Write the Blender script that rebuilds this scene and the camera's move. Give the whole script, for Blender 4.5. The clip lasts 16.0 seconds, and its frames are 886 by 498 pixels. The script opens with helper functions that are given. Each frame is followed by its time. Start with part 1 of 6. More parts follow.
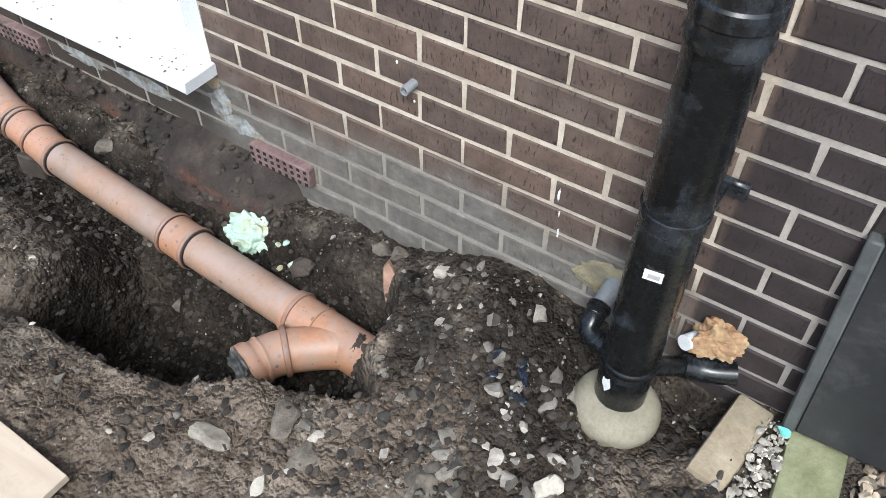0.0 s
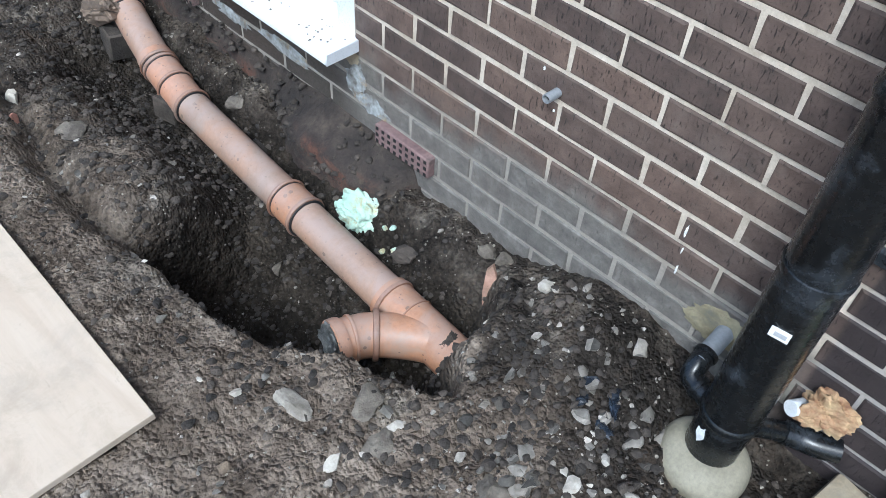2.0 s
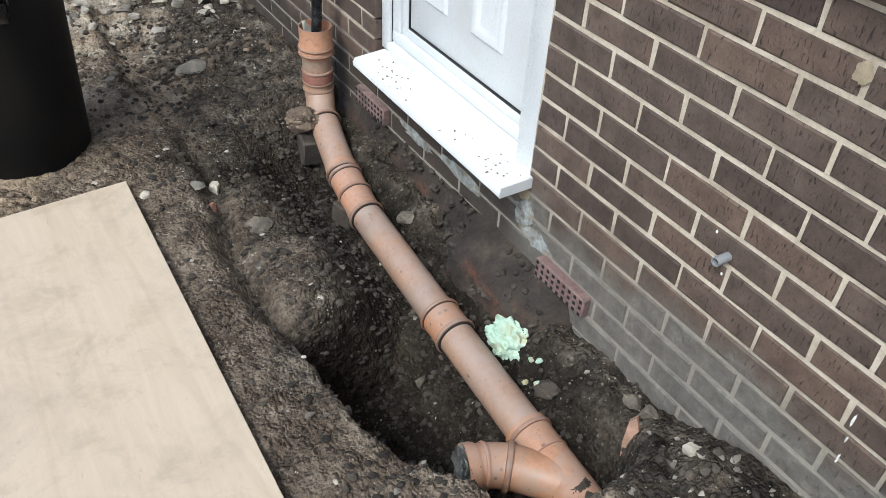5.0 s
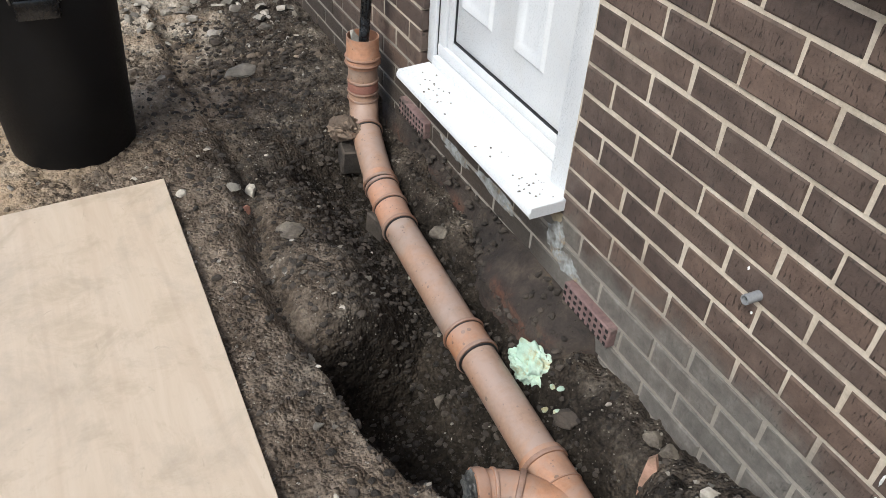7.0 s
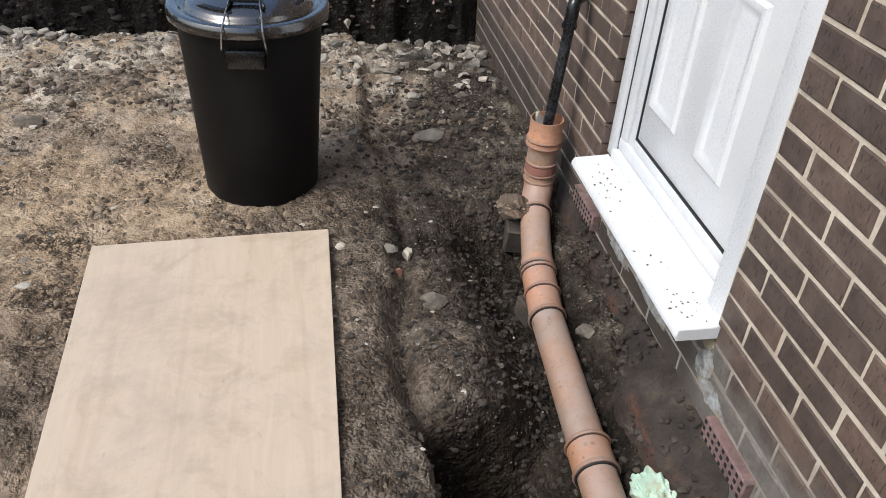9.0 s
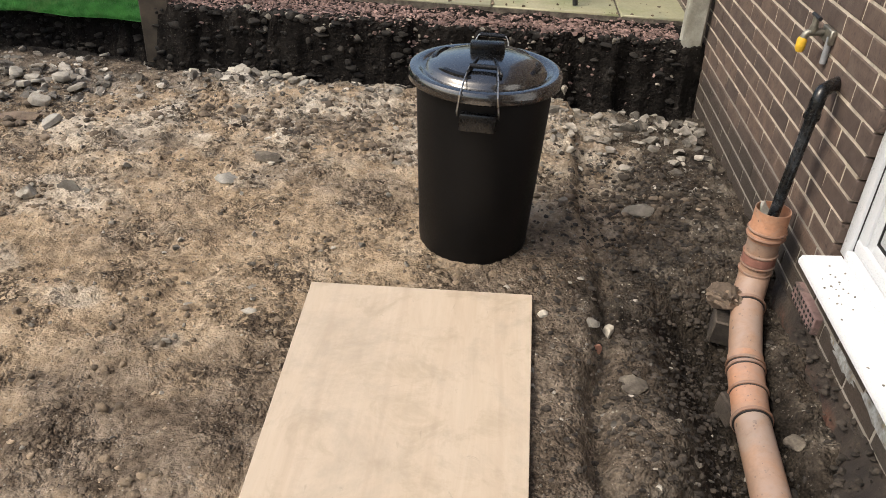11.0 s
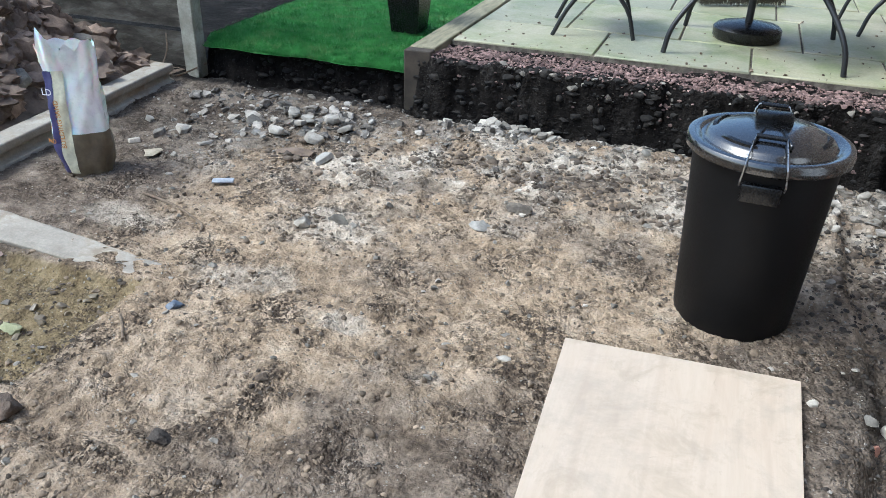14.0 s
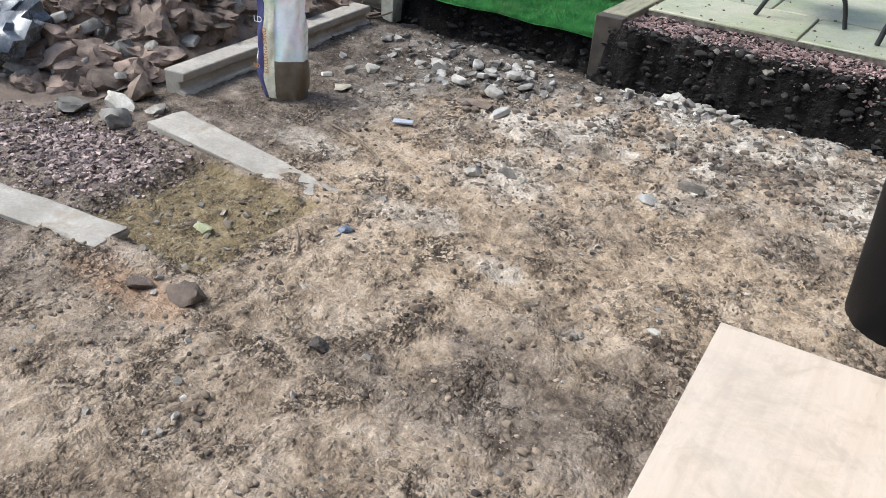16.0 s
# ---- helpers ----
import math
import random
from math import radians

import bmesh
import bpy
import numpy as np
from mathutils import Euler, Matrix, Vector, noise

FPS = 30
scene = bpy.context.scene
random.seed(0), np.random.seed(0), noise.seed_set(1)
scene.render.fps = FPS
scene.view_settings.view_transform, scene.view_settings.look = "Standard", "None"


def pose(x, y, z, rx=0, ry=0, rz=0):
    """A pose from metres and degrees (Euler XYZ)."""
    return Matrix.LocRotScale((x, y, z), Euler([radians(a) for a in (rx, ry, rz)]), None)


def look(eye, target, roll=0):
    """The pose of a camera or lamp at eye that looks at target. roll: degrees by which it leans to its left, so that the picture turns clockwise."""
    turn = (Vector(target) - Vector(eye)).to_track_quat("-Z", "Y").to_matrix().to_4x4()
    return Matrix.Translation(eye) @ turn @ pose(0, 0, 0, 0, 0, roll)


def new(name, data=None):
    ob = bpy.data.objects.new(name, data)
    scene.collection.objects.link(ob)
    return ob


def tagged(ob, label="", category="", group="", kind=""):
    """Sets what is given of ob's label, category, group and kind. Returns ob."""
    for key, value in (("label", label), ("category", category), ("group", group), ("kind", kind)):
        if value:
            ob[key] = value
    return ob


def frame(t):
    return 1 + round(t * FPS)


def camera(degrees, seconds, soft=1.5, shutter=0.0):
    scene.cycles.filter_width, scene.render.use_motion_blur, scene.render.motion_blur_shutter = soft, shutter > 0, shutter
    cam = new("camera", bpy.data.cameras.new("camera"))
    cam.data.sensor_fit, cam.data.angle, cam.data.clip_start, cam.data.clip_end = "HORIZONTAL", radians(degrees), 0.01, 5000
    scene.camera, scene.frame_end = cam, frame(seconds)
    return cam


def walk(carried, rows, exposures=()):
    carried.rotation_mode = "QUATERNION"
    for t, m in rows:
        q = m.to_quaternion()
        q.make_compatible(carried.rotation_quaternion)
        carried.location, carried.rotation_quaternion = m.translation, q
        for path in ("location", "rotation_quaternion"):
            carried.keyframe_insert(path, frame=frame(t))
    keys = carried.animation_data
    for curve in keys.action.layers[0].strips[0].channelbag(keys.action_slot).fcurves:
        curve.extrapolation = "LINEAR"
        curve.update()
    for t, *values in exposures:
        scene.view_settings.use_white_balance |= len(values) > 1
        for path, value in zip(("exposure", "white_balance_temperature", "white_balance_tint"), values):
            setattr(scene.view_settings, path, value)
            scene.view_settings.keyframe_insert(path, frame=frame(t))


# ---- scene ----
cam = camera(58.5, 16.0, soft=0.6)
PATH = [
    (0, (-1.147, -0.819, 1.521), (-0.008, -0.07, 0.057), 0.4),
    (0.5, (-1.147, -0.815, 1.529), (-0.024, -0.068, 0.053), 1.7),
    (1, (-1.163, -0.804, 1.536), (-0.053, 0.01, 0.085), 2.5),
    (1.5, (-1.159, -0.765, 1.512), (-0.102, 0.112, 0.058), 3.3),
    (2, (-1.179, -0.748, 1.504), (-0.16, 0.153, 0.038), 5.0),
    (2.5, (-1.182, -0.745, 1.507), (-0.188, 0.175, 0.036), 4.7),
    (3, (-1.191, -0.728, 1.531), (-0.19, 0.265, 0.113), 5.0),
    (3.5, (-1.203, -0.709, 1.549), (-0.228, 0.417, 0.214), 5.2),
    (4, (-1.215, -0.717, 1.554), (-0.276, 0.497, 0.271), 4.6),
    (4.5, (-1.213, -0.723, 1.56), (-0.281, 0.512, 0.291), 4.2),
    (5, (-1.218, -0.723, 1.562), (-0.354, 0.554, 0.288), 3.6),
    (5.2, (-1.216, -0.717, 1.561), (-0.394, 0.578, 0.278), 3.2),
    (7.5, (-1.069, -0.732, 1.539), (-0.351, 0.668, 0.305), 4.9),
    (8, (-0.99, -0.705, 1.558), (-0.407, 0.763, 0.331), 4.8),
    (8.2, (-0.98, -0.695, 1.553), (-0.479, 0.81, 0.334), 4.8),
    (10.3, (-0.982, -0.657, 1.585), (-0.786, 1.032, 0.532), 3.2),
    (10.5, (-1.002, -0.649, 1.587), (-0.865, 1.046, 0.534), 3.3),
    (11, (-1.098, -0.651, 1.595), (-1.2, 1.042, 0.535), 3.4),
    (11.5, (-1.189, -0.682, 1.589), (-1.514, 0.978, 0.522), 3.3),
    (12, (-1.277, -0.74, 1.598), (-1.876, 0.854, 0.549), 3.5),
    (12.5, (-1.309, -0.771, 1.596), (-2.074, 0.766, 0.571), 3.5),
    (13, (-1.305, -0.767, 1.601), (-2.032, 0.797, 0.589), 3.3),
    (13.5, (-1.317, -0.733, 1.597), (-1.961, 0.88, 0.605), 2.5),
    (14, (-1.332, -0.708, 1.599), (-1.912, 0.947, 0.638), 1.6),
    (14.5, (-1.353, -0.701, 1.587), (-1.871, 0.978, 0.631), 2.4),
    (15, (-1.374, -0.717, 1.589), (-1.934, 0.939, 0.618), 3.0),
    (15.5, (-1.382, -0.736, 1.585), (-2.059, 0.858, 0.584), 3.0),
    (16, (-1.334, -0.79, 1.581), (-2.231, 0.658, 0.532), 4.1),
]
EXPOSURES = [(0, 0.85, 5800, 4), (0.8, 0.9, 5450, 3), (1.5, 0.85, 5300, 2), (3, 0.75, 5200, 2), (3.6, 0.7, 5300, 2), (4.0, 0.6, 5400, 1), (4.6, 0.57, 5700, 1), (5.2, 0.55, 5950, 2), (8, 0.45, 6200, 6), (10.5, 0.5, 6450, 8), (11, 0.55, 6950, 8), (11.5, 0.67, 5800, 4), (12.5, 0.85, 5500, 2), (15.2, 0.83, 5450, 2), (16, 0.9, 5750, 5)]
walk(cam, [(t, look(eye, target, roll)) for t, eye, target, roll in PATH], EXPOSURES)

# ---- light: bright overcast sky with a faint wide sun ----
world = bpy.data.worlds.new("sky")
scene.world = world
world.use_nodes = True
wn = world.node_tree
sky = wn.nodes.new("ShaderNodeTexSky")
sky.sky_type = "NISHITA"
sky.sun_disc = False
sky.sun_elevation, sky.sun_rotation = radians(52), radians(245)
sky.air_density, sky.dust_density = 1.0, 4.0
wn.links.new(sky.outputs[0], wn.nodes["Background"].inputs[0])
wn.nodes["Background"].inputs[1].default_value = 0.15
sun = new("sun", bpy.data.lights.new("sun", "SUN"))
sun.data.energy, sun.data.angle, sun.data.color = 1.5, radians(18), (1.0, 0.97, 0.93)
az, el = radians(245), radians(52)
sun.matrix_world = look((0, 0, 0), (-math.sin(az) * math.cos(el), -math.cos(az) * math.cos(el), -math.sin(el)))


# ---- materials ----
def nodes_of(name):
    m = bpy.data.materials.new(name)
    m.use_nodes = True
    nt = m.node_tree
    return m, nt, nt.nodes["Principled BSDF"]


def add(nt, kind, **inputs):
    n = nt.nodes.new(kind)
    for k, v in inputs.items():
        n.inputs[k.replace("_", " ")].default_value = v
    return n


def ramp(nt, source, stops):
    r = nt.nodes.new("ShaderNodeValToRGB")
    e = r.color_ramp.elements
    while len(e) < len(stops):
        e.new(0.5)
    for el_, (p, c) in zip(e, stops):
        el_.position = p
        el_.color = (*c, 1) if len(c) == 3 else (c[0], c[0], c[0], 1)
    nt.links.new(source, r.inputs[0])
    return r.outputs[0]


def coords(nt, stretch=(1, 1, 1)):
    g = nt.nodes.new("ShaderNodeNewGeometry")
    mp = add(nt, "ShaderNodeMapping")
    mp.inputs["Scale"].default_value = stretch
    nt.links.new(g.outputs["Position"], mp.inputs["Vector"])
    return mp.outputs[0]


def noise_tex(nt, vec, scale, detail=5, rough=0.6, distort=0.0):
    n = add(nt, "ShaderNodeTexNoise", Scale=scale, Detail=detail, Roughness=rough, Distortion=distort)
    nt.links.new(vec, n.inputs["Vector"])
    return n.outputs["Fac"]


def blend(nt, fac, a, b, mode="MIX"):
    m = nt.nodes.new("ShaderNodeMix")
    m.data_type = "RGBA"
    m.blend_type = mode
    for sock_, v in ((m.inputs[0], fac), (m.inputs[6], a), (m.inputs[7], b)):
        if isinstance(v, (int, float)):
            sock_.default_value = v
        elif isinstance(v, tuple):
            sock_.default_value = (*v, 1)
        else:
            nt.links.new(v, sock_)
    return m.outputs[2]


def calc(nt, op, a, b=None, clamp=False):
    m = nt.nodes.new("ShaderNodeMath")
    m.operation, m.use_clamp = op, clamp
    for i, v in enumerate((a, b)):
        if v is None:
            continue
        if isinstance(v, (int, float)):
            m.inputs[i].default_value = v
        else:
            nt.links.new(v, m.inputs[i])
    return m.outputs[0]


def bumped(nt, bsdf, height, strength, dist):
    b = add(nt, "ShaderNodeBump", Strength=strength, Distance=dist)
    nt.links.new(height, b.inputs["Height"])
    nt.links.new(b.outputs[0], bsdf.inputs["Normal"])


def axis(nt, which):
    g = nt.nodes.new("ShaderNodeNewGeometry")
    s = nt.nodes.new("ShaderNodeSeparateXYZ")
    nt.links.new(g.outputs["Position"], s.inputs[0])
    return s.outputs[which]


def smooth(nt, v, lo, hi):
    m = nt.nodes.new("ShaderNodeMapRange")
    m.interpolation_type = "SMOOTHSTEP"
    nt.links.new(v, m.inputs[0])
    m.inputs[1].default_value, m.inputs[2].default_value = lo, hi
    return m.outputs[0]


def grit(nt, scale, share):
    """A mask of scattered roundish grains."""
    vo = add(nt, "ShaderNodeTexVoronoi", Scale=float(scale))
    nt.links.new(coords(nt), vo.inputs["Vector"])
    sep = nt.nodes.new("ShaderNodeSeparateColor")
    nt.links.new(vo.outputs["Color"], sep.inputs[0])
    pick = calc(nt, "GREATER_THAN", sep.outputs[0], 1.0 - share)
    core = calc(nt, "LESS_THAN", vo.outputs["Distance"], 0.36)
    return calc(nt, "MULTIPLY", pick, core)


def surf(name, dark, light, scale=6.0, rough=0.7, fine=60.0, bump=0.3, dist=0.004, stain=None, stain_scale=3.0, metal=0.0, stretch=(1, 1, 1), vary=0.0, spread=0.15, specks=None, mottle=0.5, worn=0.85):
    """A plain worn surface: two colours mixed at two scales, with fine relief and an optional stain."""
    m, nt, p = nodes_of(name)
    v = coords(nt, stretch)
    a = noise_tex(nt, v, scale, 6, 0.65)
    c = ramp(nt, a, [(0.5 - spread, dark), (0.5 + spread, light)])
    f = noise_tex(nt, v, fine, 4, 0.7)
    c = blend(nt, mottle, c, ramp(nt, f, [(0.25, (0.55,)), (0.75, (1.3,))]), "MULTIPLY")
    if stain:
        s = noise_tex(nt, v, stain_scale, 8, 0.7, 0.4)
        c = blend(nt, ramp(nt, s, [(0.52, (0.0,)), (0.64, (worn,))]), c, stain)
    if specks:
        for scale_, share_ in ((55, 0.025), (120, 0.04)):
            c = blend(nt, calc(nt, "MULTIPLY", grit(nt, scale_, share_), 0.75), c, specks)
    if vary:
        isl = nt.nodes.new("ShaderNodeNewGeometry")
        c = blend(nt, 1.0, c, ramp(nt, isl.outputs["Random Per Island"], [(0, (1 - vary,)), (0.6, (1.0,)), (1, (1 + vary,))]), "MULTIPLY")
    nt.links.new(c, p.inputs["Base Color"])
    nt.links.new(ramp(nt, f, [(0.2, (max(0.02, rough - 0.12),)), (0.8, (min(1, rough + 0.12),))]), p.inputs["Roughness"])
    p.inputs["Metallic"].default_value = metal
    if bump:
        bumped(nt, p, f, bump, dist)
    return m


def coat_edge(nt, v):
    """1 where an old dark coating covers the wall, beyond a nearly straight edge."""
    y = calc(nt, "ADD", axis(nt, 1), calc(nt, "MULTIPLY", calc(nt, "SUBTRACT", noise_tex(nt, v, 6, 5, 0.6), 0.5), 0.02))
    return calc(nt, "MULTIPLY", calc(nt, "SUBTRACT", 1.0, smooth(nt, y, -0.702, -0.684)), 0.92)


def brick_material(name, dark, light, random_output):
    """Drag-faced brick: dark body, short vertical slits, cement smears low down."""
    m, nt, p = nodes_of(name)
    v = coords(nt)
    if random_output == "object":
        r = nt.nodes.new("ShaderNodeObjectInfo").outputs["Random"]
    else:
        r = nt.nodes.new("ShaderNodeNewGeometry").outputs["Random Per Island"]
    body = ramp(nt, noise_tex(nt, v, 14, 6, 0.7), [(0.3, dark), (0.7, light)])
    body = blend(nt, 1.0, body, ramp(nt, r, [(0.0, (0.72, 0.7, 0.7)), (0.5, (1.0, 0.98, 0.96)), (1.0, (1.28, 1.2, 1.12))]), "MULTIPLY")
    slit = noise_tex(nt, coords(nt, (60, 170, 44)), 1.0, 3, 0.6)
    slits = ramp(nt, slit, [(0.325, (1.0,)), (0.395, (0.0,))])
    pits = ramp(nt, noise_tex(nt, coords(nt, (90, 260, 120)), 1.0, 3, 0.6), [(0.3, (1.0,)), (0.38, (0.0,))])
    slits = calc(nt, "MAXIMUM", slits, calc(nt, "MULTIPLY", pits, 0.5))
    grain = noise_tex(nt, v, 180, 4, 0.7)
    body = blend(nt, calc(nt, "MULTIPLY", slits, 0.72), body, (0.014, 0.011, 0.01))
    dust = ramp(nt, noise_tex(nt, v, 7, 8, 0.72, 0.5), [(0.55, (0.0,)), (0.72, (0.35,))])
    body = blend(nt, dust, body, (0.17, 0.145, 0.12))
    smear_edge = calc(nt, "ADD", axis(nt, 2), calc(nt, "MULTIPLY", noise_tex(nt, v, 3.2, 7, 0.65, 0.3), 0.36))
    smear = calc(nt, "SUBTRACT", 1.0, smooth(nt, smear_edge, 0.41, 0.52))
    along = calc(nt, "MULTIPLY", smooth(nt, axis(nt, 1), -0.75, -0.55), calc(nt, "SUBTRACT", 1.0, smooth(nt, axis(nt, 1), 0.62, 1.25)))
    grey = ramp(nt, noise_tex(nt, v, 22, 6, 0.7), [(0.3, (0.1, 0.094, 0.084)), (0.55, (0.17, 0.16, 0.142)), (0.7, (0.25, 0.238, 0.212))])
    body = blend(nt, calc(nt, "MULTIPLY", calc(nt, "MULTIPLY", smear, along), 0.8), body, grey)
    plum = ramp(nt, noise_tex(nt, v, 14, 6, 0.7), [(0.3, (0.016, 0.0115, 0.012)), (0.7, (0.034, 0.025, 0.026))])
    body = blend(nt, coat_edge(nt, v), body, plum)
    # mud on the low courses, also darkening the brick for the sill's shade
    mud_shade_edge = calc(nt, "ADD", axis(nt, 2), calc(nt, "MULTIPLY", noise_tex(nt, v, 5, 7, 0.7, 0.5), 0.3))
    mud = calc(nt, "MULTIPLY", calc(nt, "SUBTRACT", 1.0, smooth(nt, mud_shade_edge, 0.3, 0.42)), smooth(nt, axis(nt, 1), 0.6, 0.78))
    body = blend(nt, calc(nt, "MULTIPLY", mud, 0.8), body, ramp(nt, grain, [(0.35, (0.02, 0.016, 0.012)), (0.7, (0.06, 0.048, 0.037))]))
    nt.links.new(body, p.inputs["Base Color"])
    p.inputs["Roughness"].default_value = 0.72
    h = calc(nt, "SUBTRACT", calc(nt, "MULTIPLY", grain, 0.5), slits)
    bumped(nt, p, h, 0.85, 0.0045)
    return m


M = {}
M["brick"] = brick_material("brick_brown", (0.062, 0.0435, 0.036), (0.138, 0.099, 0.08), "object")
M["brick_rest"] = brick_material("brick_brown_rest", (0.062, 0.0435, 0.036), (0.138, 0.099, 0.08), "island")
M["mortar"] = surf("mortar", (0.4, 0.34, 0.27), (0.68, 0.6, 0.5), 9, 0.9, 140, 0.5, 0.003, stain=(0.3, 0.265, 0.22), stain_scale=2.2)


def mortar_material():
    m, nt, p = nodes_of("mortar_joints")
    v = coords(nt)
    c = ramp(nt, noise_tex(nt, v, 8, 6, 0.7), [(0.3, (0.36, 0.3, 0.23)), (0.5, (0.52, 0.45, 0.36)), (0.7, (0.66, 0.59, 0.49))])
    st = noise_tex(nt, v, 2.4, 7, 0.7, 0.4)
    c = blend(nt, ramp(nt, st, [(0.53, (0.0,)), (0.66, (0.7,))]), c, (0.27, 0.235, 0.19))
    edge = calc(nt, "ADD", axis(nt, 2), calc(nt, "MULTIPLY", noise_tex(nt, v, 3.2, 7, 0.65, 0.3), 0.36))
    low = calc(nt, "SUBTRACT", 1.0, smooth(nt, edge, 0.42, 0.56))
    c = blend(nt, calc(nt, "MULTIPLY", low, 0.8), c, (0.22, 0.205, 0.18))
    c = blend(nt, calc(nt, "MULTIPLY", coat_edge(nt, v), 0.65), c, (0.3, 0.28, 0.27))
    f = noise_tex(nt, v, 150, 4, 0.7)
    c = blend(nt, 0.5, c, ramp(nt, f, [(0.25, (0.6,)), (0.75, (1.25,))]), "MULTIPLY")
    nt.links.new(c, p.inputs["Base Color"])
    p.inputs["Roughness"].default_value = 0.92
    bumped(nt, p, f, 0.6, 0.003)
    return m


M["joints"] = mortar_material()
M["upvc"] = surf("white_plastic", (0.62, 0.64, 0.66), (0.68, 0.695, 0.71), 5, 0.3, 200, 0.02, 0.0005, stain=(0.58, 0.57, 0.54), stain_scale=4, mottle=0.04, worn=0.3)
M["gasket"] = surf("black_rubber", (0.012, 0.012, 0.013), (0.02, 0.02, 0.02), 8, 0.6, 90, 0.1, 0.001)
M["orange"] = surf("orange_drain_plastic", (0.37, 0.2, 0.125), (0.46, 0.235, 0.14), 6, 0.5, 70, 0.12, 0.002, stain=(0.34, 0.235, 0.18), stain_scale=5.5, specks=(0.1, 0.07, 0.05))
M["orange_clean"] = surf("clean_orange_plastic", (0.37, 0.19, 0.105), (0.45, 0.22, 0.12), 7, 0.5, 70, 0.08, 0.001, stain=(0.34, 0.235, 0.175), stain_scale=7, specks=(0.09, 0.065, 0.05))
M["orange_seal"] = surf("brown_orange_bead", (0.2, 0.105, 0.066), (0.31, 0.165, 0.105), 9, 0.55, 80, 0.15, 0.001, stain=(0.26, 0.19, 0.15), stain_scale=7)
M["sleeve_red"] = surf("dull_red_plastic", (0.24, 0.105, 0.08), (0.31, 0.15, 0.115), 9, 0.55, 80, 0.15, 0.001)
M["orange_dusty"] = surf("dusty_orange_plastic", (0.29, 0.205, 0.158), (0.4, 0.235, 0.15), 4, 0.5, 80, 0.15, 0.002, stain=(0.32, 0.262, 0.222), stain_scale=4.5, specks=(0.12, 0.09, 0.07))


def dusted(name, colour, share):
    """Grey-pink dust and dried splashes settled on the faces that look up."""
    nt = M[name].node_tree
    p = nt.nodes["Principled BSDF"]
    old = p.inputs["Base Color"].links[0].from_socket
    g = nt.nodes.new("ShaderNodeNewGeometry")
    sep = nt.nodes.new("ShaderNodeSeparateXYZ")
    nt.links.new(g.outputs["Normal"], sep.inputs[0])
    up_ = smooth(nt, sep.outputs[2], 0.15, 0.95)
    patchy = ramp(nt, noise_tex(nt, coords(nt), 11, 7, 0.7, 0.5), [(0.36, (0.15,)), (0.58, (1.0,))])
    c = blend(nt, calc(nt, "MULTIPLY", calc(nt, "MULTIPLY", up_, patchy), share), old, colour)
    splash = ramp(nt, noise_tex(nt, coords(nt), 34, 5, 0.65, 0.6), [(0.64, (0.0,)), (0.7, (0.55,))])
    c = blend(nt, splash, c, (0.2, 0.15, 0.12))
    nt.links.new(c, p.inputs["Base Color"])


for name_, share_ in (("orange", 0.6), ("orange_clean", 0.6), ("orange_dusty", 0.75), ("orange_seal", 0.5)):
    dusted(name_, (0.36, 0.275, 0.235), share_)
M["black_pipe"] = surf("black_pipe_plastic", (0.004, 0.005, 0.006), (0.008, 0.009, 0.01), 6, 0.26, 60, 0.08, 0.001, stain=(0.042, 0.048, 0.056), stain_scale=5)
M["black_body"] = surf("matt_black_plastic", (0.003, 0.003, 0.0034), (0.005, 0.005, 0.0055), 8, 0.5, 120, 0.05, 0.001)
M["black_body"].node_tree.nodes["Principled BSDF"].inputs["Specular IOR Level"].default_value = 0.22
M["lid"] = surf("glossy_black_lid", (0.004, 0.004, 0.0045), (0.006, 0.006, 0.0065), 8, 0.24, 120, 0.05, 0.001)
lid_bsdf = M["lid"].node_tree.nodes["Principled BSDF"].inputs
lid_bsdf["Specular IOR Level"].default_value, lid_bsdf["Coat Weight"].default_value, lid_bsdf["Coat Roughness"].default_value, lid_bsdf["Coat IOR"].default_value = 1.0, 1.0, 0.12, 1.7
M["silver_film"] = surf("silver_plastic_film", (0.16, 0.165, 0.18), (0.42, 0.43, 0.46), 6, 0.22, 25, 0.4, 0.01, stain=(0.2, 0.18, 0.16), stain_scale=6)
M["black_bin"] = surf("black_bin_plastic", (0.0035, 0.0035, 0.004), (0.006, 0.006, 0.0065), 8, 0.26, 120, 0.05, 0.001)
M["grey_plastic"] = surf("grey_plastic", (0.2, 0.21, 0.22), (0.3, 0.31, 0.32), 12, 0.45, 90, 0.1, 0.001)
M["steel"] = surf("bright_wire", (0.5, 0.5, 0.5), (0.65, 0.65, 0.65), 20, 0.3, 100, 0.05, 0.0005, metal=1.0)
M["cement"] = surf("wet_cement", (0.2, 0.18, 0.125), (0.3, 0.27, 0.2), 10, 0.8, 120, 0.4, 0.003)
M["concrete"] = surf("concrete", (0.2, 0.185, 0.155), (0.38, 0.36, 0.32), 6, 0.88, 110, 0.6, 0.004, stain=(0.13, 0.115, 0.09), stain_scale=4)
M["slab"] = surf("dusty_slab_concrete", (0.27, 0.24, 0.195), (0.43, 0.39, 0.325), 5, 0.9, 90, 0.5, 0.004, stain=(0.26, 0.21, 0.15), stain_scale=5)
M["mortar_old"] = surf("old_yellow_mortar", (0.2, 0.17, 0.1), (0.36, 0.315, 0.2), 14, 0.9, 90, 0.6, 0.005, stain=(0.14, 0.13, 0.1), stain_scale=9)
M["foam"] = surf("green_foam", (0.36, 0.52, 0.41), (0.54, 0.67, 0.56), 14, 0.85, 60, 0.5, 0.01, stain=(0.4, 0.32, 0.15), stain_scale=12)
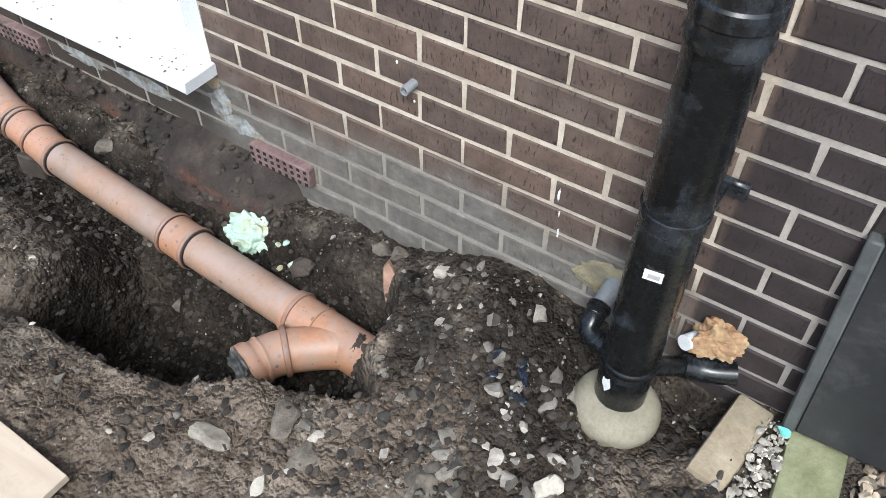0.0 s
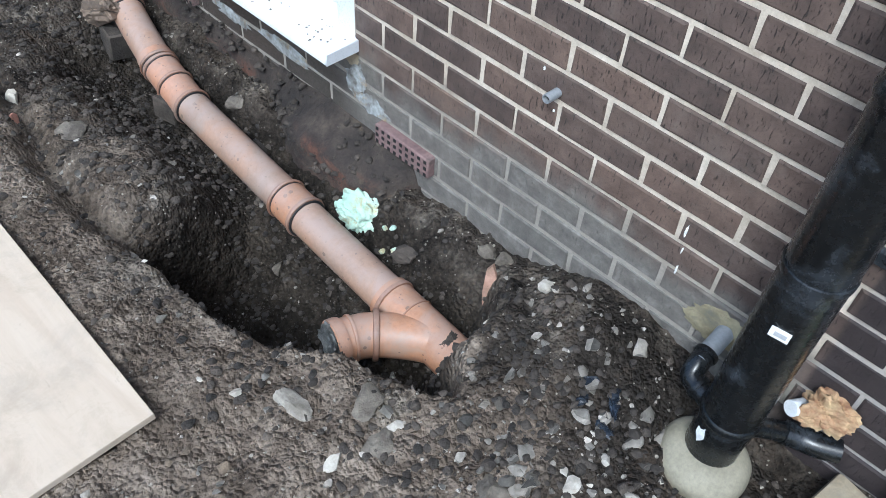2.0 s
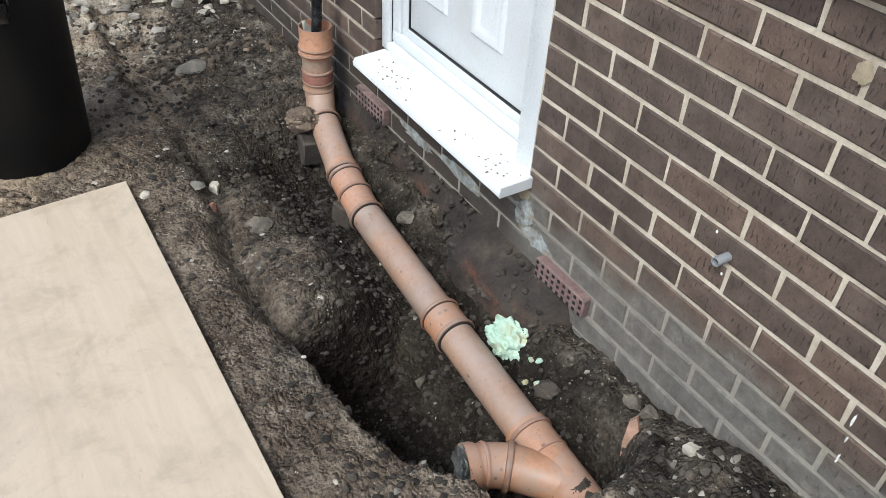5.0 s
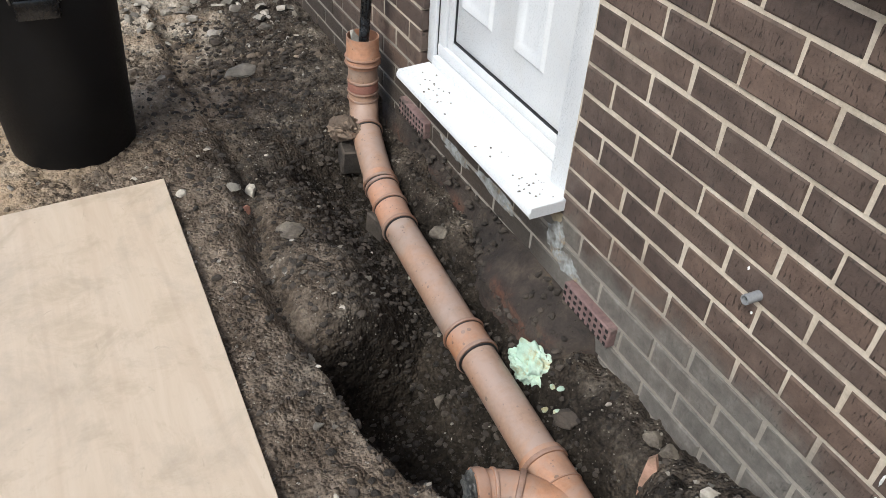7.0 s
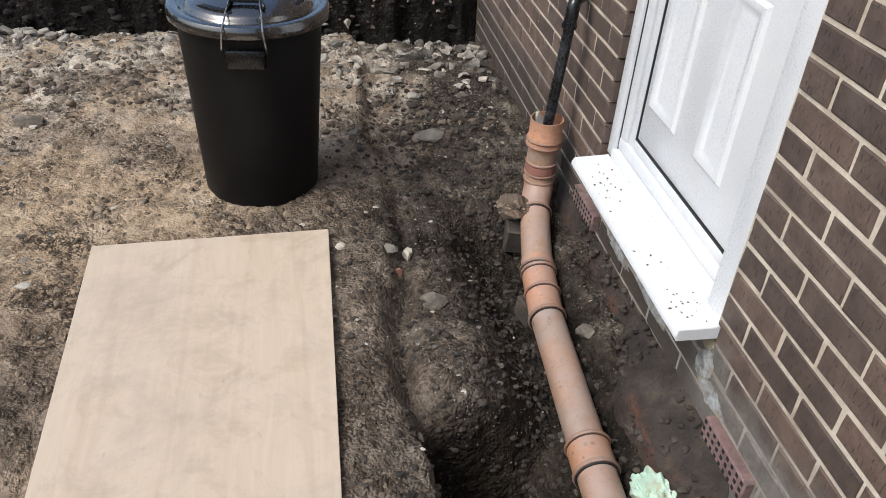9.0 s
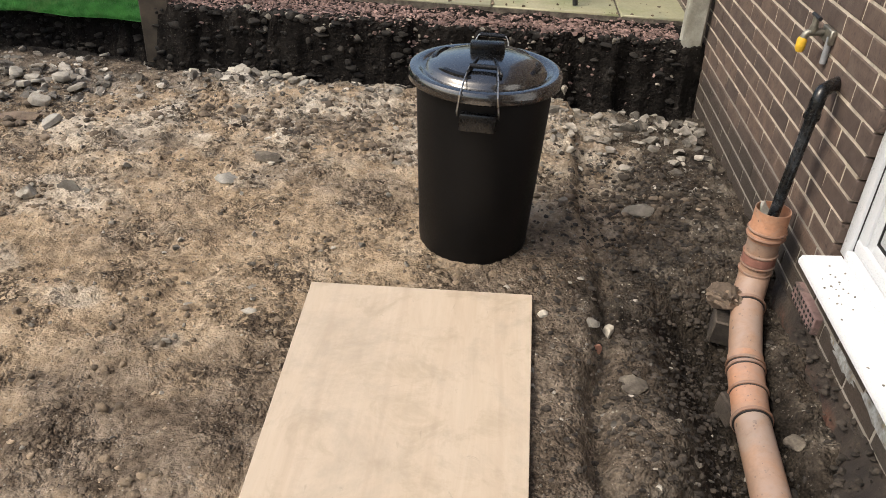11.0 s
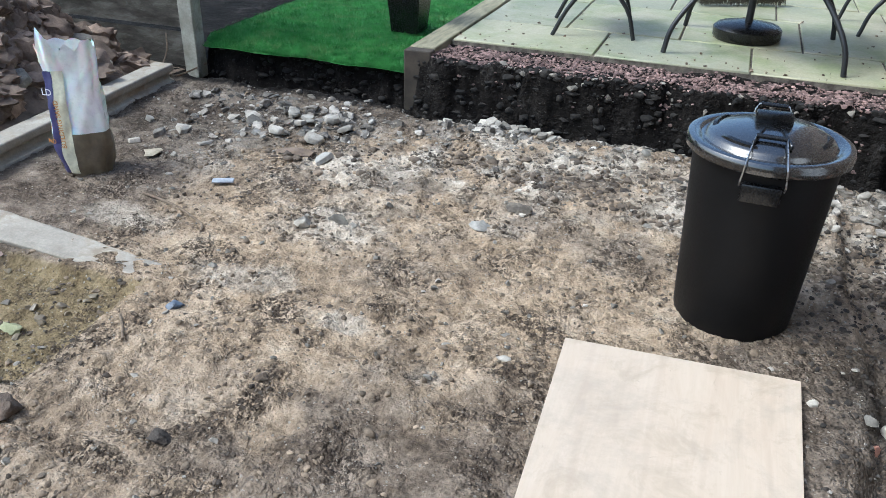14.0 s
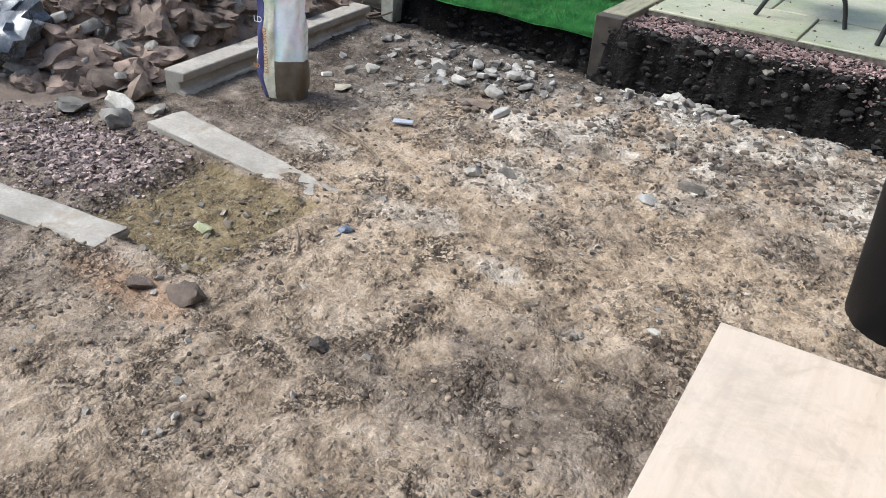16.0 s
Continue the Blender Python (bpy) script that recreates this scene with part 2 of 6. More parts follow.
M["foam_brown"] = surf("brown_foam", (0.2, 0.075, 0.035), (0.5, 0.36, 0.2), 17, 0.8, 70, 0.5, 0.01)
M["terracotta"] = surf("terracotta", (0.42, 0.2, 0.14), (0.56, 0.3, 0.22), 12, 0.85, 90, 0.3, 0.003)
M["shard"] = surf("pinkish_clay", (0.3, 0.17, 0.12), (0.44, 0.27, 0.2), 14, 0.85, 90, 0.3, 0.003, stain=(0.2, 0.13, 0.09), stain_scale=9)
M["dirty_stone"] = surf("soil_smeared_stone", (0.07, 0.058, 0.046), (0.22, 0.19, 0.15), 18, 0.92, 90, 0.7, 0.006, stain=(0.06, 0.047, 0.037), stain_scale=11)
M["heap_clay"] = surf("heap_clay", (0.11, 0.075, 0.055), (0.33, 0.245, 0.185), 8, 0.95, 80, 0.8, 0.01, vary=0.45)
M["stone"] = surf("rubble_stone", (0.12, 0.105, 0.085), (0.34, 0.31, 0.26), 9, 0.9, 110, 0.6, 0.005, vary=0.65)
M["stone_pale"] = surf("pale_stone", (0.22, 0.197, 0.16), (0.52, 0.48, 0.41), 9, 0.9, 110, 0.5, 0.004, vary=0.6)
M["stone_mixed"] = surf("dusty_rubble", (0.09, 0.078, 0.062), (0.36, 0.33, 0.285), 7, 0.92, 110, 0.6, 0.005, vary=0.75, stain=(0.1, 0.08, 0.06), stain_scale=5)
M["yard_crumb"] = surf("tan_soil_crumbs", (0.11, 0.082, 0.057), (0.3, 0.23, 0.158), 9, 0.95, 90, 0.8, 0.006, vary=0.45)
M["crumb_dark"] = surf("dark_earth_crumbs", (0.06, 0.046, 0.035), (0.2, 0.155, 0.112), 9, 0.95, 90, 0.8, 0.006, vary=0.5)
M["black_soil"] = surf("near_black_soil", (0.006, 0.005, 0.004), (0.025, 0.021, 0.017), 9, 0.95, 90, 0.8, 0.006, vary=0.6)
M["clod"] = surf("soil_clods", (0.022, 0.0175, 0.014), (0.078, 0.063, 0.05), 9, 0.95, 90, 0.8, 0.008, vary=0.5)
M["clod_brown"] = surf("brown_clay", (0.1, 0.072, 0.053), (0.24, 0.18, 0.132), 8, 0.95, 80, 0.8, 0.01, vary=0.45)
M["slate"] = surf("black_slate", (0.018, 0.019, 0.021), (0.035, 0.036, 0.038), 5, 0.5, 50, 0.3, 0.003, stain=(0.07, 0.07, 0.07), stain_scale=4)
M["slate_edge"] = surf("grey_slate_edge", (0.05, 0.055, 0.055), (0.1, 0.105, 0.1), 8, 0.7, 70, 0.5, 0.003)
M["mossy"] = surf("mossy_stone", (0.2, 0.21, 0.11), (0.34, 0.34, 0.2), 7, 0.9, 100, 0.5, 0.004, stain=(0.14, 0.15, 0.07))
M["kerb"] = surf("tan_stone", (0.26, 0.21, 0.14), (0.42, 0.355, 0.25), 9, 0.9, 90, 0.5, 0.004, stain=(0.25, 0.22, 0.17))
M["sleeper"] = surf("weathered_timber", (0.17, 0.16, 0.1), (0.32, 0.29, 0.19), 6, 0.9, 60, 0.5, 0.004, stretch=(6, 1, 6))
M["sleeper_end"] = surf("dark_timber_end", (0.035, 0.028, 0.02), (0.07, 0.055, 0.04), 9, 0.9, 80, 0.6, 0.004)
M["red_clay"] = surf("airbrick_clay", (0.13, 0.08, 0.075), (0.25, 0.165, 0.155), 12, 0.9, 100, 0.4, 0.003, stain=(0.075, 0.06, 0.05), stain_scale=12)
M["hole"] = surf("dark_void", (0.006, 0.005, 0.005), (0.01, 0.009, 0.008), 10, 0.95, 60, 0.0)
M["tar"] = surf("grey_black_plastic_rag", (0.02, 0.02, 0.02), (0.2, 0.2, 0.19), 16, 0.35, 60, 0.6, 0.01)
M["yellow"] = surf("yellow_plastic", (0.7, 0.42, 0.03), (0.8, 0.5, 0.05), 20, 0.4, 80, 0.05, 0.001)
M["brass"] = surf("dull_brass", (0.2, 0.19, 0.16), (0.34, 0.32, 0.27), 20, 0.45, 80, 0.2, 0.001, metal=0.8)
M["white_label"] = surf("white_paper", (0.78, 0.78, 0.76), (0.84, 0.84, 0.82), 20, 0.6, 90, 0.02, 0.0005)
M["ink"] = surf("grey_print", (0.35, 0.35, 0.36), (0.42, 0.42, 0.43), 20, 0.6, 90, 0.0)
M["grey_chip"] = surf("grey_slate_chip", (0.26, 0.28, 0.31), (0.4, 0.42, 0.45), 12, 0.7, 90, 0.3, 0.002)
M["dark_gravel"] = surf("dark_brown_gravel", (0.1, 0.07, 0.06), (0.36, 0.27, 0.235), 22, 0.85, 60, 0.3, 0.003, vary=0.8)
M["old_paint"] = surf("flaking_old_paint", (0.14, 0.13, 0.11), (0.4, 0.42, 0.42), 30, 0.8, 90, 0.5, 0.004, stain=(0.3, 0.2, 0.08), stain_scale=14)
M["blue_chip"] = surf("blue_grey_stone", (0.03, 0.04, 0.06), (0.13, 0.16, 0.21), 25, 0.5, 90, 0.3, 0.002)
M["teal"] = surf("teal_plastic", (0.12, 0.5, 0.42), (0.2, 0.6, 0.5), 25, 0.4, 90, 0.1, 0.001)
M["blue_tape"] = surf("wet_blue_black_plastic", (0.008, 0.01, 0.014), (0.02, 0.028, 0.042), 25, 0.25, 60, 0.5, 0.006)
M["twig"] = surf("dry_twig", (0.12, 0.085, 0.055), (0.22, 0.17, 0.12), 30, 0.9, 90, 0.4, 0.001)
M["leaf"] = surf("dry_leaf", (0.3, 0.26, 0.18), (0.46, 0.4, 0.3), 30, 0.8, 90, 0.3, 0.001)
M["paint_post"] = surf("fence_concrete", (0.25, 0.24, 0.19), (0.42, 0.41, 0.35), 6, 0.9, 70, 0.5, 0.004, stain=(0.13, 0.13, 0.085), stain_scale=4)
M["fence_board"] = surf("weathered_board", (0.07, 0.062, 0.05), (0.2, 0.18, 0.15), 5, 0.9, 60, 0.7, 0.01, stain=(0.26, 0.25, 0.22), stain_scale=5, stretch=(1, 1, 3))
M["red_gravel"] = surf("red_gravel", (0.13, 0.085, 0.075), (0.3, 0.2, 0.175), 16, 0.9, 90, 0.4, 0.003, vary=0.7)
M["grey_metal"] = surf("dark_painted_metal", (0.012, 0.013, 0.015), (0.02, 0.021, 0.023), 10, 0.4, 90, 0.05, 0.001)
M["bristle"] = surf("brown_bristles", (0.06, 0.05, 0.035), (0.13, 0.11, 0.08), 60, 0.9, 150, 0.5, 0.004)
M["clear_sack"] = surf("milky_sack_plastic", (0.84, 0.85, 0.82), (0.92, 0.93, 0.9), 5, 0.3, 30, 0.2, 0.008, mottle=0.15)
sack_bsdf = M["clear_sack"].node_tree.nodes["Principled BSDF"].inputs
sack_bsdf["Subsurface Weight"].default_value, sack_bsdf["Subsurface Scale"].default_value = 0.6, 0.06
M["sack_sand"] = surf("sand_in_sack", (0.13, 0.1, 0.065), (0.2, 0.16, 0.1), 8, 0.45, 40, 0.3, 0.006)
M["purple"] = surf("purple_print", (0.045, 0.045, 0.13), (0.065, 0.06, 0.17), 8, 0.4, 50, 0.1, 0.003)
M["cream"] = surf("cream_print", (0.7, 0.67, 0.48), (0.8, 0.77, 0.58), 8, 0.4, 50, 0.1, 0.003)
M["letter_orange"] = surf("orange_print", (0.55, 0.24, 0.05), (0.6, 0.28, 0.07), 8, 0.5, 50, 0.0)
M["letter_white"] = surf("white_print", (0.7, 0.7, 0.72), (0.75, 0.75, 0.76), 8, 0.5, 50, 0.0)
M["tarp"] = surf("grey_black_sack_film", (0.03, 0.032, 0.036), (0.2, 0.21, 0.22), 5, 0.25, 25, 0.4, 0.01)


def plywood_material():
    m, nt, p = nodes_of("plywood")
    v = coords(nt, (7.0, 1.3, 5.0))
    a = noise_tex(nt, v, 2.2, 6, 0.6, 1.2)
    c = ramp(nt, a, [(0.2, (0.46, 0.368, 0.277)), (0.5, (0.51, 0.418, 0.322)), (0.8, (0.55, 0.46, 0.365))])
    g = noise_tex(nt, coords(nt, (90, 3.0, 20)), 1.0, 4, 0.6)
    c = blend(nt, 0.1, c, ramp(nt, g, [(0.3, (0.7,)), (0.7, (1.2,))]), "MULTIPLY")
    rings = nt.nodes.new("ShaderNodeTexWave")
    rings.inputs["Scale"].default_value, rings.inputs["Distortion"].default_value = 1.1, 9.0
    rings.inputs["Detail"].default_value, rings.inputs["Detail Scale"].default_value = 2.0, 0.6
    nt.links.new(coords(nt, (1.5, 0.55, 1)), rings.inputs["Vector"])
    c = blend(nt, ramp(nt, rings.outputs["Fac"], [(0.0, (0.14,)), (0.05, (0.0,))]), c, (0.33, 0.23, 0.16))
    dirt = noise_tex(nt, coords(nt), 3.0, 8, 0.75, 0.3)
    c = blend(nt, ramp(nt, dirt, [(0.5, (0.0,)), (0.7, (0.6,))]), c, (0.33, 0.28, 0.225))
    blot = noise_tex(nt, coords(nt), 7.0, 6, 0.7, 0.5)
    c = blend(nt, ramp(nt, blot, [(0.52, (0.0,)), (0.66, (0.45,))]), c, (0.35, 0.28, 0.2))
    flecks = noise_tex(nt, coords(nt, (26, 11, 10)), 1.0, 4, 0.6, 0.5)
    c = blend(nt, ramp(nt, flecks, [(0.68, (0.0,)), (0.75, (0.5,))]), c, (0.3, 0.25, 0.19))
    marks = noise_tex(nt, coords(nt), 16.0, 5, 0.7, 0.8)
    c = blend(nt, ramp(nt, marks, [(0.68, (0.0,)), (0.74, (0.5,))]), c, (0.27, 0.24, 0.2))
    nt.links.new(c, p.inputs["Base Color"])
    p.inputs["Roughness"].default_value = 0.7
    bumped(nt, p, g, 0.15, 0.001)
    return m


def crumb(nt, scale):
    """Rounded crumbs: high in the middle of each warped cell."""
    warp = nt.nodes.new("ShaderNodeVectorMath")
    warp.operation = "ADD"
    n = add(nt, "ShaderNodeTexNoise", Scale=scale * 0.7, Detail=3.0)
    v = coords(nt)
    nt.links.new(v, n.inputs["Vector"])
    sc = nt.nodes.new("ShaderNodeVectorMath")
    sc.operation = "SCALE"
    sc.inputs[3].default_value = 0.8 / scale
    nt.links.new(n.outputs["Color"], sc.inputs[0])
    nt.links.new(v, warp.inputs[0])
    nt.links.new(sc.outputs[0], warp.inputs[1])
    vo = add(nt, "ShaderNodeTexVoronoi", Scale=float(scale))
    nt.links.new(warp.outputs[0], vo.inputs["Vector"])
    return calc(nt, "SUBTRACT", 1.0, vo.outputs["Distance"])


def spot(nt, x, y, rx, ry, warp, strength=1.0):
    """A soft-edged ragged patch on the ground."""
    dx = calc(nt, "DIVIDE", calc(nt, "SUBTRACT", axis(nt, 0), x), rx)
    dy = calc(nt, "DIVIDE", calc(nt, "SUBTRACT", axis(nt, 1), y), ry)
    d = calc(nt, "SQRT", calc(nt, "ADD", calc(nt, "MULTIPLY", dx, dx), calc(nt, "MULTIPLY", dy, dy)))
    d = calc(nt, "ADD", d, warp)
    return calc(nt, "MULTIPLY", calc(nt, "SUBTRACT", 1.0, smooth(nt, d, 0.55, 1.15)), strength)


def soil_material():
    """Trodden dry tan yard, brown then dark damp soil towards the trench, pale mortar dust by the far bank, sand patch."""
    m, nt, p = nodes_of("soil")
    v = coords(nt)
    big = noise_tex(nt, v, 1.6, 7, 0.65, 0.3)
    mid = calc(nt, "ADD", calc(nt, "MULTIPLY", noise_tex(nt, v, 6, 8, 0.68, 0.3), 0.65), calc(nt, "MULTIPLY", noise_tex(nt, v, 28, 5, 0.65, 0.4), 0.35))
    fine = noise_tex(nt, v, 90, 4, 0.65)
    tan = ramp(nt, mid, [(0.36, (0.15, 0.11, 0.076)), (0.47, (0.34, 0.255, 0.17)), (0.6, (0.475, 0.372, 0.263)), (0.7, (0.56, 0.467, 0.358))])
    brown = ramp(nt, mid, [(0.36, (0.048, 0.037, 0.028)), (0.48, (0.15, 0.118, 0.09)), (0.6, (0.25, 0.202, 0.157)), (0.7, (0.33, 0.275, 0.215))])
    damp = ramp(nt, mid, [(0.38, (0.011, 0.009, 0.0075)), (0.48, (0.055, 0.045, 0.036)), (0.58, (0.13, 0.11, 0.088)), (0.68, (0.24, 0.208, 0.167))])
    dust = ramp(nt, mid, [(0.34, (0.14, 0.118, 0.092)), (0.48, (0.4, 0.345, 0.275)), (0.64, (0.66, 0.59, 0.49))])
    ax_, ay_, az_ = axis(nt, 0), axis(nt, 1), axis(nt, 2)
    wob = calc(nt, "MULTIPLY", calc(nt, "SUBTRACT", big, 0.5), 1.6)
    warp = calc(nt, "MULTIPLY", calc(nt, "SUBTRACT", noise_tex(nt, v, 4.5, 7, 0.7, 0.5), 0.5), 2.2)
    xx = calc(nt, "ADD", ax_, calc(nt, "MULTIPLY", wob, 0.6))
    beyond = calc(nt, "MULTIPLY", smooth(nt, ay_, 1.5, 2.3), 0.25)
    by_board = calc(nt, "MULTIPLY", smooth(nt, calc(nt, "SUBTRACT", xx, beyond), -1.5, -1.1), calc(nt, "SUBTRACT", 1.0, calc(nt, "MULTIPLY", beyond, 1.6)))
    before = calc(nt, "MULTIPLY", calc(nt, "SUBTRACT", 1.0, smooth(nt, ay_, 0.1, 0.45)), 0.42)
    by_wall = smooth(nt, calc(nt, "SUBTRACT", calc(nt, "SUBTRACT", xx, beyond), before), -0.88, -0.6)
    west = calc(nt, "MULTIPLY", calc(nt, "SUBTRACT", 1.0, smooth(nt, xx, -3.85, -3.4)), 0.95)
    corner = calc(nt, "MULTIPLY", smooth(nt, calc(nt, "SUBTRACT", ay_, calc(nt, "MULTIPLY", ax_, 0.75)), 4.95, 5.6), 0.85)
    south = calc(nt, "MULTIPLY", calc(nt, "SUBTRACT", 1.0, smooth(nt, calc(nt, "ADD", ay_, wob), 0.45, 1.35)), 0.4)
    c = blend(nt, calc(nt, "MAXIMUM", calc(nt, "MAXIMUM", by_board, west), south), tan, brown)
    # pale dust and the darker trodden patches
    far = calc(nt, "MULTIPLY", smooth(nt, calc(nt, "ADD", ay_, wob), 2.0, 2.8), smooth(nt, noise_tex(nt, v, 3.1, 6, 0.6), 0.42, 0.56))
    c = blend(nt, far, c, dust)
    c = blend(nt, corner, c, blend(nt, 0.5, brown, damp))
    for args in ((-2.1, 2.98, 0.26, 0.2), (-2.1, 2.2, 0.12, 0.07), (-1.5, 3.15, 0.3, 0.16), (-1.9, 2.85, 0.2, 0.12), (-1.45, 2.72, 0.28, 0.16), (-2.4, 1.32, 0.11, 0.07), (-2.04, 1.15, 0.1, 0.06), (-2.75, 1.95, 0.3, 0.16), (-3.62, 1.72, 0.3, 0.12), (-2.9, 1.45, 0.25, 0.12)):
        c = blend(nt, spot(nt, *args, warp, 0.6), c, dust)
    for args in ((-2.0, 0.78, 0.5, 0.3), (-2.0, 0.74, 0.4, 0.24), (-1.75, 1.1, 0.25, 0.25), (-1.85, 2.83, 0.24, 0.13), (-2.15, 2.78, 0.12, 0.1), (-3.12, 2.35, 0.16, 0.07), (-1.9, 2.3, 0.24, 0.12), (-2.65, 2.5, 0.2, 0.1), (-1.55, 2.2, 0.25, 0.2), (-3.66, 0.3, 0.3, 0.12), (-2.5, 0.62, 0.2, 0.1)):
        c = blend(nt, spot(nt, *args, warp, 0.6), c, brown)
    c = blend(nt, spot(nt, -3.3, 0.48, 0.3, 0.1, warp, 0.5), c, (0.36, 0.22, 0.13))
    c = blend(nt, by_wall, c, damp)
    for args in ((-0.18, -0.42, 0.22, 0.22), (-0.36, -0.52, 0.22, 0.16), (-0.1, -0.78, 0.14, 0.1), (-0.3, -0.22, 0.12, 0.08)):
        c = blend(nt, spot(nt, *args, warp, 0.75), c, (0.02, 0.0165, 0.0135))
    for args in ((-0.6, -0.1, 0.12, 0.05), (-0.55, -0.38, 0.16, 0.06), (-0.68, 1.3, 0.12, 0.14), (-0.6, 1.0, 0.1, 0.14)):
        c = blend(nt, spot(nt, *args, warp, 0.6), c, brown)
    c = blend(nt, spot(nt, -0.57, -0.1, 0.07, 0.05, warp, 0.7), c, (0.3, 0.265, 0.215))
    dark_area = ramp(nt, noise_tex(nt, v, 1.9, 7, 0.68, 0.4), [(0.53, (0.0,)), (0.64, (0.6,))])
    c = blend(nt, dark_area, c, brown)
    # low ground: wet soil, its colour darkened further for the shade in the trench
    deep_shade = calc(nt, "SUBTRACT", 1.0, smooth(nt, calc(nt, "ADD", az_, calc(nt, "MULTIPLY", wob, 0.06)), -0.14, 0.0))
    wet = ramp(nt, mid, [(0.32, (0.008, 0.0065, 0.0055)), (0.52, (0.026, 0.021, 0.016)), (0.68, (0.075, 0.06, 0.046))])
    c = blend(nt, deep_shade, c, wet)
    sand = calc(nt, "MULTIPLY", calc(nt, "MULTIPLY", smooth(nt, ax_, -3.95, -3.8), calc(nt, "SUBTRACT", 1.0, smooth(nt, ax_, -3.24, -3.16))), calc(nt, "MULTIPLY", smooth(nt, ay_, 0.62, 0.74), calc(nt, "SUBTRACT", 1.0, smooth(nt, ay_, 1.27, 1.31))))
    c = blend(nt, calc(nt, "MULTIPLY", sand, 0.9), c, ramp(nt, mid, [(0.36, (0.085, 0.062, 0.03)), (0.52, (0.2, 0.152, 0.08)), (0.68, (0.31, 0.245, 0.14))]))
    # near-black colour from the ditch back over the bank face
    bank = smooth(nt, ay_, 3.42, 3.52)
    black_soil = ramp(nt, mid, [(0.35, (0.004, 0.0035, 0.003)), (0.55, (0.014, 0.012, 0.0105)), (0.64, (0.045, 0.04, 0.035)), (0.74, (0.12, 0.11, 0.098))])
    c = blend(nt, bank, c, black_soil)
    # clusters of dark crumbs
    open_ = calc(nt, "SUBTRACT", 1.0, calc(nt, "MAXIMUM", deep_shade, bank))
    patch = ramp(nt, noise_tex(nt, v, 5.0, 5, 0.65, 0.5), [(0.47, (0.0,)), (0.62, (1.0,))])
    grains = ramp(nt, noise_tex(nt, v, 44, 3, 0.6, 0.2), [(0.45, (0.0,)), (0.52, (1.0,))])
    c = blend(nt, calc(nt, "MULTIPLY", calc(nt, "MULTIPLY", patch, grains), calc(nt, "MULTIPLY", open_, 0.9)), c, (0.06, 0.045, 0.033))
    for scale_, share_, col_ in ((85, 0.03, (0.32, 0.29, 0.24)), (150, 0.035, (0.34, 0.31, 0.26)), (60, 0.04, (0.06, 0.05, 0.042))):
        c = blend(nt, calc(nt, "MULTIPLY", grit(nt, scale_, share_), calc(nt, "SUBTRACT", 0.75, calc(nt, "MULTIPLY", calc(nt, "MAXIMUM", deep_shade, bank), 0.6))), c, col_)
    c = blend(nt, 0.45, c, ramp(nt, fine, [(0.3, (0.5,)), (0.5, (1.0,)), (0.7, (1.4,))]), "MULTIPLY")
    nt.links.new(c, p.inputs["Base Color"])
    p.inputs["Roughness"].default_value = 0.95
    p.inputs["Specular IOR Level"].default_value = 0.12
    rough_ = calc(nt, "MAXIMUM", by_board, patch)
    h = calc(nt, "ADD", noise_tex(nt, v, 15, 6, 0.62), calc(nt, "MULTIPLY", fine, 0.16))
    h = calc(nt, "ADD", h, calc(nt, "MULTIPLY", crumb(nt, 38), calc(nt, "ADD", 0.1, calc(nt, "MULTIPLY", rough_, 0.36))))
    h = calc(nt, "ADD", h, calc(nt, "MULTIPLY", crumb(nt, 95), calc(nt, "ADD", 0.08, calc(nt, "MULTIPLY", rough_, 0.22))))
    bumped(nt, p, h, 1.0, 0.036)
    return m


def footing_material():
    """Smooth mud-plastered footing with a seam of red clay and crumbs of old mortar."""
    m, nt, p = nodes_of("footing_mud")
    v = coords(nt)
    a = noise_tex(nt, v, 9, 7, 0.68, 0.3)
    c = ramp(nt, a, [(0.34, (0.014, 0.0105, 0.0085)), (0.52, (0.036, 0.027, 0.021)), (0.7, (0.075, 0.057, 0.043))])
    seam = noise_tex(nt, coords(nt, (1, 1, 2.2)), 5.5, 7, 0.72, 0.5)
    zone = calc(nt, "MULTIPLY", smooth(nt, axis(nt, 2), -0.16, -0.08), calc(nt, "SUBTRACT", 1.0, smooth(nt, axis(nt, 2), -0.05, 0.0)))
    c = blend(nt, calc(nt, "MULTIPLY", zone, ramp(nt, seam, [(0.5, (0.0,)), (0.62, (0.7,))])), c, (0.12, 0.05, 0.03))
    ochre = noise_tex(nt, v, 7.5, 6, 0.7, 0.4)
    c = blend(nt, ramp(nt, ochre, [(0.62, (0.0,)), (0.7, (0.5,))]), c, (0.13, 0.098, 0.06))
    f = noise_tex(nt, v, 80, 4, 0.7)
    c = blend(nt, 0.5, c, ramp(nt, f, [(0.3, (0.5,)), (0.7, (1.4,))]), "MULTIPLY")
    nt.links.new(c, p.inputs["Base Color"])
    p.inputs["Roughness"].default_value = 0.85
    bumped(nt, p, calc(nt, "ADD", a, calc(nt, "MULTIPLY", f, 0.3)), 0.8, 0.02)
    return m


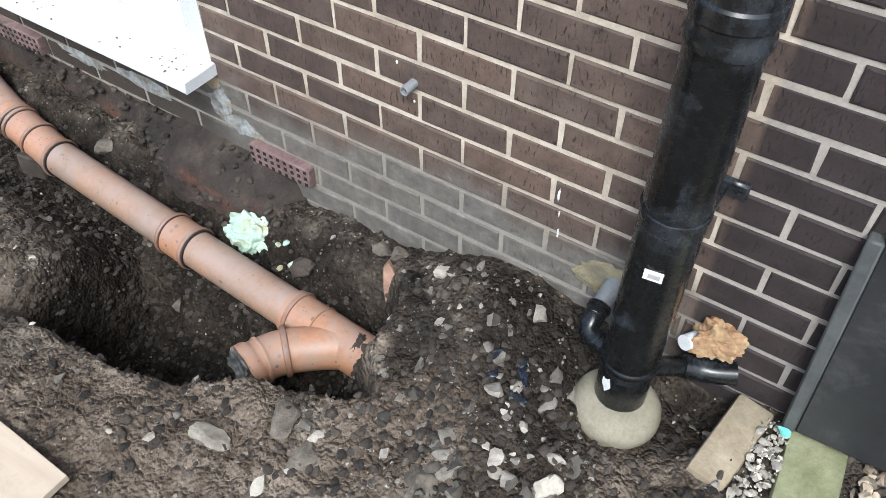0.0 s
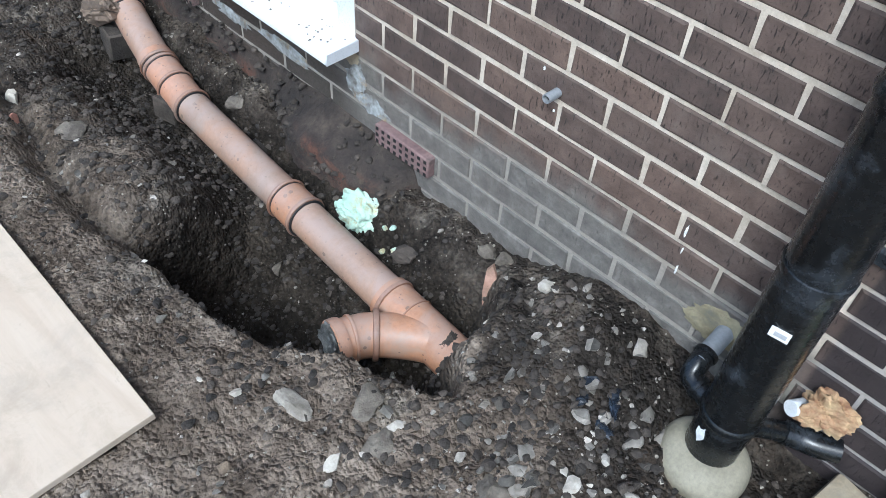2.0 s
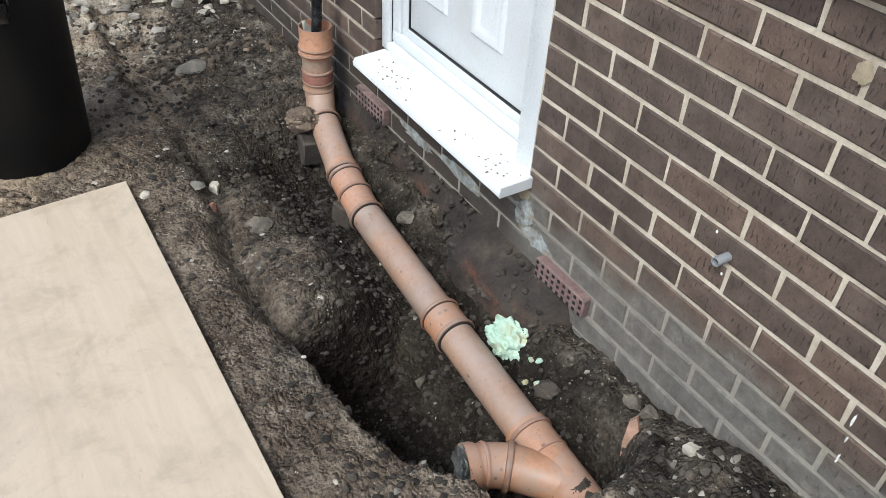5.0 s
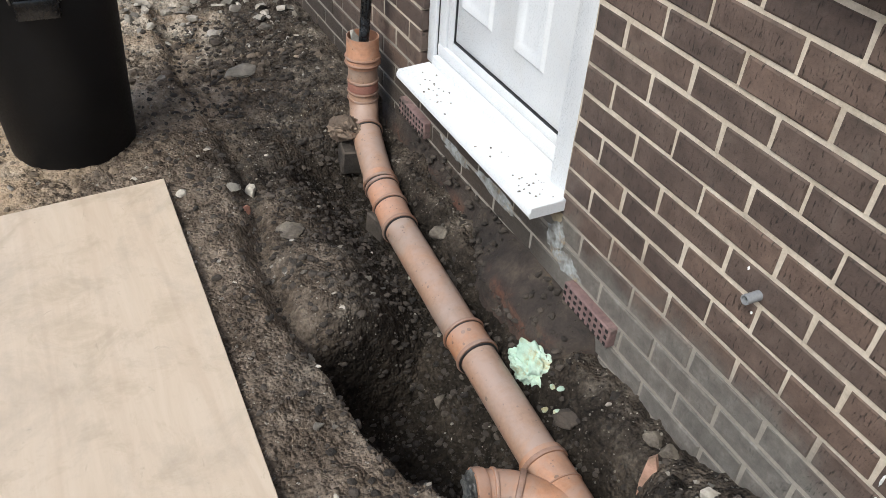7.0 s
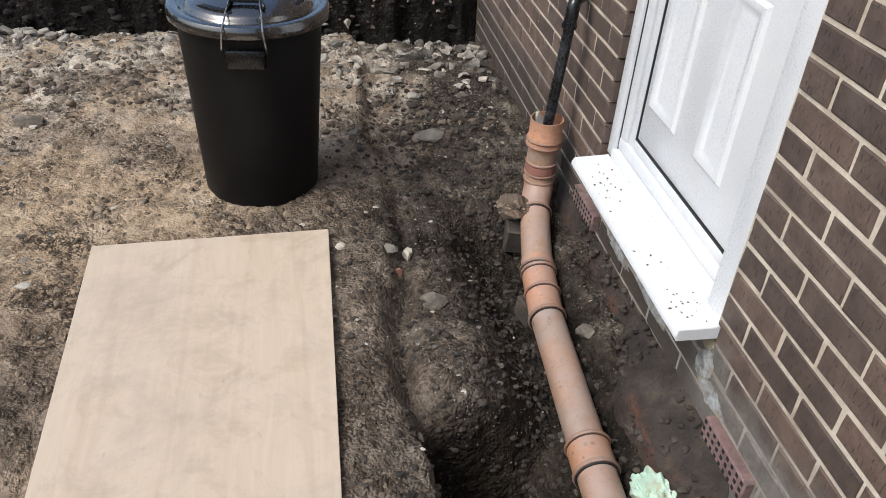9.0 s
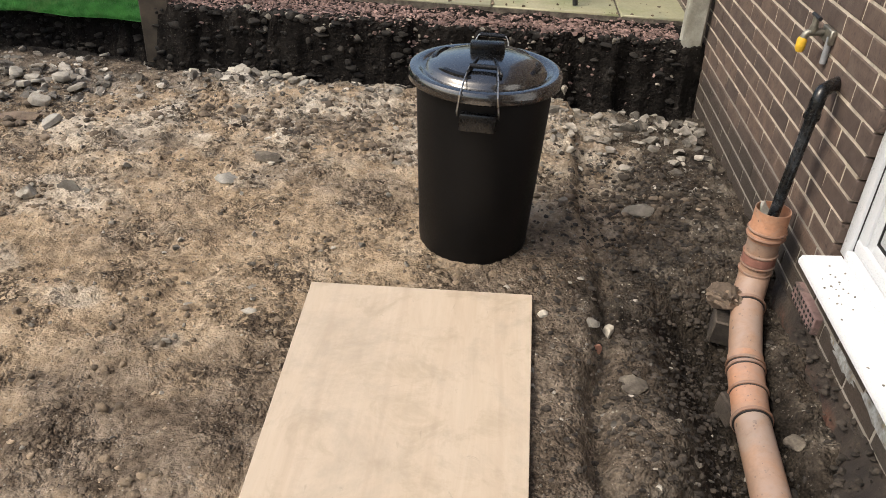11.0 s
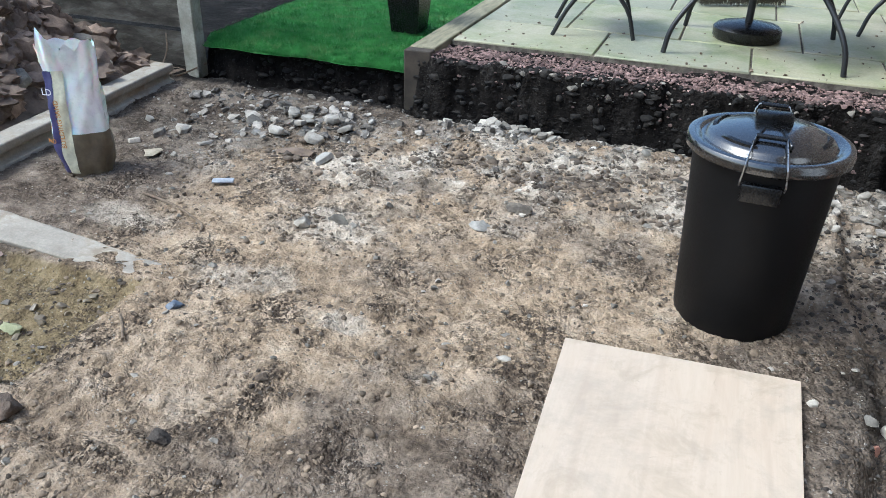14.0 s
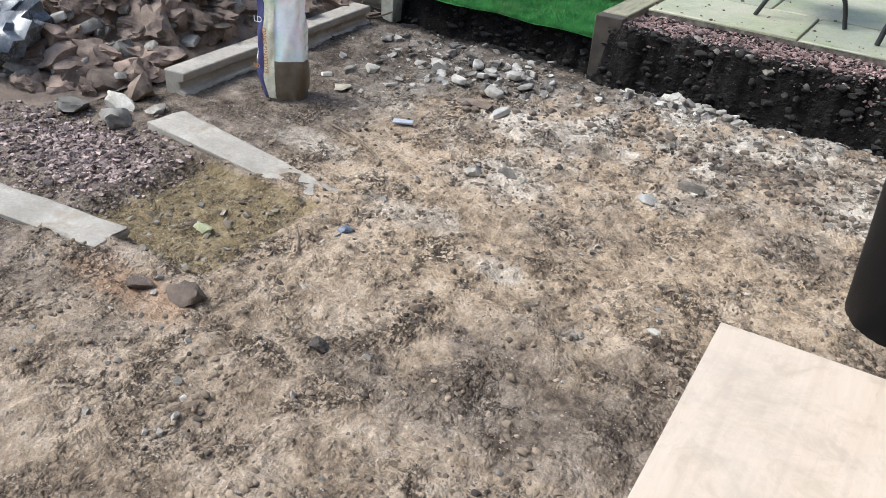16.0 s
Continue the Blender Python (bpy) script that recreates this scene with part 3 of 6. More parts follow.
def patio_material():
    m, nt, p = nodes_of("sandstone_flag")
    v = coords(nt)
    a = noise_tex(nt, v, 1.8, 7, 0.65, 0.5)
    c = ramp(nt, a, [(0.3, (0.27, 0.28, 0.2)), (0.5, (0.34, 0.33, 0.22)), (0.7, (0.42, 0.39, 0.3))])
    alg = noise_tex(nt, v, 3.3, 7, 0.7, 0.4)
    c = blend(nt, ramp(nt, alg, [(0.48, (0.0,)), (0.65, (0.7,))]), c, (0.21, 0.25, 0.11))
    f = noise_tex(nt, v, 60, 6, 0.7)
    c = blend(nt, 0.5, c, ramp(nt, f, [(0.25, (0.6,)), (0.75, (1.3,))]), "MULTIPLY")
    oi = nt.nodes.new("ShaderNodeObjectInfo")
    c = blend(nt, 1.0, c, ramp(nt, oi.outputs["Random"], [(0, (0.85, 0.87, 0.9)), (1, (1.1, 1.08, 1.0))]), "MULTIPLY")
    nt.links.new(c, p.inputs["Base Color"])
    p.inputs["Roughness"].default_value = 0.55
    bumped(nt, p, noise_tex(nt, v, 14, 7, 0.7), 0.4, 0.006)
    return m


M["plywood"] = plywood_material()
M["soil"] = soil_material()
M["footing_mud"] = footing_material()
M["flag"] = patio_material()
M["turf"] = surf("artificial_turf", (0.03, 0.19, 0.03), (0.1, 0.4, 0.085), 9, 0.75, 130, 0.9, 0.012, stain=(0.17, 0.33, 0.1), stain_scale=6)
M["pebble"] = surf("pebbles", (0.2, 0.15, 0.1), (0.42, 0.35, 0.26), 22, 0.75, 60, 0.2, 0.002, vary=0.6)


# ---- building helpers ----
def part(name, bm, material, parent=None, label=""):
    me = bpy.data.meshes.new(name)
    bm.to_mesh(me)
    bm.free()
    me.materials.append(M[material])
    me.set_sharp_from_angle(angle=radians(38))
    ob = new(name, me)
    if parent:
        ob.parent = parent
    if label:
        ob["label"] = label
    return ob


def thing(name, m, label, category, group="", kind=""):
    ob = new(name)
    ob.empty_display_size = 0.05
    ob.matrix_world = m
    return tagged(ob, label, category, group, kind)


def shade(bm, on=True):
    for f in bm.faces:
        f.smooth = on
    return bm


def box(x0, x1, y0, y1, z0, z1, bevel=0.0, bm=None, seg=1):
    bm = bm or bmesh.new()
    made = bmesh.ops.create_cube(bm, size=1.0, matrix=Matrix.Translation(((x0 + x1) / 2, (y0 + y1) / 2, (z0 + z1) / 2)) @ Matrix.Diagonal((abs(x1 - x0), abs(y1 - y0), abs(z1 - z0), 1)))
    if bevel:
        edges = list({e for v in made["verts"] for e in v.link_edges})
        bmesh.ops.bevel(bm, geom=edges, offset=bevel, segments=seg, affect="EDGES", profile=0.5)
    return bm


def lathe(profile, steps=40, bm=None, m=Matrix()):
    """Turn (radius, height) pairs round the z axis."""
    bm = bm or bmesh.new()
    rings = []
    for r, z in profile:
        if r < 1e-6:
            rings.append([bm.verts.new(m @ Vector((0, 0, z)))])
        else:
            rings.append([bm.verts.new(m @ Vector((r * math.cos(2 * math.pi * i / steps), r * math.sin(2 * math.pi * i / steps), z))) for i in range(steps)])
    for a, b in zip(rings, rings[1:]):
        for i in range(steps):
            j = (i + 1) % steps
            if len(a) == 1 and len(b) == 1:
                continue
            if len(a) == 1:
                bm.faces.new((a[0], b[j], b[i]))
            elif len(b) == 1:
                bm.faces.new((a[i], a[j], b[0]))
            else:
                bm.faces.new((a[i], a[j], b[j], b[i]))
    bmesh.ops.recalc_face_normals(bm, faces=bm.faces)
    return shade(bm)


def tube(points, radius, steps=20, caps=True, bm=None):
    """A round tube through points; radius one number or one for each point."""
    bm = bm or bmesh.new()
    pts = [Vector(p) for p in points]
    rad = radius if isinstance(radius, (list, tuple)) else [radius] * len(pts)
    side = None
    rings = []
    for i, p in enumerate(pts):
        d = (pts[min(i + 1, len(pts) - 1)] - pts[max(i - 1, 0)]).normalized()
        if side is None:
            side = d.orthogonal().normalized()
        side = (side - d * side.dot(d)).normalized()
        up = d.cross(side)
        rings.append([bm.verts.new(p + rad[i] * (math.cos(a) * side + math.sin(a) * up)) for a in (2 * math.pi * k / steps for k in range(steps))])
    for a, b in zip(rings, rings[1:]):
        for i in range(steps):
            bm.faces.new((a[i], a[(i + 1) % steps], b[(i + 1) % steps], b[i]))
    shade(bm)
    if caps:
        bm.faces.new(list(reversed(rings[0])))
        bm.faces.new(rings[-1])
    bmesh.ops.recalc_face_normals(bm, faces=bm.faces)
    return bm


def arc(points, n=6):
    """Smooth a polyline (Catmull-Rom)."""
    p = [Vector(q) for q in points]
    p = [2 * p[0] - p[1]] + p + [2 * p[-1] - p[-2]]
    out = []
    for i in range(1, len(p) - 2):
        for k in range(n):
            t = k / n
            a, b, c, d = p[i - 1:i + 3]
            out.append(0.5 * (2 * b + (c - a) * t + (2 * a - 5 * b + 4 * c - d) * t * t + (3 * b - 3 * c + d - a) * t ** 3))
    return out + [p[-2]]


def along(a, b):
    """A pose at a whose z axis points to b."""
    a, b = Vector(a), Vector(b)
    return Matrix.Translation(a) @ (b - a).to_track_quat("Z", "Y").to_matrix().to_4x4()


def lump(size, seed, sub=2, rough=0.35, bm=None, m=Matrix(), freq=1.6, smoothed=True, cut=1.0):
    """A broken stone or clod: a ball cut by flats and roughened by noise."""
    bm = bm or bmesh.new()
    made = bmesh.ops.create_icosphere(bm, subdivisions=sub, radius=1.0)
    off = Vector((seed * 3.17, seed * 1.31, seed * 2.23))
    rng = random.Random(seed)
    cuts = [(Vector((rng.gauss(0, 1), rng.gauss(0, 1), rng.gauss(0, 1))).normalized(), rng.uniform(0.38, 0.72)) for _ in range(11)]
    for v in made["verts"]:
        d = v.co.copy()
        c = d * (1 + 0.5 * rough * noise.noise(d * freq + off))
        for n, k0 in cuts:
            k = c.dot(n)
            if k > k0:
                c -= n * (k - k0) * cut
        c *= 1.25 * (1 + 0.35 * rough * noise.noise(d * freq * 2.3 + off) + 0.2 * rough * noise.noise(d * freq * 5 + off) + 0.12 * rough * noise.noise(d * freq * 11 + off))
        v.co = m @ Vector((c.x * size[0], c.y * size[1], c.z * size[2]))
    if smoothed:
        shade(bm)
    return bm


# ---- ground ----
def sstep(v, lo, hi):
    t = min(1.0, max(0.0, (v - lo) / (hi - lo)))
    return t * t * (3 - 2 * t)


def mix(a, b, t):
    return a + (b - a) * t


def fbm(x, y, f, n=4, seed=0.0):
    return noise.fractal(Vector((x * f + seed, y * f - seed, seed)), 0.9, 2.0, n)


def height(x, y):
    """The lie of the land: yard, pipe trench along the wall, pit, mound, dug bank."""
    if y > 6.4 or y < -3.5 or x < -8 or x > 0.4:
        return 0.05 if y < 3.6 else 0.2
    w = fbm(x, y, 2.3, 3, 7.0)
    w2 = fbm(x, y, 5.5, 3, 3.0)
    z = 0.045 + 0.012 * fbm(x, y, 1.3, 4, 1.0)
    # shallow scrape beside the wall, with a groove along its edge
    edge = -0.77 + 0.05 * sstep(y, 1.1, 1.6) + 0.035 * w + 0.02 * w2
    scrape = sstep(x, edge - 0.03, edge + 0.05) * sstep(y, 0.55, 0.8)
    z = mix(z, z - 0.05, scrape)
    z -= 0.04 * math.exp(-(((x - edge - 0.05) / 0.035) ** 2)) * sstep(y, 0.62, 0.8) * (1 - sstep(y, 1.5, 1.8))
    # rounded shoulder of firm clay that slopes under the pipe
    slope = sstep(x, -0.56 + 0.06 * w, -0.3) * sstep(y, 0.4, 0.6) * (1 - sstep(y, 1.62, 1.95))
    z = mix(z, -0.2 + 0.02 * w2, slope)
    z += 0.05 * math.exp(-(((x + 0.58) / 0.13) ** 2 + ((y - 0.93) / 0.17) ** 2))
    # dug hollow round the junction, cut straight down along its west rim
    rim = -0.545 - 0.155 * sstep(y, 0.02, 0.34) - 0.03 * sstep(y, 0.4, 0.65) + 0.03 * w2
    near = mix(-0.07, 0.13, sstep(-x, 0.44, 0.7)) - 0.07 * math.exp(-(((x + 0.44) / 0.07) ** 2)) + 0.06 * sstep(x, -0.24, -0.06) + 0.03 * w2
    hollow = sstep(x, rim - 0.015, rim + 0.06) * sstep(y, near - 0.03, near + 0.07) * (1 - sstep(y, 0.6, 0.8))
    z = mix(z, -0.2 + 0.025 * w2, hollow)
    # the pit proper, its north face rounding down off the shoulder
    north = 0.74 + 0.35 * (x + 0.62) + 0.05 * w + 0.02 * w2
    pit = sstep(x, rim, rim + 0.07) * (1 - sstep(x, -0.44, -0.26)) * sstep(y, near + 0.02, near + 0.16) * (1 - sstep(y, north - 0.13, north + 0.05))
    z = mix(z, -0.37 + 0.09 * sstep(0.4 - y, 0, 0.25) + 0.03 * w2, pit)
    # soil left against the wall south of the air brick
    bed = sstep(x, -0.24 + 0.04 * w2, -0.05) * (1 - sstep(y, 0.42, 0.72)) * sstep(y, -0.62, -0.4)
    line = 0.085 - 0.085 * sstep(y, -0.22, 0.02) - 0.03 * sstep(y, 0.2, 0.45)
    z = mix(z, line + 0.02 * w2, 0.9 * bed)
    z = mix(z, -0.05 + 0.03 * w2 + 0.02 * w, sstep(x, -0.2 + 0.05 * w, -0.07) * sstep(y, 0.45, 0.6) * (1 - sstep(y, 1.6, 1.95)) * (0.55 + 0.45 * sstep(y, 0.85, 1.1)))
    # spoil mound over the buried end of the drain
    z += 0.07 * math.exp(-(((x + 0.2) / 0.2) ** 2 + ((y + 0.28) / 0.15) ** 2))
    # drip hollow by the stack
    z -= 0.07 * math.exp(-(((x + 0.06) / 0.1) ** 2 + ((y + 0.78) / 0.09) ** 2))
    z -= 0.05 * math.exp(-(((x + 0.19) / 0.12) ** 2 + ((y + 0.65) / 0.12) ** 2))
    # cut slab patch
    sand = sstep(x, -3.95, -3.85) * (1 - sstep(x, -3.26, -3.16)) * sstep(y, 0.62, 0.72) * (1 - sstep(y, 1.24, 1.3))
    z -= 0.05 * sand
    # dug bank under the patio and the turf
    foot = 3.61 + 0.03 * fbm(x, 0.3 + 0.5 * y, 9, 4, 6.0) + 0.03 * w2 + 0.03 * w + 0.13 * sstep(-x, 3.05, 3.15)
    top = 0.318 if x > -3.07 else 0.235
    rise = sstep(y, foot, foot + 0.085 + 0.02 * w2)
    z = mix(z - 0.11 * sstep(y, foot - 0.2, foot - 0.03), top + 0.02 * w2, rise)
    if x < -4.65:
        z = mix(z, 0.05, max(rise, sstep(-x, 4.65, 4.75)))
    # relief
    calm = 1 - 0.6 * rise * sstep(y, foot + 0.12, foot + 0.2)
    z += calm * (0.012 * fbm(x, y, 7, 4, 5.0) + 0.014 * abs(fbm(x, y, 17, 4, 9.0)) + 0.007 * fbm(x, y, 40, 3, 2.0))
    z += calm * 0.02 * max(0.0, fbm(x, y, 5.5, 5, 21.0)) * sstep(y, 1.8, 2.6) * sstep(-x, 0.9, 1.2)
    open_yard = max(sstep(-x, 1.75, 1.95) * (1 - sstep(-x, 3.1, 3.3)), sstep(y, 2.3, 2.5) * sstep(-x, 0.5, 0.8)) * (1 - sstep(y, 3.2, 3.4))
    z += open_yard * (0.012 * fbm(x, y, 8, 4, 31.0) + 0.016 * max(0.0, fbm(x, y, 13, 4, 37.0)) + 0.006 * fbm(x, y, 22, 2, 41.0))
    rougher = sstep(x, -1.0, -0.5) * calm
    z += rougher * (0.018 * fbm(x, y, 11, 5, 11.0) + 0.012 * abs(fbm(x, y, 26, 4, 13.0)) + 0.02 * max(0.0, fbm(x, y, 6.5, 3, 17.0)) * sstep(y, 0.9, 1.3))
    return z


def spaced(*runs):
    out = []
    for a, b, step in runs:
        n = max(1, round((b - a) / step))
        out += [a + (b - a) * i / n for i in range(n)]
    return out + [runs[-1][1]]


gx = spaced((-400, -60, 60), (-60, -8, 6), (-8, -5.2, 0.07), (-5.2, -3.3, 0.026), (-3.3, -1.2, 0.018), (-1.2, 0.03, 0.0125), (0.03, 0.4, 0.09), (0.4, 40, 8), (40, 400, 60))
gy = spaced((-400, -40, 60), (-40, -3.5, 5), (-3.5, -1.3, 0.1), (-1.3, 2.4, 0.0145), (2.4, 3.5, 0.022), (3.5, 3.95, 0.014), (3.95, 6.4, 0.07), (6.4, 40, 6), (40, 400, 60))
gverts = [(x, y, height(x, y)) for y in gy for x in gx]
nx = len(gx)
gfaces = [(j * nx + i, j * nx + i + 1, (j + 1) * nx + i + 1, (j + 1) * nx + i) for j in range(len(gy) - 1) for i in range(nx - 1)]
gm = bpy.data.meshes.new("ground")
gm.from_pydata(gverts, [], gfaces)
gm.polygons.foreach_set("use_smooth", [True] * len(gfaces))
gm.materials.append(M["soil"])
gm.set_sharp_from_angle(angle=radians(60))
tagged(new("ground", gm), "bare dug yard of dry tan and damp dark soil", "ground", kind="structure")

# ---- house wall: solid core with openings, mortar face 7 mm behind the brick faces ----
DOOR_Y0, DOOR_Y1, DOOR_Z0, DOOR_Z1 = 0.675, 1.578, 0.325, 2.42
FACE = 0.004
wall = thing("wall_east", pose(0, 0, 0), "dark brown brick house wall with pale mortar joints", "wall", kind="structure")


def wall_core():
    bm = bmesh.new()
    for y0, y1, z0, z1 in ((-6, DOOR_Y0, -0.5, 5.2), (DOOR_Y1 + 0.02, 8.0, -0.5, 5.2), (DOOR_Y0, DOOR_Y1, -0.5, DOOR_Z0 - 0.03), (DOOR_Y0, DOOR_Y1, DOOR_Z1, 5.2)):
        box(FACE, 0.26, y0, y1, z0, z1, bm=bm)
    return bm


part("mortar_bed", wall_core(), "joints", wall, "pale sandy mortar")


def brick_mesh(length, seed):
    bm = box(0, 0.1, -length / 2, length / 2, -0.0325, 0.0325)
    front = [e for e in bm.edges if all(abs(v.co.x) < 1e-5 for v in e.verts)]
    bmesh.ops.bevel(bm, geom=front, offset=0.004, segments=1, affect="EDGES")
    rng = random.Random(seed)
    for v in bm.verts:
        if v.co.x < 0.02:
            v.co += Vector((rng.uniform(-0.0012, 0.0012), rng.uniform(-0.002, 0.002), rng.uniform(-0.0016, 0.0016)))
    me = bpy.data.meshes.new("brick")
    bm.to_mesh(me)
    bm.free()
    return me


J0, COURSE, PITCH = 0.5, 0.075, 0.225
near_bricks, far_bricks = [], []
for c in range(-9, 62):
    zc = J0 + (c + 0.5) * COURSE
    half = PITCH / 2 if c % 2 == 0 else 0.0
    k = -26
    while k < 35:
        a, b = k * PITCH + half + 0.005, (k + 1) * PITCH + half - 0.005
        k += 1
        spans = [(a, b)]
        if DOOR_Z0 - 0.05 < zc + 0.03 and zc < DOOR_Z1:
            spans = [(a, min(b, DOOR_Y0 - 0.004)), (max(a, DOOR_Y1 + 0.001), b)]
        for s0, s1 in spans:
            if s1 - s0 > 0.03:
                (near_bricks if -0.95 < (s0 + s1) / 2 < 1.9 and zc < 1.13 else far_bricks).append((s0, s1, zc))

near_bricks.sort(key=lambda b: b[2] < 0.06)

# ---- foundation strip and air bricks under the door ----
def foundation():
    bm = bmesh.new()
    ys = spaced((0.26, 2.05, 0.018))
    zs = spaced((-0.34, 0.13, 0.018))

    def out(y, z):
        ends = sstep(y, 0.36, 0.5) * (1 - sstep(y, 1.9, 2.04)) * (1 - 0.62 * sstep(y, 0.85, 1.1))
        top = 0.065 + 0.012 * fbm(y, 0, 7, 4, 8.0)
        lean = sstep(top - z, -0.01, 0.02)
        slope = 0.012 + 0.1 * sstep(top - z, 0.0, 0.13 + 0.02 * fbm(y, 1, 4, 3, 2.0)) + 0.02 * sstep(top - z, 0.13, 0.3)
        return 0.03 - ends * lean * (0.03 + slope + 0.014 * fbm(y, z, 7, 5, 4.0) + 0.012 * abs(fbm(y, z, 20, 3, 1.0)))

    grid = [[bm.verts.new((out(y, z), y, z)) for y in ys] for z in zs]
    for a, b in zip(grid, grid[1:]):
        for i in range(len(ys) - 1):
            bm.faces.new((a[i + 1], a[i], b[i], b[i + 1]))
    return shade(bm)


foundation_ob = part("foundation", foundation(), "footing_mud")
tagged(foundation_ob, "rough mud-caked footing under the brick wall", "foundation", kind="structure")


def air_brick(y0, y1, z0, z1, label):
    t = thing("air_brick", pose(-0.012, (y0 + y1) / 2, (z0 + z1) / 2, 0, 0, 0), label, "air brick", "air bricks in the footing")
    w, h = y1 - y0, z1 - z0
    part("body", box(-0.012, 0.03, -w / 2, w / 2, -h / 2, h / 2, 0.004), "red_clay", t)
    n = round(w / 0.024)
    for r in range(3):
        for i in range(n):
            cy = -w / 2 + w * (i + 0.5) / n
            cz = -h / 2 + h * (r + 0.5) / 3
            part("vent_hole", box(-0.0136, 0.0, cy - 0.005, cy + 0.005, cz - 0.005, cz + 0.005), "hole", t)


air_brick(0.352, 0.567, 0.055, 0.12, "red clay air brick with pierced holes, half dug out")
air_brick(1.48, 1.70, 0.06, 0.125, "dirty red clay air brick below the door sill")

# ---- door ----
door = thing("door_1", pose(0.0, (DOOR_Y0 + DOOR_Y1) / 2, DOOR_Z0), "closed white plastic back door with moulded panels", "door", kind="structure")
DH, DWH = DOOR_Z1 - DOOR_Z0, (DOOR_Y1 - DOOR_Y0) / 2


def door_part(name, x0, x1, y0, y1, z0, z1, material="upvc", bevel=0.004, label="", parent=None):
    c = (DOOR_Y0 + DOOR_Y1) / 2
    return part(name, box(x0, x1, y0 - c, y1 - c, z0 - DOOR_Z0, z1 - DOOR_Z0, bevel, seg=2), material, parent or door, label)


# outer frame, gasket lines, leaf
door_part("frame_jamb", 0.022, 0.10, DOOR_Y1 - 0.055, DOOR_Y1 - 0.002, DOOR_Z0, DOOR_Z1)
door_part("frame_jamb", 0.006, 0.10, DOOR_Y0 + 0.002, DOOR_Y0 + 0.075, DOOR_Z0, DOOR_Z1)
door_part("frame_head", 0.022, 0.10, DOOR_Y0 + 0.075, DOOR_Y1 - 0.055, DOOR_Z1 - 0.07, DOOR_Z1)
door_part("inner_jamb", 0.034, 0.10, DOOR_Y1 - 0.108, DOOR_Y1 - 0.059, DOOR_Z0 + 0.02, DOOR_Z1 - 0.07)
door_part("inner_jamb", 0.034, 0.10, DOOR_Y0 + 0.078, DOOR_Y0 + 0.112, DOOR_Z0 + 0.02, DOOR_Z1 - 0.07)
for a, b in ((DOOR_Y1 - 0.0592, DOOR_Y1 - 0.0548), (DOOR_Y1 - 0.150, DOOR_Y1 - 0.1475)):
    door_part("gasket", 0.033 if a > DOOR_Y1 - 0.1 else 0.046, 0.09, a, b, DOOR_Z0 + 0.03, DOOR_Z1 - 0.08, "gasket", 0.0, "thin black rubber seal")
door_part("inner_jamb", 0.042, 0.10, DOOR_Y1 - 0.147, DOOR_Y1 - 0.1085, DOOR_Z0 + 0.05, DOOR_Z1 - 0.07)
door_part("threshold", 0.012, 0.10, DOOR_Y0 + 0.076, DOOR_Y1 - 0.056, DOOR_Z0, DOOR_Z0 + 0.04, bevel=0.008)
door_part("threshold", 0.03, 0.10, DOOR_Y0 + 0.078, DOOR_Y1 - 0.06, DOOR_Z0 + 0.042, DOOR_Z0 + 0.085, bevel=0.008)
door_part("gasket", 0.044, 0.09, DOOR_Y0 + 0.112, DOOR_Y1 - 0.15, DOOR_Z0 + 0.119, DOOR_Z0 + 0.122, "gasket", 0.0, "thin black rubber seal")
door_part("rebate", 0.040, 0.10, DOOR_Y0 + 0.112, DOOR_Y1 - 0.148, DOOR_Z0 + 0.086, DOOR_Z0 + 0.118, bevel=0.005)
leaf = door_part("leaf", 0.05, 0.10, DOOR_Y0 + 0.114, DOOR_Y1 - 0.151, DOOR_Z0 + 0.123, DOOR_Z1 - 0.075)


def moulding(y0, y1, z0, z1):
    """A raised frame with a sunken bevel round a flat field."""
    c = (DOOR_Y0 + DOOR_Y1) / 2
    bm = bmesh.new()
    rings = []
    for inset, x in ((0.0, 0.0505), (0.01, 0.041), (0.022, 0.0405), (0.034, 0.0485), (0.05, 0.0485)):
        rings.append([bm.verts.new((x, yy - c, zz - DOOR_Z0)) for yy, zz in ((y0 + inset, z0 + inset), (y1 - inset, z0 + inset), (y1 - inset, z1 - inset), (y0 + inset, z1 - inset))])
    for a, b in zip(rings, rings[1:]):
        for i in range(4):
            bm.faces.new((a[i], a[(i + 1) % 4], b[(i + 1) % 4], b[i]))
    bm.faces.new(rings[-1])
    bmesh.ops.recalc_face_normals(bm, faces=bm.faces)
    part("moulding", bm, "upvc", leaf)


moulding(1.205, 1.395, 0.572, 1.04)
moulding(0.912, 1.075, 0.572, 1.04)
moulding(0.912, 1.395, 1.13, 2.2)
sill = thing("door_sill", pose(0, 1.11, 0.3), "white plastic door sill sprinkled with dirt", "sill")
bm = bmesh.new()
prof = [(-0.112, 0.0), (-0.112, 0.012), (-0.104, 0.026), (0.012, 0.034), (0.012, 0.012), (-0.095, 0.004)]
ends = [[bm.verts.new((x, y, z)) for x, z in prof] for y in (-0.452, 0.425)]
for i in range(len(prof)):
    bm.faces.new((ends[0][i], ends[0][(i + 1) % 6], ends[1][(i + 1) % 6], ends[1][i]))
bm.faces.new(ends[0]), bm.faces.new(list(reversed(ends[1])))
bmesh.ops.recalc_face_normals(bm, faces=bm.faces)
part("board", bm, "upvc", sill)
part("end_cap", box(-0.113, -0.001, -0.458, -0.453, -0.003, 0.034, 0.002), "upvc", sill)
rng = random.Random(5)
bm = bmesh.new()
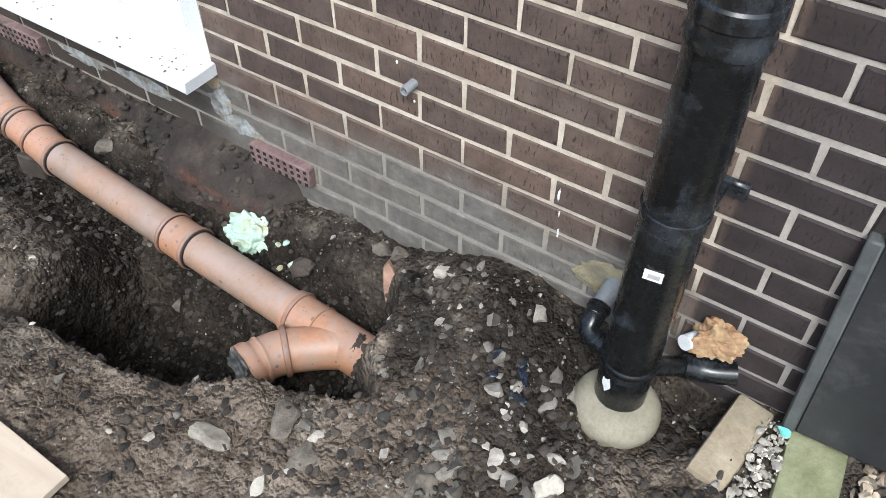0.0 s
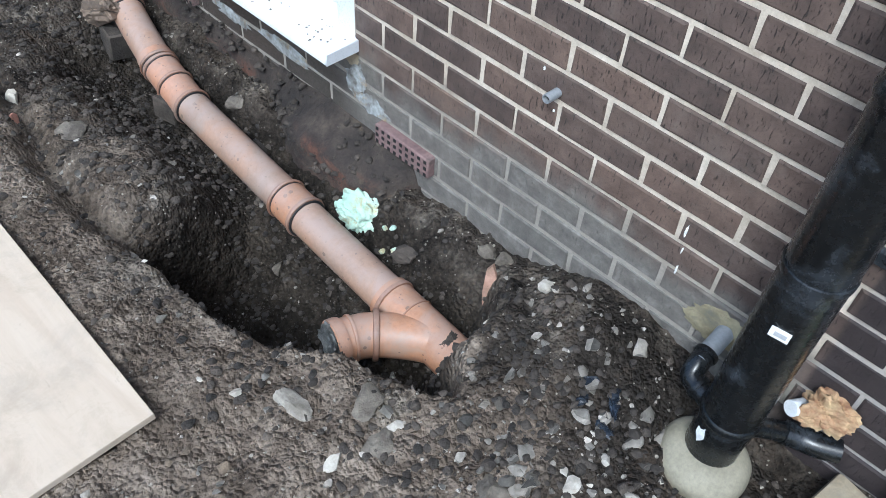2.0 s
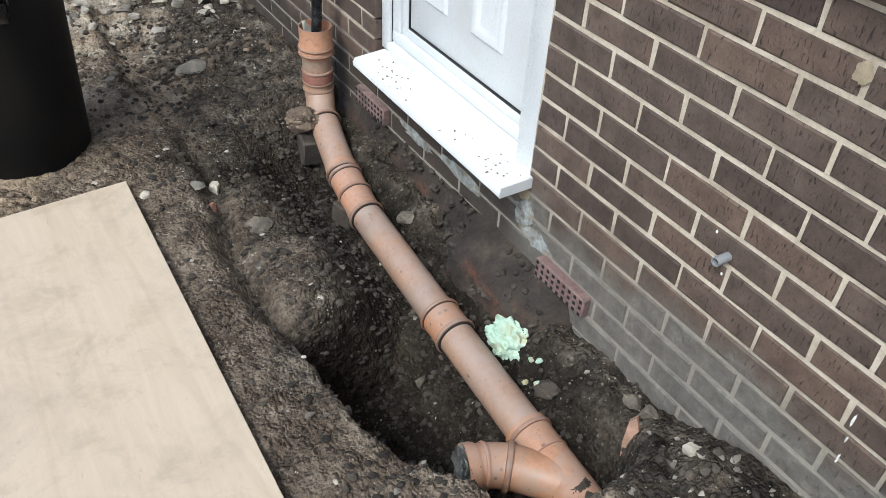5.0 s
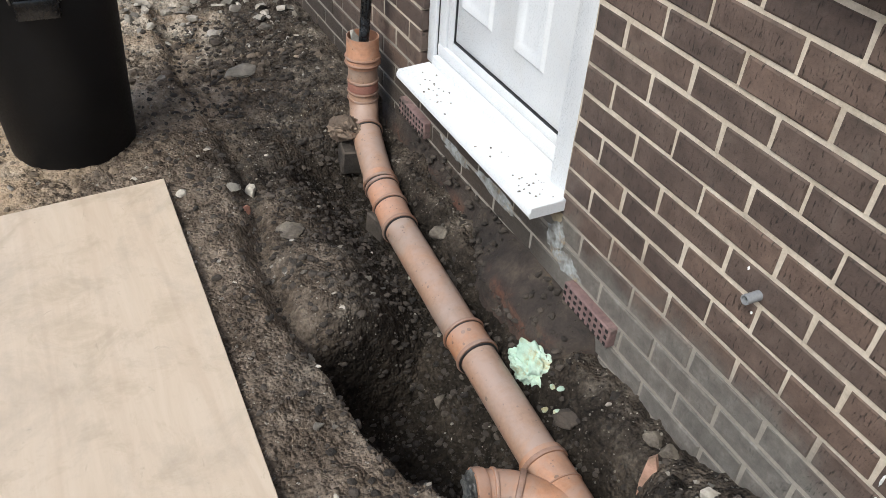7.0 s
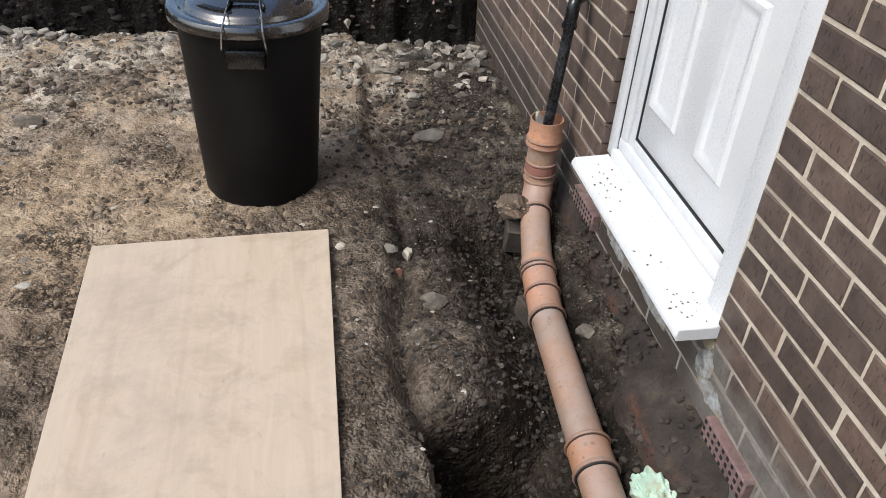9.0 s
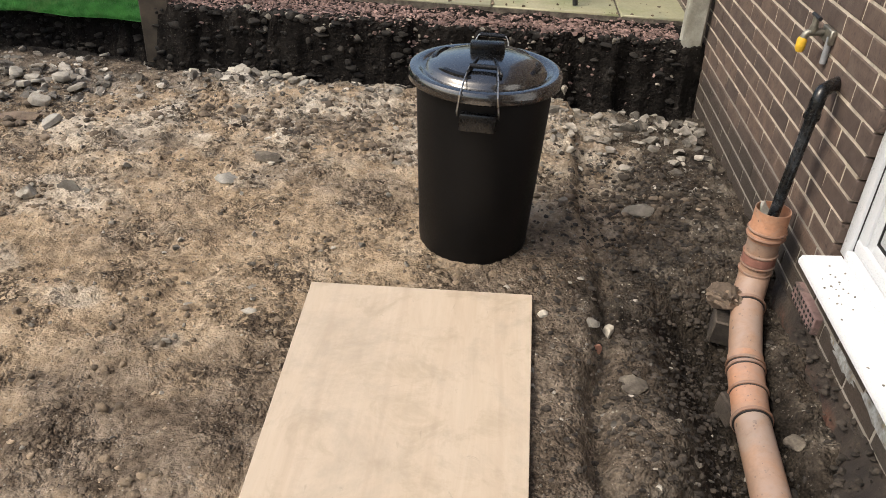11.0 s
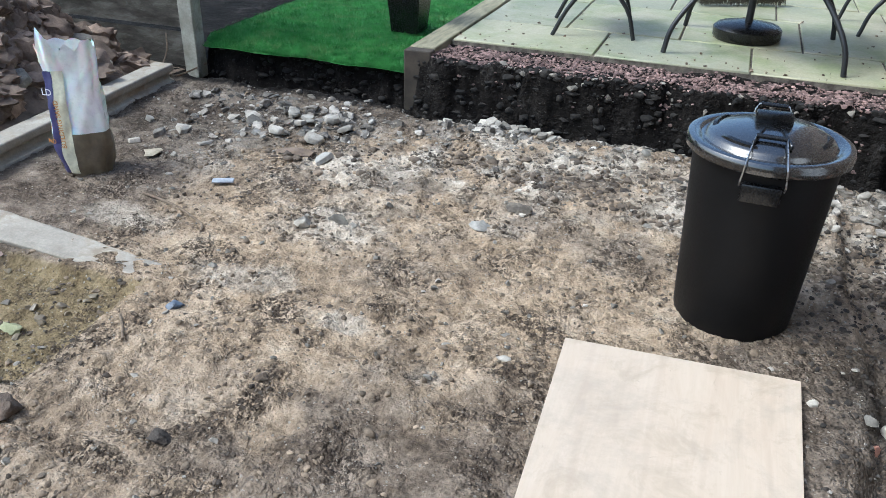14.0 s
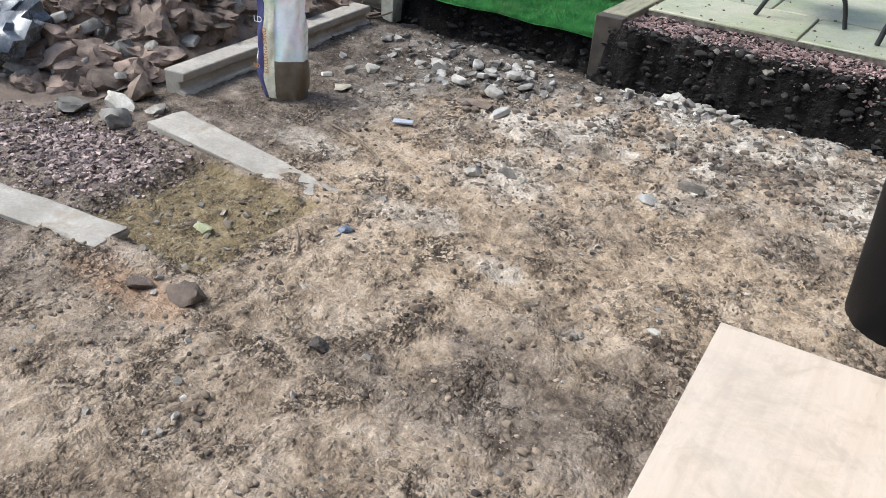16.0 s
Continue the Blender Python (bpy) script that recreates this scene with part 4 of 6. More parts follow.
for i in range(44):
    y = rng.choice([rng.gauss(0.28, 0.07), rng.gauss(0.26, 0.05), rng.gauss(-0.36, 0.04), rng.uniform(-0.42, 0.42)])
    y = max(-0.43, min(0.43, y))
    x = rng.uniform(-0.1, -0.01)
    s = rng.uniform(0.0015, 0.005)
    lump((s, s, s * 0.7), i, 1, 0.3, bm, Matrix.Translation((x, y, 0.3 + 0.0266 + (x + 0.104) / 0.116 * 0.008 + s * 0.4 - 0.3)))
crumbs = part("dirt_crumbs", bm, "stone")
crumbs.matrix_world = pose(0, 1.11, 0.3)
tagged(crumbs, "small brown crumbs of soil lying on the white sill", "dirt", kind="stuff")

# ---- window above, only its sill corner shows ----
win = thing("window_sill", pose(0, -0.45, 1.15), "white plastic window sill on the brick wall", "sill")
part("board", box(-0.06, 0.02, -0.65, 0.65, 0, 0.035, 0.005), "upvc", win)
part("end_cap", box(-0.061, 0.0, 0.651, 0.656, -0.004, 0.036, 0.002), "upvc", win)

# ---- orange drain run ----
drain = thing("drain_pipe", pose(0, 0, 0), "orange plastic underground drain pipe with ribbed collars, dusty", "drain pipe")
RUN = [(-0.29, -0.14, -0.135), (-0.27, 0.22, -0.135), (-0.25, 0.65, -0.13), (-0.217, 1.26, -0.117), (-0.196, 1.46, -0.085), (-0.173, 1.6, -0.045), (-0.134, 1.79, 0.003)]


def at_run(y):
    for a, b in zip(RUN, RUN[1:]):
        if a[1] <= y <= b[1]:
            return Vector(a).lerp(Vector(b), (y - a[1]) / (b[1] - a[1]))


def collar(a, b, r, name="collar", material="orange"):
    """A push-fit socket from a to b."""
    L = (Vector(b) - Vector(a)).length
    pr = [(r - 0.005, 0), (r + 0.0005, 0), (r + 0.0005, 0.003)]
    pr += [(r + 0.0005, L - 0.003), (r - 0.003, L), (r - 0.005, L)]
    bm = lathe(pr, 44, m=along(a, b))
    return part(name, bm, material, drain)


def ring(y, r=0.0585, wide=0.013, material="orange_seal"):
    """A moulded seal bead with a black gasket line on the near side."""
    a = at_run(y)
    pose_ = along(a, at_run(y + 0.03))
    bm = lathe([(r - 0.004, 0), (r + 0.0045, 0.001), (r + 0.0065, wide * 0.5), (r + 0.0045, wide - 0.001), (r - 0.004, wide)], 44, m=pose_)
    o = part("seal_ring", bm, material, drain)
    # black line added for the shade in the gap beside the bead
    part("bead_shade_line", lathe([(r - 0.005, -0.0035), (r + 0.001, -0.0035), (r + 0.0015, 0.0), (r - 0.005, 0.001)], 44, m=pose_), "gasket", o, "thin black gasket line put in for the shade beside the bead")
    return o


part("pipe_length", tube([at_run(0.2), at_run(0.66)], 0.055, 36), "orange_dusty", drain)
part("pipe_length", tube([at_run(0.66), at_run(1.25)], 0.055, 36), "orange_dusty", drain)
part("coupler", tube(arc([at_run(1.24), at_run(1.30), at_run(1.38), at_run(1.46), at_run(1.5)], 5), 0.0585, 36), "orange", drain)
part("pipe_length", tube(arc([at_run(1.47), at_run(1.56), at_run(1.64), at_run(1.72)], 3), 0.055, 36), "orange_dusty", drain)
collar(at_run(0.607), at_run(0.712), 0.0605, material="orange_clean")
ring(0.604, 0.0605, 0.015)
ring(0.7, 0.0605, 0.013)
ring(1.232, 0.0592, 0.016)
ring(1.345)
ring(1.44)
ring(1.462)
ring(1.715, 0.058, 0.014)
bend = arc([at_run(1.7), at_run(1.76), (-0.119, 1.815, 0.035), (-0.116, 1.833, 0.08), (-0.115, 1.835, 0.13), (-0.115, 1.835, 0.24)], 6)
part("bend", tube(bend, 0.0555, 36), "orange_dusty", drain)
for z in (0.07, 0.1, 0.145):
    part("seal_ring", lathe([(0.053, 0), (0.0595, 0.001), (0.061, 0.005), (0.0595, 0.009), (0.053, 0.01)], 44, m=Matrix.Translation((-0.1155, 1.833, z))), "orange_seal", drain)
part("sleeve", lathe([(0.053, 0.0), (0.0585, 0.001), (0.0585, 0.032), (0.053, 0.033)], 44, m=Matrix.Translation((-0.1155, 1.833, 0.111))), "sleeve_red", drain, "dull pinkish-red sleeve")
for z in (0.216, 0.238):
    part("seal_ring", lathe([(0.055, 0), (0.066, 0.001), (0.0685, 0.006), (0.066, 0.011), (0.055, 0.012)], 44, m=Matrix.Translation((-0.115, 1.835, z))), "orange_seal", drain)
bm = lathe([(0.054, 0.0), (0.0585, 0.0), (0.0595, 0.012), (0.0635, 0.016), (0.0645, 0.022), (0.063, 0.028), (0.0615, 0.032), (0.064, 0.037), (0.064, 0.045), (0.061, 0.05), (0.0605, 0.118), (0.0575, 0.118), (0.057, 0.06), (0.0, 0.06)], 44, m=Matrix.Translation((-0.115, 1.835, 0.205)))
part("open_socket", bm, "orange", drain)
# swept junction
jn = part("junction", tube([at_run(0.235), at_run(0.2), at_run(0.14), at_run(0.05), at_run(-0.13)], [0.0625, 0.0605, 0.0605, 0.0605, 0.0605], 40), "orange_clean", drain, "orange junction smeared with dark mud")
part("rib", lathe([(0.058, 0), (0.0655, 0.002), (0.067, 0.008), (0.0655, 0.014), (0.058, 0.016)], 44, m=along(at_run(0.205), at_run(0.3))), "orange_seal", jn)
part("rib", lathe([(0.058, 0), (0.0635, 0.002), (0.064, 0.005), (0.058, 0.008)], 44, m=along(at_run(0.13), at_run(0.3))), "orange_seal", jn)
mud = part("mud_smear", lump((0.03, 0.02, 0.006), 23, 4, 1.0, freq=2.6), "clod", jn, "dark mud smear")
mud.matrix_world = pose(-0.285, -0.005, -0.076, 0, -12, 20)
BR = arc([(-0.272, 0.03, -0.135), (-0.325, 0.105, -0.135), (-0.385, 0.165, -0.132), (-0.43, 0.19, -0.129), (-0.475, 0.204, -0.124)], 5)
br = part("branch", tube(BR, 0.0585, 36, caps=False), "orange_clean", drain)
part("rib", lathe([(0.054, 0), (0.0665, 0.002), (0.0685, 0.009), (0.0665, 0.016), (0.054, 0.018)], 40, m=along(BR[9], BR[10])), "orange_seal", br)
part("rib", lathe([(0.054, 0), (0.0625, 0.002), (0.0635, 0.006), (0.0625, 0.01), (0.054, 0.012)], 40, m=along(BR[15], BR[16])), "orange", br)
part("socket_lip", lathe([(0.05, 0), (0.0625, 0), (0.065, 0.01), (0.064, 0.03), (0.058, 0.032), (0.052, 0.028)], 40, m=along(BR[-3], BR[-1])), "orange", br)
rag = part("rag", lump((0.046, 0.046, 0.04), 31, 4, 0.75, freq=2.2, m=along(BR[-1], BR[-1] + (BR[-1] - BR[-2]))), "tar")
tagged(rag, "crumpled black plastic stuffed into the open branch end", "rag")

# ---- soil stack ----
SX, SY = -0.15, -0.623
stack = thing("soil_stack", pose(SX, SY, 0), "scuffed black plastic soil stack rising from a cement collar", "soil pipe")
part("pipe_length", lathe([(0.05, 0.02), (0.055, 0.02), (0.055, 0.21), (0.0, 0.21)], 48), "black_pipe", stack)
part("boss_fitting", lathe([(0.056, 0.183), (0.0605, 0.185), (0.062, 0.192), (0.0605, 0.199), (0.057, 0.203), (0.057, 0.6), (0.0588, 0.605), (0.06, 0.612), (0.06, 0.622), (0.056, 0.624)], 48), "black_pipe", stack)
part("pipe_length", lathe([(0.056, 0.61), (0.0572, 0.615), (0.0572, 2.9)], 48), "black_pipe", stack)
part("socket", lathe([(0.055, 0.93), (0.0615, 0.932), (0.0635, 0.942), (0.0615, 0.952), (0.06, 0.956), (0.06, 0.97), (0.064, 0.975), (0.064, 1.0), (0.06, 1.004), (0.06, 1.07), (0.055, 1.074)], 48), "black_pipe", stack)
br_ = part("bracket", box(0.04, 0.145, -0.05, -0.03, 0.575, 0.59, 0.003), "black_pipe", stack)
part("bracket_plate", box(0.132, 0.149, -0.085, -0.03, 0.565, 0.6, 0.005), "black_pipe", br_)
def put(ob, label, category, group="", kind=""):
    return tagged(ob, label, category, group, kind)


# cement collar round the foot of the stack
bm = lathe([(0.0, -0.03), (0.092, -0.03), (0.097, 0.0), (0.096, 0.025), (0.088, 0.048), (0.074, 0.064), (0.06, 0.071), (0.04, 0.073), (0.0, 0.073)], 56)
for v in bm.verts:
    k = noise.noise(Vector((v.co.x * 14, v.co.y * 14, v.co.z * 14)))
    v.co.x *= 1 + 0.04 * k
    v.co.y *= 1 + 0.04 * k
    v.co.z += 0.004 * k
cc = part("cement_collar", bm, "cement")
cc.matrix_world = Matrix.Translation((SX - 0.014, SY - 0.005, 0.018)) @ Matrix.Diagonal((1, 1, 0.68, 1))
tagged(cc, "smooth grey-brown cement collar round the foot of the stack", "cement collar")
lab = part("paper_label", box(-0.0006, 0.0006, -0.017, 0.017, -0.012, 0.012), "white_label", stack, "small white paper label")
lab.matrix_local = pose(-0.0573, -0.008, 0.502, 0, 0, 8)
part("print_bar", box(-0.0014, 0.0, -0.012, 0.009, -0.006, 0.004), "ink", lab)
sp = part("paint_splash", lump((0.003, 0.013, 0.032), 4, 3, 0.3), "white_label", stack, "white paint splash")
sp.matrix_local = pose(-0.0505, 0.021, 0.135, 0, 0, -22)

# boss connection: short grey pipe from the wall through a black elbow into the stack
boss = thing("waste_connection", pose(0, 0, 0), "short grey waste pipe and black elbow joining the stack", "waste pipe")
part("grey_pipe", tube([(0.01, -0.515, 0.212), (-0.1, -0.515, 0.196)], 0.0205, 24), "grey_plastic", boss, "grey plastic pipe")
part("elbow", tube(arc([(-0.075, -0.515, 0.199), (-0.1, -0.515, 0.192), (-0.122, -0.518, 0.178), (-0.132, -0.535, 0.172), (-0.14, -0.56, 0.172), (-0.15, -0.6, 0.172)], 5), 0.0235, 24), "black_pipe", boss)
for a, b in (((-0.07, -0.515, 0.2), (-0.1, -0.515, 0.194)), ((-0.134, -0.54, 0.172), (-0.14, -0.56, 0.172))):
    part("seal_ring", lathe([(0.02, 0), (0.0265, 0.001), (0.0272, 0.006), (0.0265, 0.012), (0.02, 0.013)], 28, m=along(a, b)), "black_pipe", boss)
patch = part("mortar_patch", lump((0.01, 0.075, 0.05), 17, 4, 0.5, m=Matrix.Translation((0.0, -0.51, 0.205)), freq=2.2, cut=0.5), "mortar_old")
tagged(patch, "broken yellowish mortar round a pipe hole in the wall", "mortar")
# second branch behind the stack, under brown expanding foam
rear = thing("rear_waste_pipe", pose(0, 0, 0), "black waste pipe entering the wall behind the stack", "waste pipe")
part("pipe_length", tube([(-0.14, -0.64, 0.16), (-0.055, -0.715, 0.12)], 0.022, 24), "black_pipe", rear)
part("pipe_length", tube(arc([(-0.055, -0.715, 0.12), (-0.04, -0.745, 0.115), (-0.03, -0.775, 0.115), (-0.01, -0.815, 0.118)], 5), 0.026, 24), "black_pipe", rear)
part("white_pipe", tube([(-0.05, -0.7, 0.185), (-0.01, -0.72, 0.175)], 0.017, 24), "upvc", rear, "white plastic pipe end")
fb = part("foam_blob", lump((0.028, 0.046, 0.04), 8, 5, 1.0, cut=0.3, m=Matrix.Translation((-0.015, -0.752, 0.2)), freq=1.1), "foam_brown")
tagged(fb, "brown and cream expanding foam round a pipe hole", "foam")

# overflow stub in the wall
stub = thing("overflow_pipe", pose(0, 0.014, 0.52), "short grey plastic overflow pipe sticking out of the brickwork", "pipe")
part("pipe_end", lathe([(0.0085, 0.01), (0.0085, 0.0), (0.011, 0.0), (0.011, 0.055), (0.0, 0.055)], 24, m=along((-0.036, 0.0, 0.001), (0.05, -0.004, 0.004))), "grey_plastic", stub)
part("bore", lathe([(0.0, 0.012), (0.0087, 0.012)], 20, m=along((-0.036, 0.0, 0.001), (0.05, -0.004, 0.004))), "hole", stub)

# black sink waste by the far socket
sink = thing("sink_waste_pipe", pose(0, 0, 0), "black plastic waste pipe dropping into the drain socket", "waste pipe")
part("pipe_length", tube([(-0.112, 1.838, 0.25), (-0.078, 1.845, 0.72)], 0.0195, 24), "black_pipe", sink)
part("elbow", tube(arc([(-0.083, 1.845, 0.66), (-0.079, 1.846, 0.71), (-0.074, 1.853, 0.734), (-0.058, 1.872, 0.747), (0.012, 1.945, 0.75)], 6), 0.0225, 24), "black_pipe", sink)
part("seal_ring", lathe([(0.019, 0), (0.026, 0.001), (0.0265, 0.01), (0.026, 0.02), (0.019, 0.021)], 28, m=along((-0.0835, 1.845, 0.655), (-0.079, 1.845, 0.71))), "black_pipe", sink)
rim = part("cement_fill", lump((0.028, 0.022, 0.035), 12, 2, 0.4), "concrete")
rim.matrix_world = pose(-0.135, 1.865, 0.295)
tagged(rim, "grey mortar lump plugging the socket beside the waste pipe", "mortar")

# marks on the brickwork
for y, z, sy, sz, mat_, lab_ in ((-0.355, 0.385, 0.0022, 0.014, "white_label", "thin white paint drip on the brick"), (-0.362, 0.335, 0.002, 0.008, "white_label", "thin white paint drip on the brick"),
                                 (-0.366, 0.28, 0.002, 0.012, "white_label", "thin white paint drip on the brick"), (0.055, 0.56, 0.0018, 0.0045, "white_label", "small white paint fleck on the brick"),
                                 (0.012, 0.475, 0.002, 0.003, "white_label", "small white paint fleck on the brick"), (-0.103, 1.0, 0.014, 0.018, "kerb", "cream chipped patch on the brick face"),
                                 (0.665, 0.2, 0.035, 0.045, "old_paint", "flaking old paint patch below the sill end"), (0.6, 0.15, 0.05, 0.03, "old_paint", "flaking old paint patch below the sill end"),
                                 (0.69, 0.26, 0.03, 0.02, "kerb", "brown crusty patch below the sill end"), (1.02, 0.13, 0.12, 0.02, "old_paint", "pale mortar smear under the sill"), (1.3, 0.12, 0.09, 0.02, "old_paint", "pale mortar smear under the sill")):
    mk = part("wall_mark", lump((0.0025, sy, sz), int(abs(y) * 1000), 3, 1.2, freq=2.4, cut=0.4), mat_)
    mk.matrix_world = pose(-0.001, y, z)
    put(mk, lab_, "mark")

# garden tap
tap = thing("garden_tap", pose(0, 2.12, 0.8), "dull metal outdoor tap with a yellow hose fitting", "tap")
part("spout_body", tube(arc([(0.01, 0, 0.06), (-0.05, 0, 0.06), (-0.075, 0, 0.05), (-0.082, 0, 0.02)], 5), 0.0125, 16), "brass", tap)
part("valve", lathe([(0.0, 0.0), (0.013, 0.0), (0.015, 0.01), (0.011, 0.025), (0.011, 0.05), (0.0, 0.05)], 16, m=Matrix.Translation((-0.055, 0, 0.06))), "brass", tap)
part("handle", tube([(-0.055, -0.035, 0.112), (-0.055, 0.035, 0.112)], 0.007, 12), "grey_metal", tap)
part("hose_fitting", lathe([(0.0, -0.03), (0.011, -0.03), (0.0165, -0.02), (0.0165, 0.012), (0.012, 0.02), (0.0, 0.02)], 16, m=Matrix.Translation((-0.082, 0.0, 0.02))), "yellow", tap, "yellow plastic fitting")
part("inlet_pipe", tube([(-0.012, -0.05, 0.06), (-0.012, -0.05, -0.03)], 0.011, 14), "grey_plastic", tap)
part("back_plate", box(-0.02, 0.0, -0.07, 0.02, 0.035, 0.085, 0.004), "brass", tap)

# ---- things round the trench ----
fo = part("foam_lump", lump((0.046, 0.084, 0.07), 21, 5, 1.1, cut=0.3, m=pose(0, 0, 0, 20, 0, 20), freq=0.95), "foam")
fo.matrix_world = pose(-0.125, 0.5, -0.125)
put(fo, "pale green torn lump of foam lying by the pipe", "foam")
for i, (x, y) in enumerate(((-0.13, 0.405), (-0.17, 0.37), (-0.12, 0.38), (-0.155, 0.335))):
    c = part("foam_crumb", lump((0.007 + 0.002 * i, 0.008, 0.006), 40 + i, 3, 0.6, cut=0.4), "foam")
    c.matrix_world = pose(x, y, height(x, y) + 0.008)
    put(c, "pale green crumb of foam on the soil", "foam", "foam crumbs")
bm = bmesh.new()
outline = [(-0.012, -0.08), (0.012, -0.075), (0.022, -0.02), (0.02, 0.03), (0.0, 0.08), (-0.016, 0.062), (-0.02, 0.0)]
lo = [bm.verts.new((x, y, -0.006)) for x, y in outline]
hi = [bm.verts.new((x * 0.95, y * 0.95, 0.006)) for x, y in outline]
bm.faces.new(list(reversed(lo))), bm.faces.new(hi)
for i in range(7):
    bm.faces.new((lo[i], lo[(i + 1) % 7], hi[(i + 1) % 7], hi[i]))
sh = part("clay_shard", bm, "shard")
face = Vector((-0.75, -0.35, 0.35)).normalized()
up = (Vector((0.1, 0.15, 1)) - face * Vector((0.1, 0.15, 1)).dot(face)).normalized()
sh.matrix_world = Matrix.Translation((-0.115, 0.02, -0.05)) @ Matrix((up.cross(face), up, face)).transposed().to_4x4()
put(sh, "broken pinkish clay pipe shard stuck in the soil", "shard")
for i, (x, y) in enumerate(((-0.28, -0.38), (-0.25, -0.44), (-0.3, -0.45), (-0.235, -0.36), (-0.21, -0.42))):
    bt = part("plastic_scrap", lump((0.022, 0.013, 0.006), 15 + i, 3, 1.5, freq=3), "blue_tape")
    bt.matrix_world = pose(x, y, height(x, y) + 0.004, 0, 0, 50 * i)
    put(bt, "crumpled wet blue-black plastic trodden into the soil", "plastic scrap", "scraps of wet plastic")
# supports under the pipe
for x, y, sx, sy, sz, rot in ((-0.235, 1.33, 0.1, 0.1, 0.08, 15), (-0.2, 1.70, 0.12, 0.1, 0.1, -10)):
    b = part("support_block", box(-sx / 2, sx / 2, -sy / 2, sy / 2, -sz / 2, sz / 2, 0.006), "clod")
    b.matrix_world = pose(x, y, height(x, y) + sz / 2 - 0.012, 3, 4, rot)
    put(b, "dirty brown brick half propping up the drain pipe", "brick", "pipe supports")
mo = part("mortar_lump", lump((0.055, 0.06, 0.05), 19, 4, 0.6, cut=0.7), "clod_brown")
mo.matrix_world = pose(-0.225, 1.73, 0.015)
put(mo, "pale crusty mortar lump on the propping brick", "mortar")


def stone(name, x, y, s, seed, label, material="stone_pale", rot=0, sink=0.3, category="stone", group=""):
    o = part(name, lump(s, seed, 3, 0.45, cut=0.9), material)
    o.matrix_world = pose(x, y, height(x, y) + s[2] * (1 - 2 * sink) * 0.7, 0, 0, rot)
    return put(o, label, category, group)


stone("boulder", -0.56, -0.375, (0.055, 0.05, 0.03), 51, "grey-white flat boulder half sunk in the soil", "dirty_stone", sink=0.45)
stone("stone", -0.42, -0.6, (0.032, 0.026, 0.022), 52, "chunky white broken stone")
stone("stone", -0.60, -0.07, (0.045, 0.032, 0.014), 53, "tan stone bedded in the trench edge", "dirty_stone", 0, 0.5)
stone("stone", -0.74, -0.12, (0.03, 0.016, 0.009), 155, "small flat cream stone on the brown soil", "stone_pale", 20, 0.3)
stone("stone", -0.79, 0.14, (0.014, 0.014, 0.011), 156, "small rounded tan pebble on the brown soil", "stone", 20, 0.3)
stone("stone", -0.66, -0.15, (0.05, 0.036, 0.012), 54, "crumbly tan mortar-covered stone at the trench edge", "dirty_stone", 0, 0.5)
stone("stone", -0.1, -0.13, (0.022, 0.018, 0.015), 55, "small white stone by the wall foot")
stone("stone", -0.72, 0.05, (0.03, 0.05, 0.018), 56, "flat grey stone on the trench edge", "stone")
stone("stone", -0.455, 2.31, (0.075, 0.04, 0.025), 57, "oblong grey rubble stone on the soil", "stone", 20)
stone("stone", -0.66, 1.50, (0.022, 0.03, 0.022), 58, "broken white stone piece beside the scrape")
stone("stone", -0.72, 1.46, (0.025, 0.02, 0.014), 59, "flat pale stone chip")
stone("stone", -0.70, 1.40, (0.016, 0.016, 0.03), 60, "small broken orange brick piece", "terracotta")
stone("stone", -0.62, 1.22, (0.05, 0.045, 0.02), 61, "tan crumbling mortar lump", "dirty_stone", sink=0.45)
stone("stone", -0.88, 1.47, (0.018, 0.016, 0.014), 62, "small white pebble by the board")
stone("stone", -2.9, 1.95, (0.035, 0.035, 0.03), 63, "small white lump of mortar on the tan soil")
stone("stone", -2.76, 2.02, (0.045, 0.03, 0.022), 64, "small grey-white rubble piece", "stone")
stone("stone", -2.2, 2.2, (0.06, 0.04, 0.014), 65, "flat pale mortar smear on the soil", "concrete", sink=0.5)
stone("stone", -2.06, 2.42, (0.06, 0.05, 0.02), 66, "dark flat stone on the soil", "dirty_stone", sink=0.4)
stone("stone", -3.31, 2.62, (0.1, 0.05, 0.02), 67, "brown flattish clod on the yard", "clod_brown", 20, 0.45)
stone("stone", -1.25, 1.40, (0.02, 0.02, 0.012), 68, "small pale stone by the board")
stone("stone", -1.83, 1.33, (0.024, 0.018, 0.013), 69, "small white stone chip on the tan soil")
stone("stone", -2.62, 0.62, (0.034, 0.03, 0.024), 70, "dark earth clod on the soil", "clod")
stone("blue_stone", -3.0, 1.2, (0.04, 0.026, 0.022), 71, "shiny blue-grey stone on the tan soil", "blue_chip", category="stone")
ch = part("slate_chip", box(-0.05, 0.05, -0.022, 0.022, -0.005, 0.005, 0.002), "grey_chip")
ch.matrix_world = pose(-3.45, 2.17, 0.062, 0, 0, 25)
put(ch, "grey strip of broken slate lying flat", "slate chip")
for pts, r, lab_ in (([(-3.72, 1.93), (-3.6, 1.9), (-3.45, 1.85), (-3.3, 1.78), (-3.26, 1.72)], 0.006, "thin dry curved twig on the soil"), ([(-3.02, 0.95), (-3.06, 1.0), (-3.12, 1.06)], 0.005, "short pale twig on the soil")):
    tw = part("twig", tube(arc([(x, y, height(x, y) + 0.008) for x, y in pts], 4), r, 7), "twig")
    put(tw, lab_, "twig")

